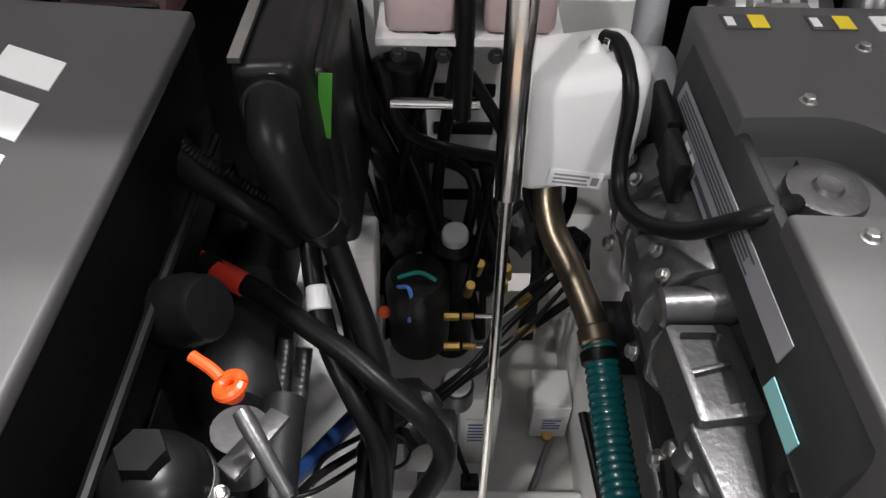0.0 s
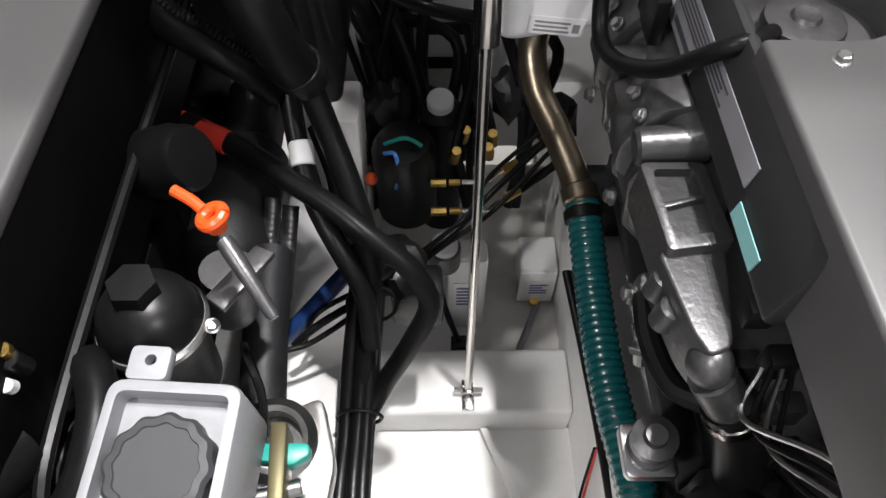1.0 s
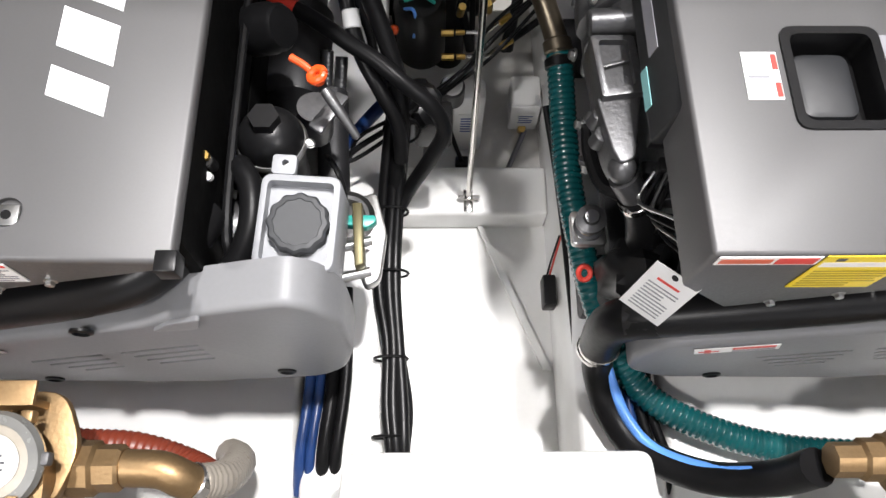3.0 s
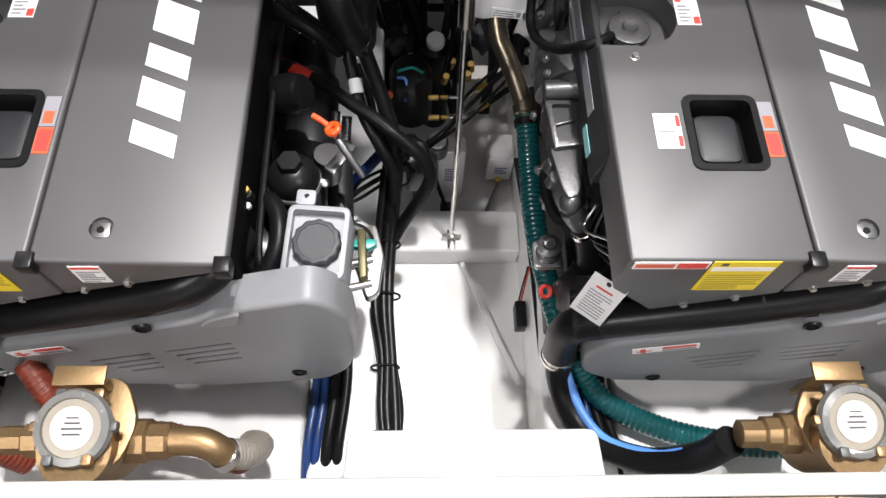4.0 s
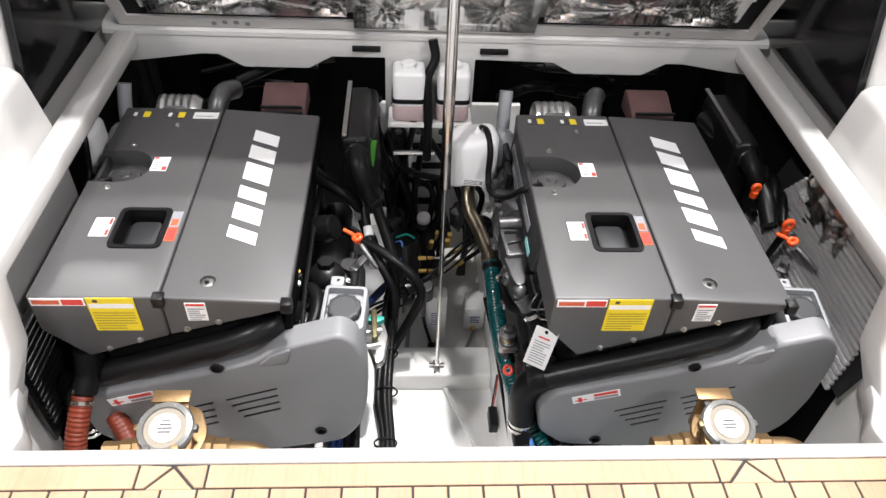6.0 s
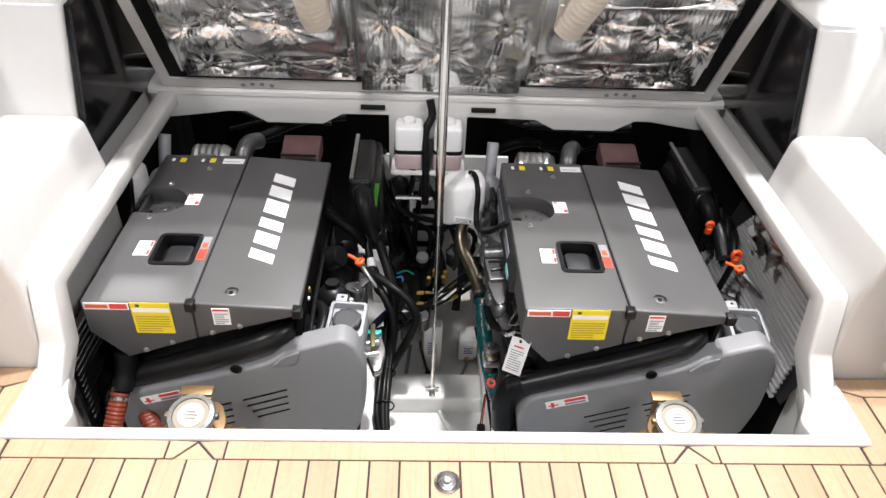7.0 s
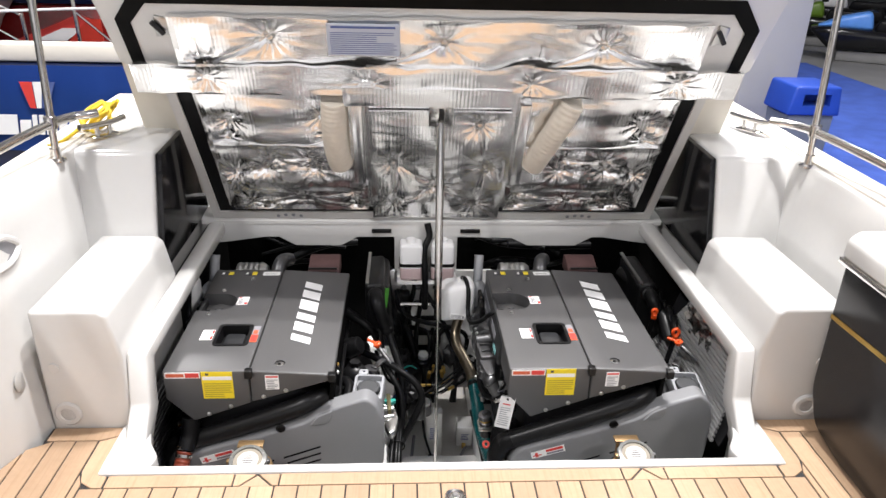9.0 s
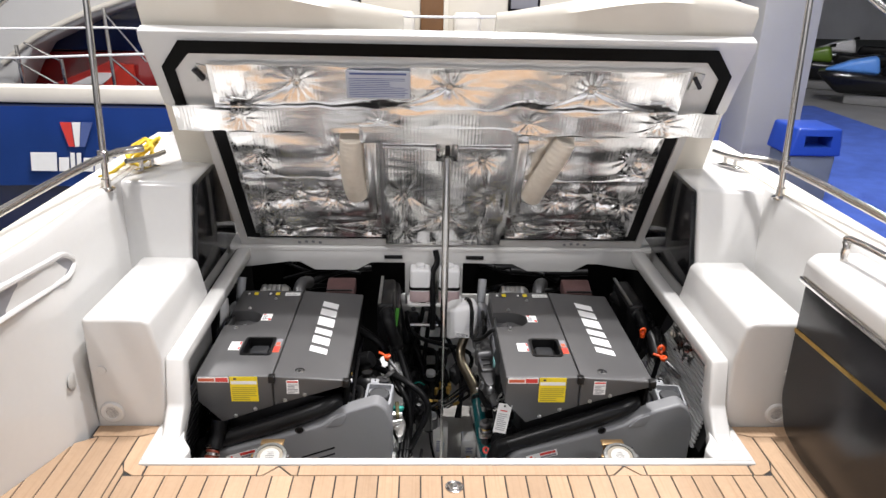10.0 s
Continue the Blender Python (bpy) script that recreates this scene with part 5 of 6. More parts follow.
def foil_sheet(x0, x1, s0, s1, d, tufts, seed, puff=0.012, n=70, edge=0.0, pillow=0.0, waves=1):
    """A quilted foil blanket: pulled in and creased round its fastenings, with folds from one to the next."""
    res = 170.0
    nx, ns = max(12, int(res * (x1 - x0))), max(10, int(res * (s1 - s0)))
    bm = B()
    off = Vector((seed * 3.1, seed * 1.7, 0))
    rnd = random.Random(seed + 50)
    spec = [(tx, ts, rnd.uniform(0, 6.28), rnd.choice((9, 11, 13)), rnd.uniform(0.05, 0.085)) for tx, ts in tufts]
    folds = []
    for i, p in enumerate(tufts):
        near = sorted((math.hypot(p[0] - q[0], p[1] - q[1]), q) for j, q in enumerate(tufts) if j != i)
        for dist, q in near[:2]:
            if dist < 0.36:
                folds.append((p, q, dist))
    g = []
    for i in range(nx + 1):
        row = []
        for j in range(ns + 1):
            x, s = x0 + (x1 - x0) * i / nx, s0 + (s1 - s0) * j / ns
            p = Vector((x, s, 0)) + off
            h = 0.8 * puff * noise.noise(p * 4.0) + 0.16 * puff * noise.noise(Vector((p.x * 3, p.y * 15, 2)))
            h += 0.07 * puff * (1 - 2 * abs(noise.noise(Vector((p.x * 9, p.y * 24, 5)))))
            h += pillow * 0.3 * (0.5 - 0.5 * math.cos(6.28319 * waves * (s - s0) / (s1 - s0)))
            dip = 0.0
            for tx, ts, ph, lobes, reach in spec:
                dx, dsy = x - tx, s - ts
                r = math.hypot(dx, dsy)
                if r > 0.28:
                    continue
                ang = math.atan2(dsy, dx)
                wob = 1.2 * noise.noise(Vector((tx * 9 + r * 6, ts * 9, ang)))
                sharp = 1 - 2 * abs(math.sin(ang * lobes * 0.5 + ph + wob)) ** 0.7
                h += 0.0042 * sharp * min(1, r / 0.03) * math.exp(-(r / reach) ** 1.3)
                dip = max(dip, math.exp(-r / 0.055))
            h -= (1.1 * puff + 0.45 * pillow) * dip
            for (px, ps), (qx, qs), dist in folds:
                ux, us = (qx - px) / dist, (qs - ps) / dist
                t = (x - px) * ux + (s - ps) * us
                if 0 < t < dist:
                    w = abs((x - px) * us - (s - ps) * ux)
                    if w < 0.05:
                        h -= 0.0065 * math.exp(-w / 0.008)
            e = min(x - x0, x1 - x, s - s0, s1 - s)
            h *= min(1, 0.2 + e / 0.03)
            ex = edge * noise.noise(Vector((x * 8, s * 8, seed)))
            row.append(bm.verts.new(lidp(x, s + (ex if j in (0, ns) else 0), d + puff + h)))
        g.append(row)
    for i in range(nx):
        for j in range(ns):
            bm.faces.new((g[i][j], g[i + 1][j], g[i + 1][j + 1], g[i][j + 1]))
    # turned-down edges give the sheet its thickness
    rim = [g[i][0] for i in range(nx + 1)] + [g[nx][j] for j in range(1, ns + 1)] + [g[i][ns] for i in range(nx - 1, -1, -1)] + [g[0][j] for j in range(ns - 1, 0, -1)]
    low = [bm.verts.new(v.co - OUT * (d + 0.5 * puff if d < 0.03 else 0.016)) for v in rim]
    for k in range(len(rim)):
        m = (k + 1) % len(rim)
        bm.faces.new((rim[m], rim[k], low[k], low[m]))
    if d >= 0.03:
        bm.faces.new(low)
    return bm


H = thing("engine_hatch", (0, HY, HZ), "raised white engine hatch lined with silver foil insulation", "hatch")
LID = [(-1.05, 0.0), (1.05, 0.0), (1.09, 0.40), (1.12, 0.78), (1.26, 0.86), (1.27, 1.00), (1.29, 1.17), (1.285, 1.215), (-1.285, 1.215), (-1.29, 1.17), (-1.27, 1.00), (-1.26, 0.86), (-1.12, 0.78), (-1.09, 0.40)]
part("shell", lid_prism(LID, -0.07, -0.012, 0.012), GEL, H, "white gelcoat shell")
main_o = [(-1.06, 0.005), (1.06, 0.005), (1.115, 0.84), (-1.115, 0.84)]
main_i = [(-1.025, 0.045), (1.025, 0.045), (1.075, 0.84), (-1.075, 0.84)]
part("rim", frame_strip(main_o, main_i, -0.012, 0.012), mat("grey_white_gelcoat", (0.62, 0.61, 0.59), 0.3, 0, 0.06, 3, 0.02), H, "pale grey inner rim")
seal_i = [(-0.975, 0.075), (0.975, 0.075), (1.015, 0.84), (-1.015, 0.84)]
part("seal", frame_strip(main_i, seal_i, -0.012, 0.002), BLACK, H, "black rubber seal")
top_o = [(-1.20, 0.86), (-1.215, 1.06), (-1.12, 1.185), (1.12, 1.185), (1.215, 1.06), (1.20, 0.86)]
top_i = [(-1.15, 0.86), (-1.16, 1.045), (-1.09, 1.125), (1.09, 1.125), (1.16, 1.045), (1.15, 0.86)]
bm = B()
a = [bm.verts.new(lidp(x, s, 0.004)) for x, s in top_o]
b2 = [bm.verts.new(lidp(x, s, 0.004)) for x, s in top_i]
for i in range(5):
    bm.faces.new((a[i], a[i + 1], b2[i + 1], b2[i]))
bmesh.ops.solidify(bm, geom=bm.faces[:], thickness=0.014)
part("upper_seal", bm, BLACK, H, "black rubber seal round the upper edge")
part("upper_panel", lid_prism([(-1.2, 0.82), (-1.16, 1.10), (-1.09, 1.15), (1.09, 1.15), (1.16, 1.10), (1.2, 0.82)], -0.012, 0.0), GEL, H, "white inner face")
part("backing", lid_prism([(-0.98, 0.06), (0.98, 0.06), (1.02, 0.85), (-1.02, 0.85)], -0.012, 0.001), FOIL, H, "smooth foil backing")


def mirror(ts):
    return [(-x, s) for x, s in ts]


cen = [(-0.20, 0.36), (0.215, 0.34), (-0.20, 0.10), (0.17, 0.10), (0.0, 0.22), (0.17, 0.58)]
part("foil_panel", foil_sheet(-0.30, 0.30, 0.02, 0.66, 0.004, cen, 1, 0.016, 110, 0.0, 0.028, 2), FOIL, H, "crumpled silver foil panel")
low = [(-0.86, 0.12), (-0.62, 0.14), (-0.37, 0.18), (-0.36, 0.09), (-0.80, 0.09)]
for sgn, ts in ((1, low), (-1, mirror(low))):
    x0, x1 = sorted((sgn * -0.95, sgn * -0.32))
    part("foil_panel", foil_sheet(x0, x1, 0.07, 0.235, 0.006, ts, 2 + sgn, 0.012, 120, 0.0, 0.020), FOIL, H, "creased silver foil strip")
    mid = [(sgn * -0.76, 0.32), (sgn * -0.55, 0.32), (sgn * -0.90, 0.30), (sgn * -0.74, 0.385), (sgn * -0.56, 0.385)]
    part("foil_panel", foil_sheet(min(sgn * -0.97, sgn * -0.34), max(sgn * -0.97, sgn * -0.34), 0.205, 0.475, 0.016, mid, 6 + sgn, 0.012, 120, 0.012, 0.026, 2), FOIL, H, "creased silver foil strip")
    upp = [(sgn * -0.88, 0.60), (sgn * -0.50, 0.62), (sgn * -0.9, 0.50), (sgn * -0.46, 0.52)]
    part("foil_panel", foil_sheet(min(sgn * -0.99, sgn * -0.34), max(sgn * -0.99, sgn * -0.34), 0.44, 0.74, 0.008, upp, 9 + sgn, 0.014, 110, 0.0, 0.03, 2), FOIL, H, "crumpled silver foil panel")
    # boxed-in channel and cream duct
    ch = lid_prism([(sgn * -0.375, 0.27), (sgn * -0.325, 0.27), (sgn * -0.325, 0.72), (sgn * -0.375, 0.72)], 0.0, 0.05, 0.006)
    part("foil_channel", ch, FOIL, H, "foil covered channel")
    pts = [lidp(-0.44, 0.72, 0.03), lidp(-0.445, 0.6, 0.05), lidp(-0.44, 0.46, 0.045), lidp(-0.43, 0.38, 0.03)] if sgn > 0 else [lidp(0.54, 0.72, 0.03), lidp(0.50, 0.62, 0.05), lidp(0.45, 0.48, 0.045), lidp(0.42, 0.38, 0.03)]
    part("duct", tube(B(), pts, 0.052, 18, 6, 0.0022, 0.022), CREAM, H, "cream flexible air duct")
# upper blanket, overhanging the main panel
tt = [(-0.66, 1.00), (0.0, 0.99), (0.62, 0.98), (-0.30, 0.86), (0.36, 0.86), (-0.92, 0.88), (0.92, 0.87)]
part("foil_blanket", foil_sheet(-1.02, 1.02, 0.80, 1.09, 0.012, tt, 21, 0.018, 95, 0.01, 0.022), FOIL, H, "thick crumpled foil blanket")
part("foil_flap", foil_sheet(-1.20, 1.20, 0.765, 0.895, 0.034, [(-0.92, 0.83), (0.95, 0.83), (-0.30, 0.81), (0.36, 0.82)], 31, 0.016, 95, 0.022), FOIL, H, "loose foil flap")
part("foil_tongue", foil_sheet(-0.40, 0.28, 0.715, 0.80, 0.046, [], 33, 0.010, 80, 0.012), FOIL, H, "loose foil flap")
for x, s in cen + low + mirror(low) + tt:
    d = 0.012 if s < 0.7 else 0.02
    bm = lathe(B(), [(0.014, 0), (0.014, 0.002), (0.008, 0.004), (0.004, 0.006)], lidp(x, s, d), OUT, 14)
    part("fastener", bm, STEEL, H, "round metal fastener")
for sgn in (-1, 1):
    lat = thing("hatch_latch", tuple(lidp(sgn * 1.085, 1.03, 0.0)), "steel latch in the corner of the hatch", "latch", "hatch latches")
    part("plate", lid_prism([(sgn * 1.06 - 0.02, 0.99), (sgn * 1.06 + 0.03, 1.0), (sgn * 1.06 + 0.035, 1.07), (sgn * 1.06 - 0.01, 1.08)], 0.0, 0.010, 0.003), ZINC, lat)
    part("bolt", tube(B(), [lidp(sgn * 1.065 - 0.015, 1.06, 0.02), lidp(sgn * 1.065 + 0.02, 1.01, 0.02)], 0.010, 10, 1), DCAST, lat)
    for k in range(4):
        part("drain_hole", cyl(B(), lidp(sgn * 0.70 + (k - 1.5) * 0.036, 0.022 + (0.006 if k in (1, 2) else 0), 0.0125), 0.009, 0.002, OUT, 14), INKG, H, "small dark drain hole")
sheet_o = lidp(-0.44, 0.955, 0.055)
sticker("notice", H, sheet_o, (1, 0, 0), UP, 0.27, 0.135, mat("pale_blue_paper", (0.55, 0.60, 0.70), 0.4), [(INKB, 0.06, 0.94, 0.86, 0.93)] + lines(INKB, 11, 0.04, 0.96, 0.06, 0.78, 12, 0.3), "pale blue notice with dense printed lines")

# cushions on the outer side of the hatch
for x0, x1 in ((-1.29, -0.20), (0.19, 1.29)):
    bm = B()
    pts = [(-0.17, 0.05), (-0.20, 0.45), (-0.20, 1.0), (-0.19, 1.25), (-0.14, 1.305), (-0.085, 1.28), (-0.075, 1.15), (-0.072, 0.05)]
    nx = 16
    rings = []
    for i in range(nx + 1):
        f = i / nx
        k = math.sin(math.pi * min(1, max(0, f))) ** 0.25 if 0 < f < 1 else 0.55
        u = min(1, (1 - f if x0 < 0 else f) / 0.7)
        lift = 0.085 * u * u * (3 - 2 * u) * k
        rings.append([bm.verts.new(lidp(x0 + (x1 - x0) * f, 0.7 + (s - 0.7) * (0.86 + 0.12 * k) + (lift if s > 1.1 else 0), -0.13 + (d + 0.13) * k)) for d, s in pts])
    for r1, r2 in zip(rings, rings[1:]):
        for i in range(len(pts)):
            j = (i + 1) % len(pts)
            bm.faces.new((r1[i], r1[j], r2[j], r2[i]))
    bm.faces.new(rings[0])
    bm.faces.new(rings[-1][::-1])
    single("sunpad_cushion", bm, VINYL, "cream vinyl sun pad cushion on the hatch", "cushion", "sun pad cushions", angle=60)

# hatch strut: thick tube above, bright rod below, with foot and bracket
top = lidp(0.0, 0.63, 0.05)
foot = Vector((-0.006, 0.612, -0.70))
st = thing("hatch_strut", tuple(foot + Vector((0, 0, -0.015))), "polished steel telescopic hatch strut", "strut")
ax = (top - foot).normalized()
mid = foot + (top - foot) * 0.455
part("rod", tube(B(), [foot, mid + ax * 0.05], 0.0078, 14, 1), STEEL, st, "thin bright rod")
part("cylinder", lathe(B(), [(0.012, 0), (0.0175, 0.004), (0.0175, (top - mid).length - 0.02), (0.010, (top - mid).length)], mid, ax, 24), STEEL, st, "thick polished tube")
part("clevis", bev(box(B(), -0.016, 0.004, 0.602, 0.622, -0.716, -0.69), 0.004), STEEL, st)
part("foot_pin", tube(B(), [(-0.033, 0.612, -0.700), (0.022, 0.612, -0.700)], 0.006, 10, 1), STEEL, st)
part("foot_plate", rbox(-0.018, 0.006, 0.578, 0.640, -0.716, -0.710, 0.002), STEEL, st)
part("bracket", lid_prism([(-0.05, 0.60), (0.05, 0.60), (0.05, 0.72), (-0.05, 0.72)], 0.03, 0.042, 0.003), STEEL, st, "square steel bracket")
part("bracket_bolt", lid_prism([(-0.010, 0.65), (0.012, 0.65), (0.012, 0.69), (-0.010, 0.69)], 0.042, 0.06, 0.003), DCAST, st)


# ---- raw water strainers ----
def strainer(x, y, z):
    s = thing("water_strainer", (0, 0, -0.30), "cast bronze raw water strainer with glass top", "strainer", "raw water strainers")
    part("body", lathe(B(), [(0.050, 0), (0.062, 0.01), (0.064, 0.06), (0.058, 0.13), (0.062, 0.165)], (0, 0, -0.165), (0, -0.22, 1), 32), BRONZE, s)
    part("glass_ring", lathe(B(), [(0.050, 0), (0.063, 0.002), (0.066, 0.012), (0.062, 0.022), (0.050, 0.024), (0.048, 0.016)], (0, 0, 0), (0, -0.22, 1), 36), mat("worn_clear_plastic", (0.20, 0.20, 0.19), 0.25, 0.3), s, "clear ribbed top ring")
    for k in range(6):
        a = k * 1.0472
        part("ring_lug", bev(box(B(), 0.064 * math.cos(a) - 0.009, 0.064 * math.cos(a) + 0.009, 0.064 * math.sin(a) - 0.009, 0.064 * math.sin(a) + 0.009, 0.0, 0.018), 0.004), BRONZE if k % 2 else GREY, s)
    d = part("glass", cyl(B(), (0, -0.003, 0.014), 0.049, 0.004, (0, -0.22, 1), 32), mat("amber_glass_disc", (0.30, 0.27, 0.22), 0.2), s, "clear glass disc over dark water")
    b2 = cyl(B(), (0, -0.004, 0.0185), 0.036, 0.001, (0, -0.22, 1), 28, 0.0002)
    lb = part("round_label", b2, mat("worn_paper", (0.50, 0.49, 0.46), 0.5, 0, 0.2, 30, 0.02), s, "round white label with dark print")
    bm = B()
    for i, (w, h) in enumerate(((0.030, 0.007), (0.034, 0.003), (0.026, 0.003), (0.02, 0.002))):
        yy = -0.016 + 0.009 * i
        box(bm, -w / 2, w / 2, yy, yy + h, 0.0195 - 0.22 * -(yy + 0.004), 0.0202 - 0.22 * -(yy + 0.004))
    part("print", bm, INKD, lb)
    part("flange", bev(prism(B(), round_poly([(-0.075, 0.02), (-0.03, 0.10), (0.05, 0.10), (0.085, 0.02), (0.06, -0.06), (-0.055, -0.06)], 0.03), "z", -0.060, -0.042), 0.004), BRONZE, s, "cast bronze flange")
    part("bracket", bev(box(B(), -0.045, 0.03, 0.072, 0.084, -0.10, 0.012), 0.003), BRONZE, s, "bronze bracket")
    part("bracket_top", bev(box(B(), -0.052, 0.037, 0.07, 0.105, 0.008, 0.016), 0.002), BRONZE, s)
    part("outlet", lathe(B(), [(0.040, 0), (0.040, 0.05), (0.034, 0.055), (0.034, 0.085), (0.030, 0.09)], (0.045, -0.005, -0.085), (1, 0, 0.02), 8), BRONZE, s, "hexagonal bronze union")
    part("outlet_elbow", tube(B(), [(0.13, -0.005, -0.085), (0.185, -0.008, -0.085), (0.215, -0.02, -0.095), (0.235, -0.03, -0.13)], 0.027, 16), BRONZE, s, "bronze hose elbow")
    part("outlet_clip", cyl(B(), (0.222, -0.024, -0.105), 0.031, 0.02, (0.5, -0.3, -1), 20), STEEL, s, "steel hose clip")
    part("inlet", lathe(B(), [(0.038, 0), (0.038, 0.045), (0.032, 0.05), (0.032, 0.075), (0.026, 0.08), (0.026, 0.12)], (-0.045, -0.002, -0.085), (-1, 0, 0), 8), BRONZE, s, "hexagonal bronze union")
    s.location = (x, y, z - 0.30)
    return s


S1 = strainer(-0.682, -0.075, -0.075)
copy_thing(S1, pose(0.656, -0.075, -0.375))


def hose(name, pts, r, m, label, category="hose", rib=0.0, pitch=0.012, seg=12, group=""):
    return single(name, tube(B(), pts, r, seg, 6, rib, pitch), m, label, category, group)


# ---- hoses and cables in the bay ----
hose("suction_hose", [(0.178, 0.785, -0.345), (0.184, 0.64, -0.39), (0.187, 0.50, -0.40), (0.20, 0.39, -0.41), (0.225, 0.27, -0.435), (0.265, 0.16, -0.465), (0.33, 0.07, -0.485), (0.44, 0.01, -0.49), (0.58, -0.03, -0.48), (0.75, -0.05, -0.44)], 0.027, TEAL, "green ribbed suction hose along the stringer", rib=0.0025, pitch=0.013, seg=16)
gp = thing("exhaust_riser_pipe", (0.12, 0.98, -0.8), "bronzed steel pipe with a clamp", "pipe")
part("pipe", tube(B(), [(0.177, 0.775, -0.345), (0.165, 0.83, -0.325), (0.135, 0.91, -0.29), (0.108, 0.97, -0.26), (0.102, 1.03, -0.21), (0.13, 1.06, -0.13), (0.16, 1.08, -0.06)], 0.025, 16), GOLDP, gp)
part("lower_clamp", cyl(B(), (0.176, 0.785, -0.343), 0.031, 0.03, (-0.15, 0.9, 0.3), 20), GOLDP, gp)
part("clamp", cyl(B(), (0.178, 0.755, -0.355), 0.032, 0.022, (-0.1, 0.9, 0.3), 18), BLKP, gp)
hose("water_hose", [(0.214, 0.15, -0.37), (0.222, 0.115, -0.44), (0.25, 0.035, -0.475), (0.30, -0.035, -0.465), (0.39, -0.085, -0.40), (0.46, -0.095, -0.30), (0.485, -0.085, -0.19)], 0.030, BLACK, "thick black hose with a blue stripe", seg=16)
hose("hose_stripe", [(0.232, 0.130, -0.415), (0.248, 0.085, -0.437), (0.272, 0.025, -0.448), (0.318, -0.035, -0.437), (0.395, -0.075, -0.375), (0.45, -0.085, -0.29)], 0.011, BLUES, "bright blue stripe on the black hose", "stripe")
hose("red_hose", [(-0.948, 0.085, -0.155), (-0.955, 0.05, -0.19), (-0.965, 0.0, -0.25), (-0.965, -0.05, -0.34), (-0.93, -0.07, -0.42)], 0.026, REDH, "ribbed red silicone hose with steel clips", rib=0.002, pitch=0.012, seg=16)
for y, z in ((0.098, -0.143), (0.078, -0.163)):
    single("hose_clip", cyl(B(), (-0.949, y, z), 0.031, 0.012, (-0.1, -0.7, -0.7), 22), STEEL, "bright steel clip on the red hose", "hose clip", "clips on the red hose")
hose("red_hose", [(-0.445, -0.10, -0.22), (-0.46, -0.09, -0.30), (-0.52, -0.06, -0.36), (-0.62, -0.03, -0.36), (-0.75, -0.02, -0.34), (-0.84, 0.03, -0.30), (-0.90, 0.10, -0.27)], 0.026, REDH, "ribbed red silicone hose under the strainer", rib=0.002, pitch=0.012, seg=16)
hose("clear_hose", [(-0.45, -0.10, -0.19), (-0.425, -0.09, -0.24), (-0.425, -0.06, -0.32), (-0.46, -0.04, -0.40)], 0.028, mat("smoky_hose", (0.30, 0.27, 0.23), 0.3), "grey reinforced hose at the strainer outlet", rib=0.001, pitch=0.01)
hose("elbow_hose", [(-0.946, 0.090, -0.150), (-0.935, 0.125, -0.11), (-0.93, 0.15, -0.05)], 0.032, BLACK, "black rubber elbow on the red hose")
for k, (x, m, r) in enumerate(((-0.345, BLUE, 0.011), (-0.325, BLUE, 0.010), (-0.30, BLACK, 0.014), (-0.275, BLACK, 0.012))):
    hose("control_cable", [(x, 0.30, -0.48), (x + 0.004, 0.12, -0.49), (x - 0.01, -0.02, -0.50), (x - 0.02, -0.10, -0.56)], r, m, "blue control cable on the stringer" if m is BLUE else "black cable on the stringer", "cable", group="stringer cables")
for k in range(4):
    hose("control_cable", [(0.30 + 0.02 * k, 0.25, -0.49), (0.27 + 0.02 * k, 0.08, -0.50), (0.30 + 0.025 * k, -0.06, -0.53), (0.33 + 0.03 * k, -0.115, -0.58)], 0.010, BLUE if k < 2 else BLACK, "blue control cable on the stringer" if k < 2 else "black cable on the stringer", "cable", group="stringer cables")

# main loom along the inner edge of the port stringer
rnd = random.Random(11)
for k in range(7):
    ox, oz = 0.017 * math.cos(k * 0.9) * (1 if k else 0), 0.013 * math.sin(k * 0.9) * (1 if k else 0)
    w = [rnd.uniform(-0.005, 0.005) for _ in range(8)]
    pts = [(-0.155 + ox, 0.62 + 0.0 * k, -0.24 + oz), (-0.178 + ox + w[0], 0.52, -0.40 + oz), (-0.188 + ox + w[1], 0.42, -0.475 + oz), (-0.185 + 1.3 * ox + w[2], 0.30, -0.495 + oz), (-0.175 + ox + w[3], 0.18, -0.50 + oz), (-0.168 + 1.4 * ox + w[4], 0.06, -0.50 + oz), (-0.165 + ox, -0.03, -0.505 + oz), (-0.165 + ox, -0.10, -0.56 + oz)]
    hose("loom_cable", pts, 0.0115, BLKP, "black cable in the main wiring loom", "cable", group="main loom")
for y, z in ((0.46, -0.452), (0.335, -0.49), (0.155, -0.50), (0.0, -0.502)):
    b2 = tube(B(), [(-0.183 + 0.034 * math.cos(a * 0.5236), y, z + 0.028 * math.sin(a * 0.5236)) for a in range(13)], 0.003, 8, 2)
    single("cable_tie", b2, BLACK, "cable tie round the main loom", "cable tie", "loom ties")
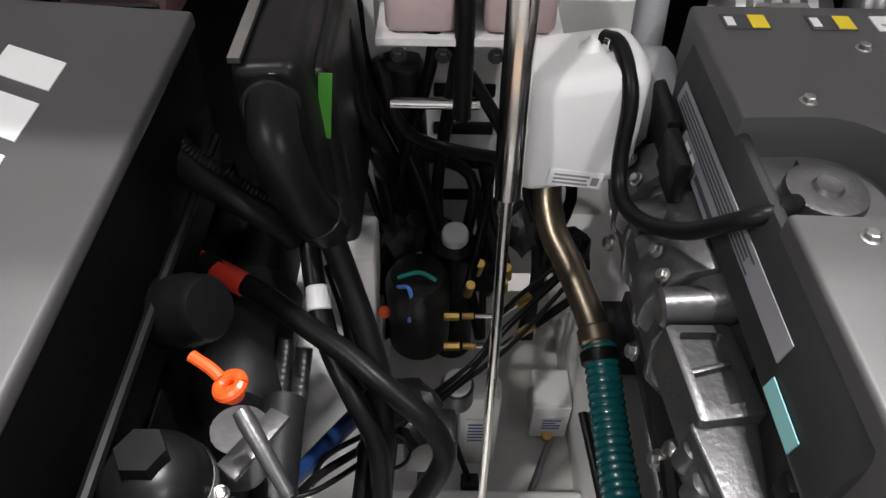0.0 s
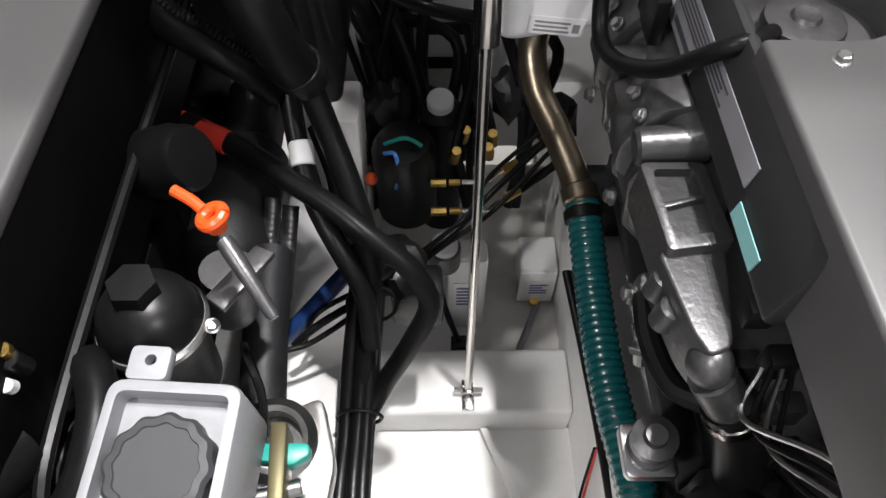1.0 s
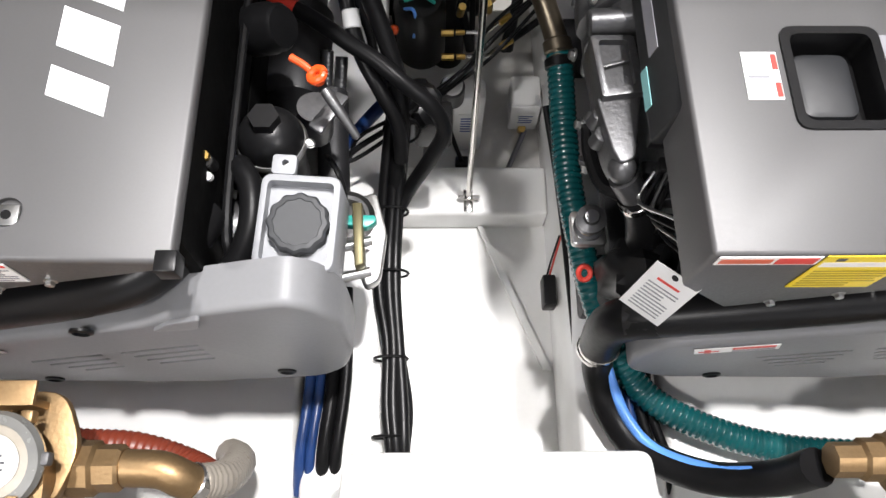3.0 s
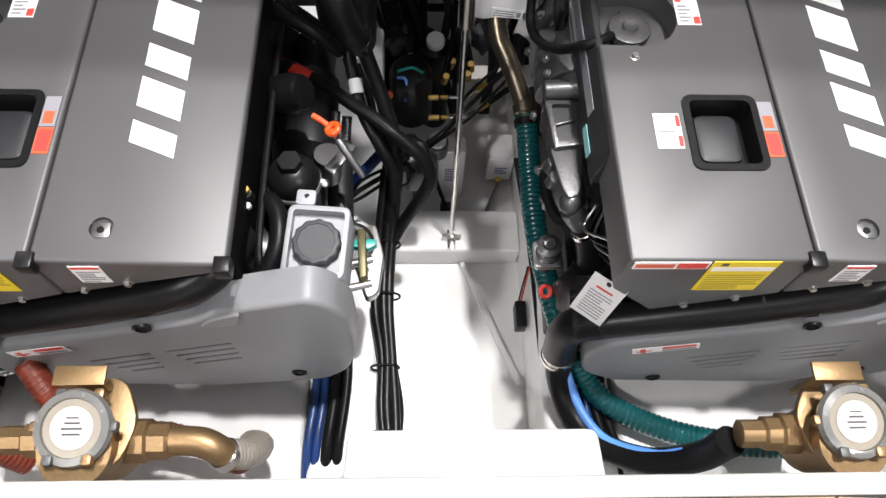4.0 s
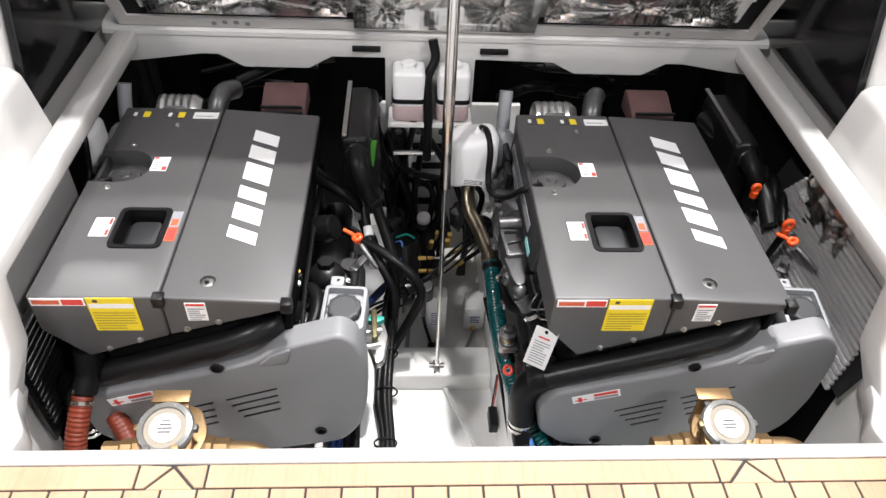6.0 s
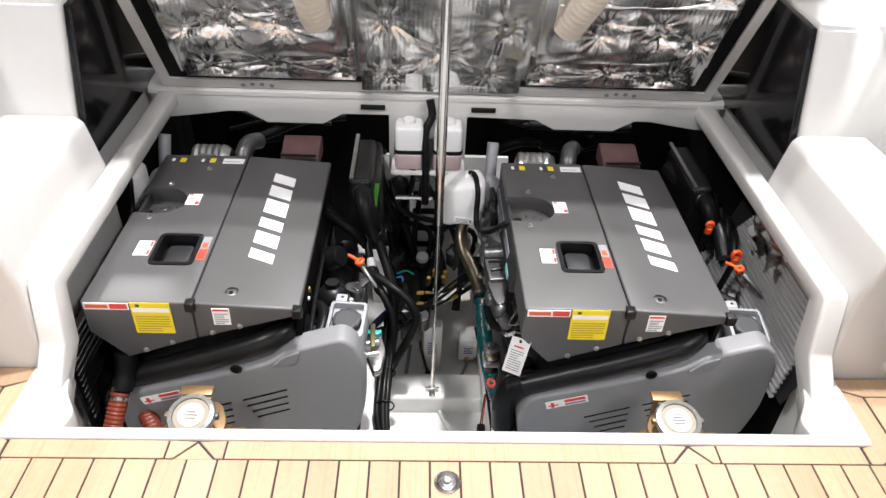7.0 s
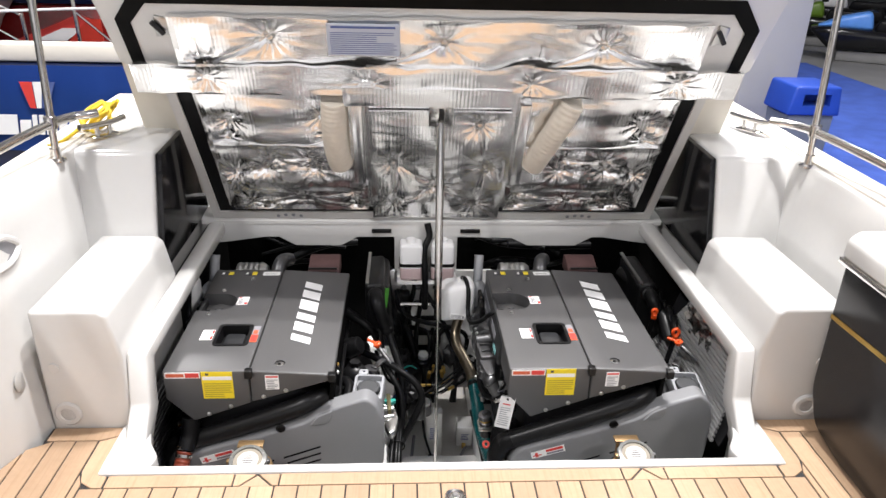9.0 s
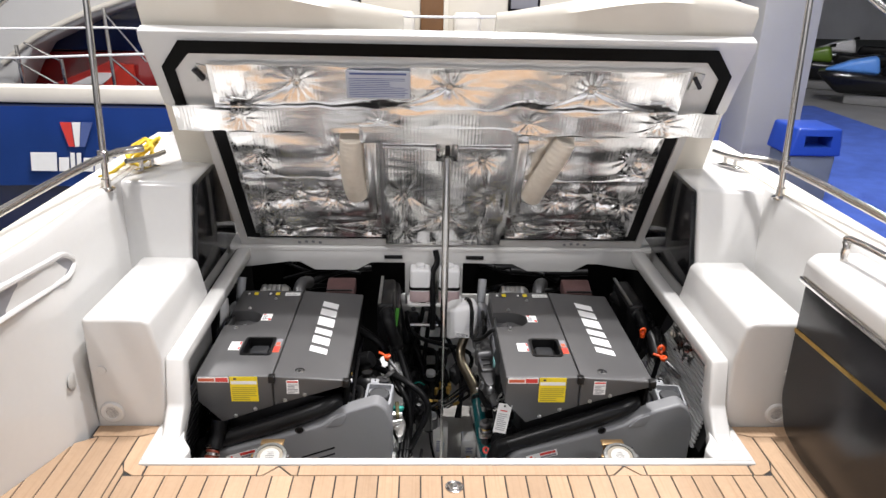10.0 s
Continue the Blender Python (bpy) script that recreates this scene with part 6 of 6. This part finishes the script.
# loom along the starboard stringer with a small relay
for k in range(3):
    pts = [(0.165 + 0.012 * k, 0.74, -0.48), (0.185 + 0.010 * k, 0.60, -0.52), (0.195 + 0.011 * k, 0.45, -0.53), (0.20 + 0.012 * k, 0.30, -0.535), (0.205 + 0.012 * k, 0.15, -0.54), (0.215 + 0.013 * k, 0.03, -0.55), (0.25 + 0.012 * k, -0.08, -0.57)]
    hose("loom_cable", pts, 0.008, BLKP, "black cable along the stringer", "cable", group="starboard loom")
single("relay", rbox(0.160, 0.190, 0.31, 0.385, -0.69, -0.64, 0.004), BLKP, "small black relay on the cable loom", "relay")
for k in range(2):
    hose("relay_wire", [(0.172 + 0.006 * k, 0.385, -0.66), (0.178 + 0.006 * k, 0.41, -0.62), (0.186 + 0.004 * k, 0.44, -0.54)], 0.0025, RED if k else BLACK, "thin wire running to the relay", "wire", group="relay wires")

# thick battery cables that cross from the port engine into the middle
bc = thing("battery_cable", (-0.30, 0.65, -0.25), "thick black battery cable with a red sleeve", "cable")
part("cable", tube(B(), [(-0.415, 0.772, -0.14), (-0.37, 0.745, -0.14), (-0.31, 0.705, -0.14), (-0.25, 0.66, -0.145), (-0.20, 0.625, -0.15), (-0.15, 0.587, -0.165), (-0.10, 0.562, -0.20), (-0.075, 0.545, -0.26), (-0.10, 0.525, -0.33), (-0.145, 0.50, -0.42), (-0.175, 0.46, -0.455)], 0.0155, 14), BLACK, bc)
part("sleeve", lathe(B(), [(0.010, 0), (0.014, 0.012), (0.0165, 0.03), (0.0175, 0.075), (0.0165, 0.08)], (-0.415, 0.773, -0.141), (0.065, -0.042, 0.0), 16), RED, bc, "red rubber sleeve")
part("boot", blob(B(), (-0.425, 0.781, -0.141), (0.017, 0.012, 0.010), 2), RED, bc, "red terminal boot")
hose("engine_cable", [(-0.27, 0.86, -0.03), (-0.262, 0.78, -0.08), (-0.25, 0.715, -0.13), (-0.228, 0.65, -0.17), (-0.195, 0.595, -0.20), (-0.165, 0.56, -0.26), (-0.16, 0.53, -0.35)], 0.0145, BLACK, "black engine cable crossing to the middle loom", "cable")
single("paper_tag", cyl(B(), (-0.243, 0.690, -0.142), 0.0165, 0.033, (-0.12, 0.75, 0.45), 18), WHITE, "white paper sleeve on a cable", "tag")
for k in range(3):
    hose("cross_cable", [(-0.30 + 0.012 * k, 0.545 + 0.02 * k, -0.40 - 0.02 * k), (-0.25, 0.565 + 0.025 * k, -0.40), (-0.15, 0.62 + 0.03 * k, -0.36 - 0.02 * k), (-0.06 + 0.02 * k, 0.72 + 0.03 * k, -0.38), (0.04, 0.84 + 0.05 * k, -0.43 - 0.01 * k), (0.16, 0.97 + 0.03 * k, -0.40)], 0.0065 if k % 2 else 0.0045, BLACK, "thin black cable across the bilge", "cable", group="cross cables")
hose("blue_sleeve", [(-0.315, 0.60, -0.46), (-0.27, 0.625, -0.42), (-0.22, 0.66, -0.38), (-0.17, 0.70, -0.35)], 0.0145, BLUE, "dark blue sleeved cable across the stringer", "cable")
for k in range(2):
    x = -0.255 + 0.03 * k
    hose("bundle_cable", [(x - 0.03, 0.86 - 0.02 * k, -0.22), (x, 0.78 - 0.01 * k, -0.25), (x + 0.03 - 0.01 * k, 0.70, -0.27), (-0.165 + 0.012 * k, 0.62, -0.28), (-0.175 + 0.008 * k, 0.54, -0.37)], 0.0095 if k % 2 else 0.007, BLACK, "black cable joining the main loom", "cable", group="loom branches")
for k, (y, z) in enumerate(((0.60, -0.24), (0.575, -0.31))):
    single("cable_tie", tube(B(), [(-0.158 + 0.036 * math.cos(a * 0.5236), y + 0.012 * math.sin(a * 0.5236), z + 0.030 * math.sin(a * 0.5236)) for a in range(13)], 0.003, 8, 2), BLACK, "cable tie round the main loom", "cable tie", "loom ties")
hose("intake_hose", [(-0.226, 0.735, -0.03), (-0.203, 0.70, -0.09), (-0.178, 0.655, -0.15), (-0.160, 0.61, -0.22), (-0.165, 0.56, -0.33), (-0.178, 0.50, -0.42)], 0.0175, BLACK, "black hose from the intake elbow to the loom")
single("cable_hub", blob(B(), (-0.125, 0.625, -0.29), (0.045, 0.045, 0.045), 3, 0.4, 2), BLKP, "bundle of black taped connectors", "connectors")
single("pump_bracket", bev(box(B(), -0.135, -0.055, 0.60, 0.66, -0.43, -0.33), 0.01), BLKP, "black pump bracket below the loom", "bracket")

for k, (x, y) in enumerate(((-0.300, 0.700), (-0.272, 0.685))):
    pts = [(x, y, -0.22), (x - 0.006, y - 0.05, -0.26), (x - 0.015, y - 0.10, -0.31)]
    hose("corrugated_pipe", pts, 0.012, CAST, "dull silver pipe beside the port engine", "pipe", rib=0.0006, pitch=0.009, group="corrugated pipes")

# pumps, valves and fittings in the middle of the bilge
pump = thing("bilge_pump", (-0.02, 0.86, -0.8), "white capped pump with a printed label", "pump")
part("cap", cyl(B(), (-0.05, 0.79, -0.475), 0.024, 0.022, (0, -0.3, 1), 24), WHITE, pump, "white round cap")
part("neck", cyl(B(), (-0.05, 0.797, -0.535), 0.030, 0.062, (0, -0.1, 1), 22), CAST, pump)
part("body", bev(box(B(), -0.045, 0.035, 0.80, 0.86, -0.80, -0.54), 0.012), GELG, pump, "white pump body")
sticker("label", pump, (-0.03, 0.799, -0.70), (1, 0, 0), (0, 0, 1), 0.05, 0.09, WHITE, lines(INKB, 6, 0.1, 0.9, 0.1, 0.9, 6), "white label with blue print")
pump = thing("filter_pot", (-0.09, 1.0, -0.8), "black filter pot with blue and green wires", "filter")
part("pot", lathe(B(), [(0.05, 0), (0.062, 0.01), (0.062, 0.20), (0.05, 0.225), (0.02, 0.23)], (-0.125, 1.0, -0.62), (0, -0.1, 1), 26), BLKP, pump)
part("wire", tube(B(), [(-0.16, 0.95, -0.40), (-0.14, 0.935, -0.385), (-0.135, 0.93, -0.42), (-0.14, 0.925, -0.47)], 0.004, 8), BLUES, pump, "blue wire")
part("wire", tube(B(), [(-0.16, 0.965, -0.39), (-0.12, 0.96, -0.37), (-0.09, 0.955, -0.385)], 0.004, 8), TEALP, pump, "green wire")
part("red_cap", blob(B(), (-0.185, 0.915, -0.43), (0.012, 0.01, 0.016), 2), ORANGE, pump, "small red cap")
cp = thing("capped_bottle", (-0.055, 1.07, -0.75), "black bottle with a white screw cap", "bottle")
part("bottle", cyl(B(), (-0.055, 1.07, -0.75), 0.045, 0.36, (0, 0, 1), 22, 0.015), BLKP, cp)
part("screw_cap", cyl(B(), (-0.055, 1.065, -0.39), 0.026, 0.026, (0, -0.25, 1), 24), WHITE, cp, "white screw cap")
for k, (y, x1) in enumerate(((0.945, 0.10), (0.875, 0.11))):
    fl = thing("brake_line", (0.02, y, -0.5), "brass and steel hydraulic line with gold fittings", "pipe", "hydraulic lines")
    part("valve", cyl(B(), (-0.075, y - 0.005, -0.472), 0.0085, 0.030, (1, 0, 0), 6), BRASS, fl, "brass nut")
    part("valve_nut", cyl(B(), (-0.04, y - 0.004, -0.472), 0.0065, 0.022, (1, 0, 0), 8), BRASS, fl, "brass nut")
    part("pipe", tube(B(), [(-0.015, y - 0.003, -0.472), (0.03, y - 0.002, -0.472), (0.05, y + 0.012, -0.470), (0.068, y + 0.024, -0.466)], 0.005, 10), STEEL, fl)
    part("ferrule", cyl(B(), (0.064, y + 0.02, -0.467), 0.0085, 0.035, (0.85, 0.55, 0.1), 12), BRASS, fl, "gold ferrule")
    part("hose", tube(B(), [(0.095, y + 0.04, -0.463), (0.13, y + 0.06, -0.45), (0.165, y + 0.085, -0.44), (0.19, y + 0.13, -0.45)], 0.0085, 10), BLACK, fl, "black hose")
for k, (x, y) in enumerate(((-0.01, 1.04), (0.05, 1.03), (-0.03, 0.985), (0.04, 0.995))):
    fl = thing("hose_end", (x, y, -0.5), "black hydraulic hose with brass end", "hose", "upright hoses")
    part("fitting", cyl(B(), (x, y, -0.46), 0.010, 0.05, (0.1 * (-1) ** k, -0.35, 1), 8), BRASS, fl, "brass end fitting")
    part("hose", tube(B(), [(x, y, -0.45), (x + 0.02 * (-1) ** k, y + 0.07, -0.40), (x + 0.04 * (-1) ** k, y + 0.16, -0.36), (x + 0.03, y + 0.28, -0.34)], 0.011, 10), BLACK, fl)
jb = thing("junction_box", (0.165, 0.90, -0.80), "white plastic junction box with cable gland", "box")
part("body", bev(box(B(), 0.115, 0.195, 0.87, 0.965, -0.79, -0.68), 0.008, 3), GELG, jb)
part("lid", bev(box(B(), 0.112, 0.190, 0.862, 0.872, -0.79, -0.675), 0.004, 2), TANKW, jb, "clear lid")
sticker("label", jb, (0.13, 0.8615, -0.755), (1, 0, 0), (0, 0, 1), 0.05, 0.05, WHITE, lines(INKB, 4, 0.1, 0.9, 0.1, 0.9, 9), "small blue printed label")
part("gland", cyl(B(), (0.15, 0.868, -0.80), 0.011, 0.03, (0, -0.4, 1), 10), BRASS, jb)
single("switch_block", rbox(-0.035, 0.0, 0.73, 0.76, -0.80, -0.75, 0.004), DCAST, "small dark switch on the bilge floor", "switch")
hose("bilge_wire", [(-0.02, 0.745, -0.75), (-0.05, 0.78, -0.66), (-0.06, 0.80, -0.58)], 0.006, BLACK, "thin black wire to the float switch", "wire")
hose("bilge_pipe", [(-0.12, 0.73, -0.795), (-0.10, 0.95, -0.795)], 0.008, INKG, "thin grey pipe on the bilge floor", "pipe")
hose("bilge_pipe", [(0.09, 0.70, -0.795), (0.16, 0.86, -0.79)], 0.007, INKG, "thin grey pipe on the bilge floor", "pipe")
# black mass of hoses at the forward end
rnd = random.Random(7)
for k in range(11):
    x0, x1 = rnd.uniform(-0.34, -0.02), rnd.uniform(-0.22, 0.16)
    z0 = rnd.uniform(-0.15, 0.18)
    y0 = rnd.uniform(1.05, 1.35)
    hose("tangled_hose", [(x0, y0, z0), (x0 * 0.7 + x1 * 0.3 + rnd.uniform(-0.05, 0.05), y0 - 0.03, z0 - 0.14), (x1 + rnd.uniform(-0.05, 0.05), 1.15, -0.30), (x1, 1.08, -0.45), (x1 + rnd.uniform(-0.05, 0.05), 1.0, -0.62)], rnd.choice((0.008, 0.012, 0.017)), BLACK, "black hose hanging behind the strut", "hose", group="forward hoses")
for k in range(5):
    single("valve_body", blob(B(), (-0.16 + 0.085 * k, 1.10 + 0.03 * (k % 2), -0.42 - 0.05 * (k % 3)), (0.045, 0.045, 0.06), 3, 0.4, k), DCAST, "dark valve body among the hoses", "valve", "forward valves")
single("white_panel", bev(prism(B(), [(-0.27, -0.29), (-0.195, -0.29), (-0.20, -0.53), (-0.26, -0.53)], "y", 0.92, 1.03), 0.01), GEL, "white fibreglass upstand between engine and bilge", "panel", kind="structure")
single("black_duct", bev(prism(B(), [(-0.20, -0.1), (-0.12, -0.1), (-0.10, -0.55), (-0.2, -0.55)], "y", 1.20, 1.28), 0.02), BLKP, "flat black duct on the forward wall", "duct")
gr = thing("panel_ladder", (-0.04, 1.24, -0.5), "pale panel with dark slots behind the hoses", "panel")
part("panel", box(B(), -0.30, 0.30, 1.27, 1.29, -0.72, 0.0), GELG, gr)
for k in range(4):
    part("slot", rbox(-0.10, 0.02, 1.262, 1.27, -0.20 - 0.09 * k, -0.17 - 0.09 * k, 0.004), BLKP, gr)
single("green_tag", quad_label(B(), (-0.248, 0.857, 0.015), (1, 0.0, 0.0), (0.12, 0.0, 1), 0.017, 0.10, 0.002), GREENS, "bright green label on the black housing", "label")
single("filter_housing", bev(prism(B(), [(-0.30, 0.12), (-0.225, 0.12), (-0.205, -0.2), (-0.30, -0.2)], "y", 0.86, 1.18), 0.02, 3), BLKP, "tall black housing beside the port engine", "housing")

rnd = random.Random(23)
for sx in (-1, 1):
    for k in range(7):
        xa = sx * rnd.uniform(0.30, 0.55) - 0.08
        xb = xa + sx * rnd.uniform(0.25, 0.5)
        z = rnd.uniform(-0.05, 0.17)
        hose("forward_pipe", [(xa, rnd.uniform(1.38, 1.48), z), ((xa + xb) / 2, 1.45 + rnd.uniform(-0.04, 0.04), z + rnd.uniform(-0.06, 0.03)), (xb, rnd.uniform(1.38, 1.48), z - rnd.uniform(-0.04, 0.08))], rnd.choice((0.009, 0.014, 0.020)), BLACK, "black hose along the forward wall of the bay", "hose", group="forward wall hoses")
    for k in range(3):
        x = sx * (0.34 + 0.22 * k) - 0.08
        c2 = thing("terminal_block", (x, 1.50, 0.08), "small black terminal block with bright screws", "terminal", "forward terminals")
        part("block", rbox(x - 0.03, x + 0.03, 1.47, 1.552, 0.09, 0.135, 0.004), BLKP, c2)
        for dx in (-0.016, 0.016):
            part("screw", cyl(B(), (x + dx, 1.472, 0.113), 0.005, 0.006, (0, -1, 0), 10), BRASS if k == 1 else ZINC, c2, "bright screw")

# header reservoirs on the forward plate
for x in (-0.118, 0.035):
    rs = thing("reservoir", (x, 1.15, 0.0), "white fluid reservoir with a black strap", "reservoir", "twin reservoirs")
    b2 = prism(B(), round_poly(rect(x - 0.055, x + 0.055, 1.10, 1.20), 0.02), "z", 0.01, 0.185)
    part("tank", bev(b2, 0.014, 3), TANKW, rs)
    part("lower_tank", bev(prism(B(), round_poly(rect(x - 0.056, x + 0.056, 1.099, 1.201), 0.02), "z", 0.0, 0.07), 0.01, 3), FLUID, rs, "pink fluid showing through")
    part("cap", cyl(B(), (x, 1.15, 0.183), 0.024, 0.02, (0, 0, 1), 20), TANKW, rs, "white cap")
    part("strap", bev(prism(B(), round_poly(rect(x - 0.059, x + 0.059, 1.096, 1.204), 0.02), "z", 0.072, 0.088), 0.003), BLACK, rs, "black strap")
    part("shelf", box(B(), x - 0.07, x + 0.07, 1.09, 1.21, -0.016, -0.004), GELG, rs, "white shelf")
    for dx in (-0.035, 0.035):
        part("shelf_bolt", bolt(B(), (x + dx, 1.088, -0.03), (0, -1, 0), 0.010), DCAST, rs)
for o in scene.objects:
    if o.name.split(".")[0] == "reservoir":
        o.location.z += 0.03
hose("breather_hose", [(-0.04, 1.18, 0.30), (-0.03, 1.16, 0.24), (-0.055, 1.13, 0.18), (-0.05, 1.10, 0.05), (-0.05, 1.09, -0.12)], 0.016, BLACK, "black hose down the forward plate")
single("grab_bar", tube(B(), [(-0.17, 1.10, -0.10), (-0.02, 1.10, -0.10)], 0.010, 12, 1), STEEL, "short bright steel bar", "bar")

# grille at the starboard side of the bay, foil patch, hanging tag
g = thing("air_grille", (1.06, 0.5, -0.4), "grey slatted air intake grille on the bay side", "grille")
b2 = B()
quad_label(b2, (1.019, 0.05, -0.135), (0, 1, 0), (0.30, 0, 1), 0.74, 0.27, 0.004)
part("panel", b2, DCAST, g)
SLATG = mat("slat_grey", (0.42, 0.42, 0.42), 0.4, 0.2, 0.1, 8, 0.03)
for k in range(9, 26):
    z = -0.285 + 0.0165 * k
    xs = 0.953 + 0.0050 * k
    part("slat", prism(B(), [(xs, z + 0.002), (xs + 0.002, z + 0.012), (xs + 0.012, z + 0.012), (xs + 0.012, z + 0.002)], "y", 0.05 + 0.003 * k, 0.86 - 0.008 * k), SLATG, g)
g2 = thing("air_grille", (-1.06, 0.4, -0.4), "black slatted air intake grille on the bay side", "grille")
part("panel", prism(B(), [(0.06, -0.32), (0.05, 0.04), (0.75, 0.06), (0.75, -0.25)], "x", -1.062, -1.052), BLKP, g2)
for k in range(14):
    z = -0.26 + 0.0225 * k
    part("slat", bev(box(B(), -1.054, -1.040, 0.07, 0.70, z, z + 0.010), 0.002), BLKP, g2)
bm = B()
n = 14
gv = [[bm.verts.new((1.075 - 0.02 * noise.noise(Vector((i * 0.6, j * 0.6, 5))) - 0.01, 0.36 + 0.02 * i, 0.035 + 0.013 * j + 0.01 * math.sin(i))) for j in range(n)] for i in range(n)]
for i in range(n - 1):
    for j in range(n - 1):
        bm.faces.new((gv[i][j], gv[i + 1][j], gv[i + 1][j + 1], gv[i][j + 1]))
bmesh.ops.solidify(bm, geom=bm.faces[:], thickness=0.002)
single("foil_patch", bm, FOIL, "crumpled silver foil patch on the bay side", "foil")
for (x, y, z, r2) in ((0.972, 0.482, 0.078, 0.8), (0.935, 0.645, 0.085, 0.6)):
    d = thing("dipstick", (x - 0.02, y + 0.02, -0.15), "orange handled dipstick in a black tube", "dipstick", "starboard dipsticks")
    part("tube", tube(B(), [(x - 0.03, y + 0.02, -0.16), (x - 0.012, y + 0.012, -0.04), (x, y, z - 0.005)], 0.011, 12), BLACK, d)
    lp = tube(B(), [(x + 0.016 * r2 * math.cos(a * 0.5236), y, z + 0.022 + 0.018 * r2 * math.sin(a * 0.5236)) for a in range(13)], 0.007, 10, 2)
    cyl(lp, (x, y, z - 0.012), 0.012, 0.022)
    part("handle", lp, ORANGE, d, "orange plastic loop handle")
for k in range(5):
    y = 0.55 + 0.07 * k
    hose("side_hose", [(1.0 + 0.02 * math.sin(k), y, 0.02 + 0.03 * math.cos(k * 2)), (1.02, y + 0.07, 0.08), (1.05, y + 0.16, 0.04 + 0.02 * math.sin(k * 3)), (1.03, y + 0.27, -0.05)], 0.012 + 0.004 * (k % 2), BLACK, "black hose along the side of the bay", "hose", group="side hoses")
single("side_pipe", tube(B(), [(0.90, 1.05, 0.10), (0.955, 0.86, 0.09), (0.99, 0.70, 0.06), (1.0, 0.60, 0.0)], 0.03, 14), BLKP, "black pipe beside the starboard engine", "pipe")

tg = thing("paper_tag", (0.235, 0.15, -0.10), "white printed paper tag hung on the engine", "tag")
o, ux, uy = Vector((0.189, 0.16, -0.115)), Vector((0.041, -0.043, 0.02)), Vector((0.024, 0.016, 0.138))
sticker("card", tg, o, ux, uy, 0.072, 0.132, WHITE, [(INKR, 0.25, 0.75, 0.74, 0.78)] + lines(INKG, 9, 0.15, 0.85, 0.1, 0.7, 15, 0.3), "white card with fine print")
part("eyelet", cyl(B(), o + ux.normalized() * 0.036 + uy.normalized() * 0.122 + ux.cross(uy).normalized() * 0.001, 0.005, 0.002, ux.cross(uy), 14), BLKP, tg)
part("string", tube(B(), [o + ux.normalized() * 0.036 + uy.normalized() * 0.122, (0.235, 0.18, 0.05), (0.245, 0.20, 0.04)], 0.0012, 6), BLACK, tg)

# ---- deck fittings and teak planks ----
dr = thing("deck_drain", (0.005, -0.327, 0.0), "round chrome deck fitting let into the teak", "deck fitting")
part("ring", lathe(B(), [(0.032, 0), (0.032, 0.004), (0.027, 0.006), (0.021, 0.003), (0.019, 0.0035)], (0.005, -0.327, 0.0), (0, 0, 1), 32), STEEL, dr)
part("boss", bolt(B(), (0.005, -0.327, 0.002), (0, 0, 1), 0.010), ZINC, dr)


def plank(pts, name="plank"):
    bm = prism(B(), pts, "z", -0.02, 0.0)
    bev(bm, 0.0012, 1)
    ob = part(name, bm, TEAK, DECK)
    return ob


G = 0.0025
W = 0.0745
# margin board along the sill, with pairs of mitred king planks
for x0, x1 in ((-1.085, -0.69), (-0.546, 0.556), (0.70, 1.085)):
    plank([(x0 + G, -0.209), (x1 - G, -0.209), (x1 - G, -0.262), (x0 + G, -0.262)])
for c in (-0.618, 0.628):
    for s in (-1, 1):
        plank([(c + s * 0.004, -0.212), (c + s * (0.072 - G), -0.209), (c + s * (0.072 - G), -0.262), (c + s * 0.052, -0.262)])
    plank([(c - 0.048, -0.266), (c, -0.217), (c + 0.048, -0.266)])
for s in (-1, 1):
    plank([(s * 1.112, -0.012), (s * 1.176, -0.040), (s * 1.176, -0.185), (s * 1.160, -0.235), (s * 1.12, -0.262), (s * 1.09, -0.262), (s * 1.09, -0.212), (s * 1.112, -0.205)], "margin_plank")
    plank([(s * 1.114, -0.008), (s * 1.114, 0.032), (s * 1.352, 0.032), (s * 1.352, -0.034), (s * 1.18, -0.034)], "margin_plank")
    plank([(s * 1.158, -0.245), (s * 1.1775, -0.20), (s * 1.1775, -1.74), (s * 1.158, -1.74)], "narrow_plank")
    for k in range(12):
        x = 1.180 + W * k
        a, b2 = x + G, x + W - G
        ya, yb = (min(-0.038, 0.028 - (v - 1.36) / 0.38) for v in (a, b2))
        if yb > -1.7:
            plank([(s * a, ya), (s * b2, yb), (s * b2, -1.74), (s * a, -1.74)])
n = 15
for k in range(-n, n + 1):
    x = k * W
    plank([(x - W / 2 + G, -1.74), (x + W / 2 - G, -1.74), (x + W / 2 - G, -0.266), (x - W / 2 + G, -0.266)])
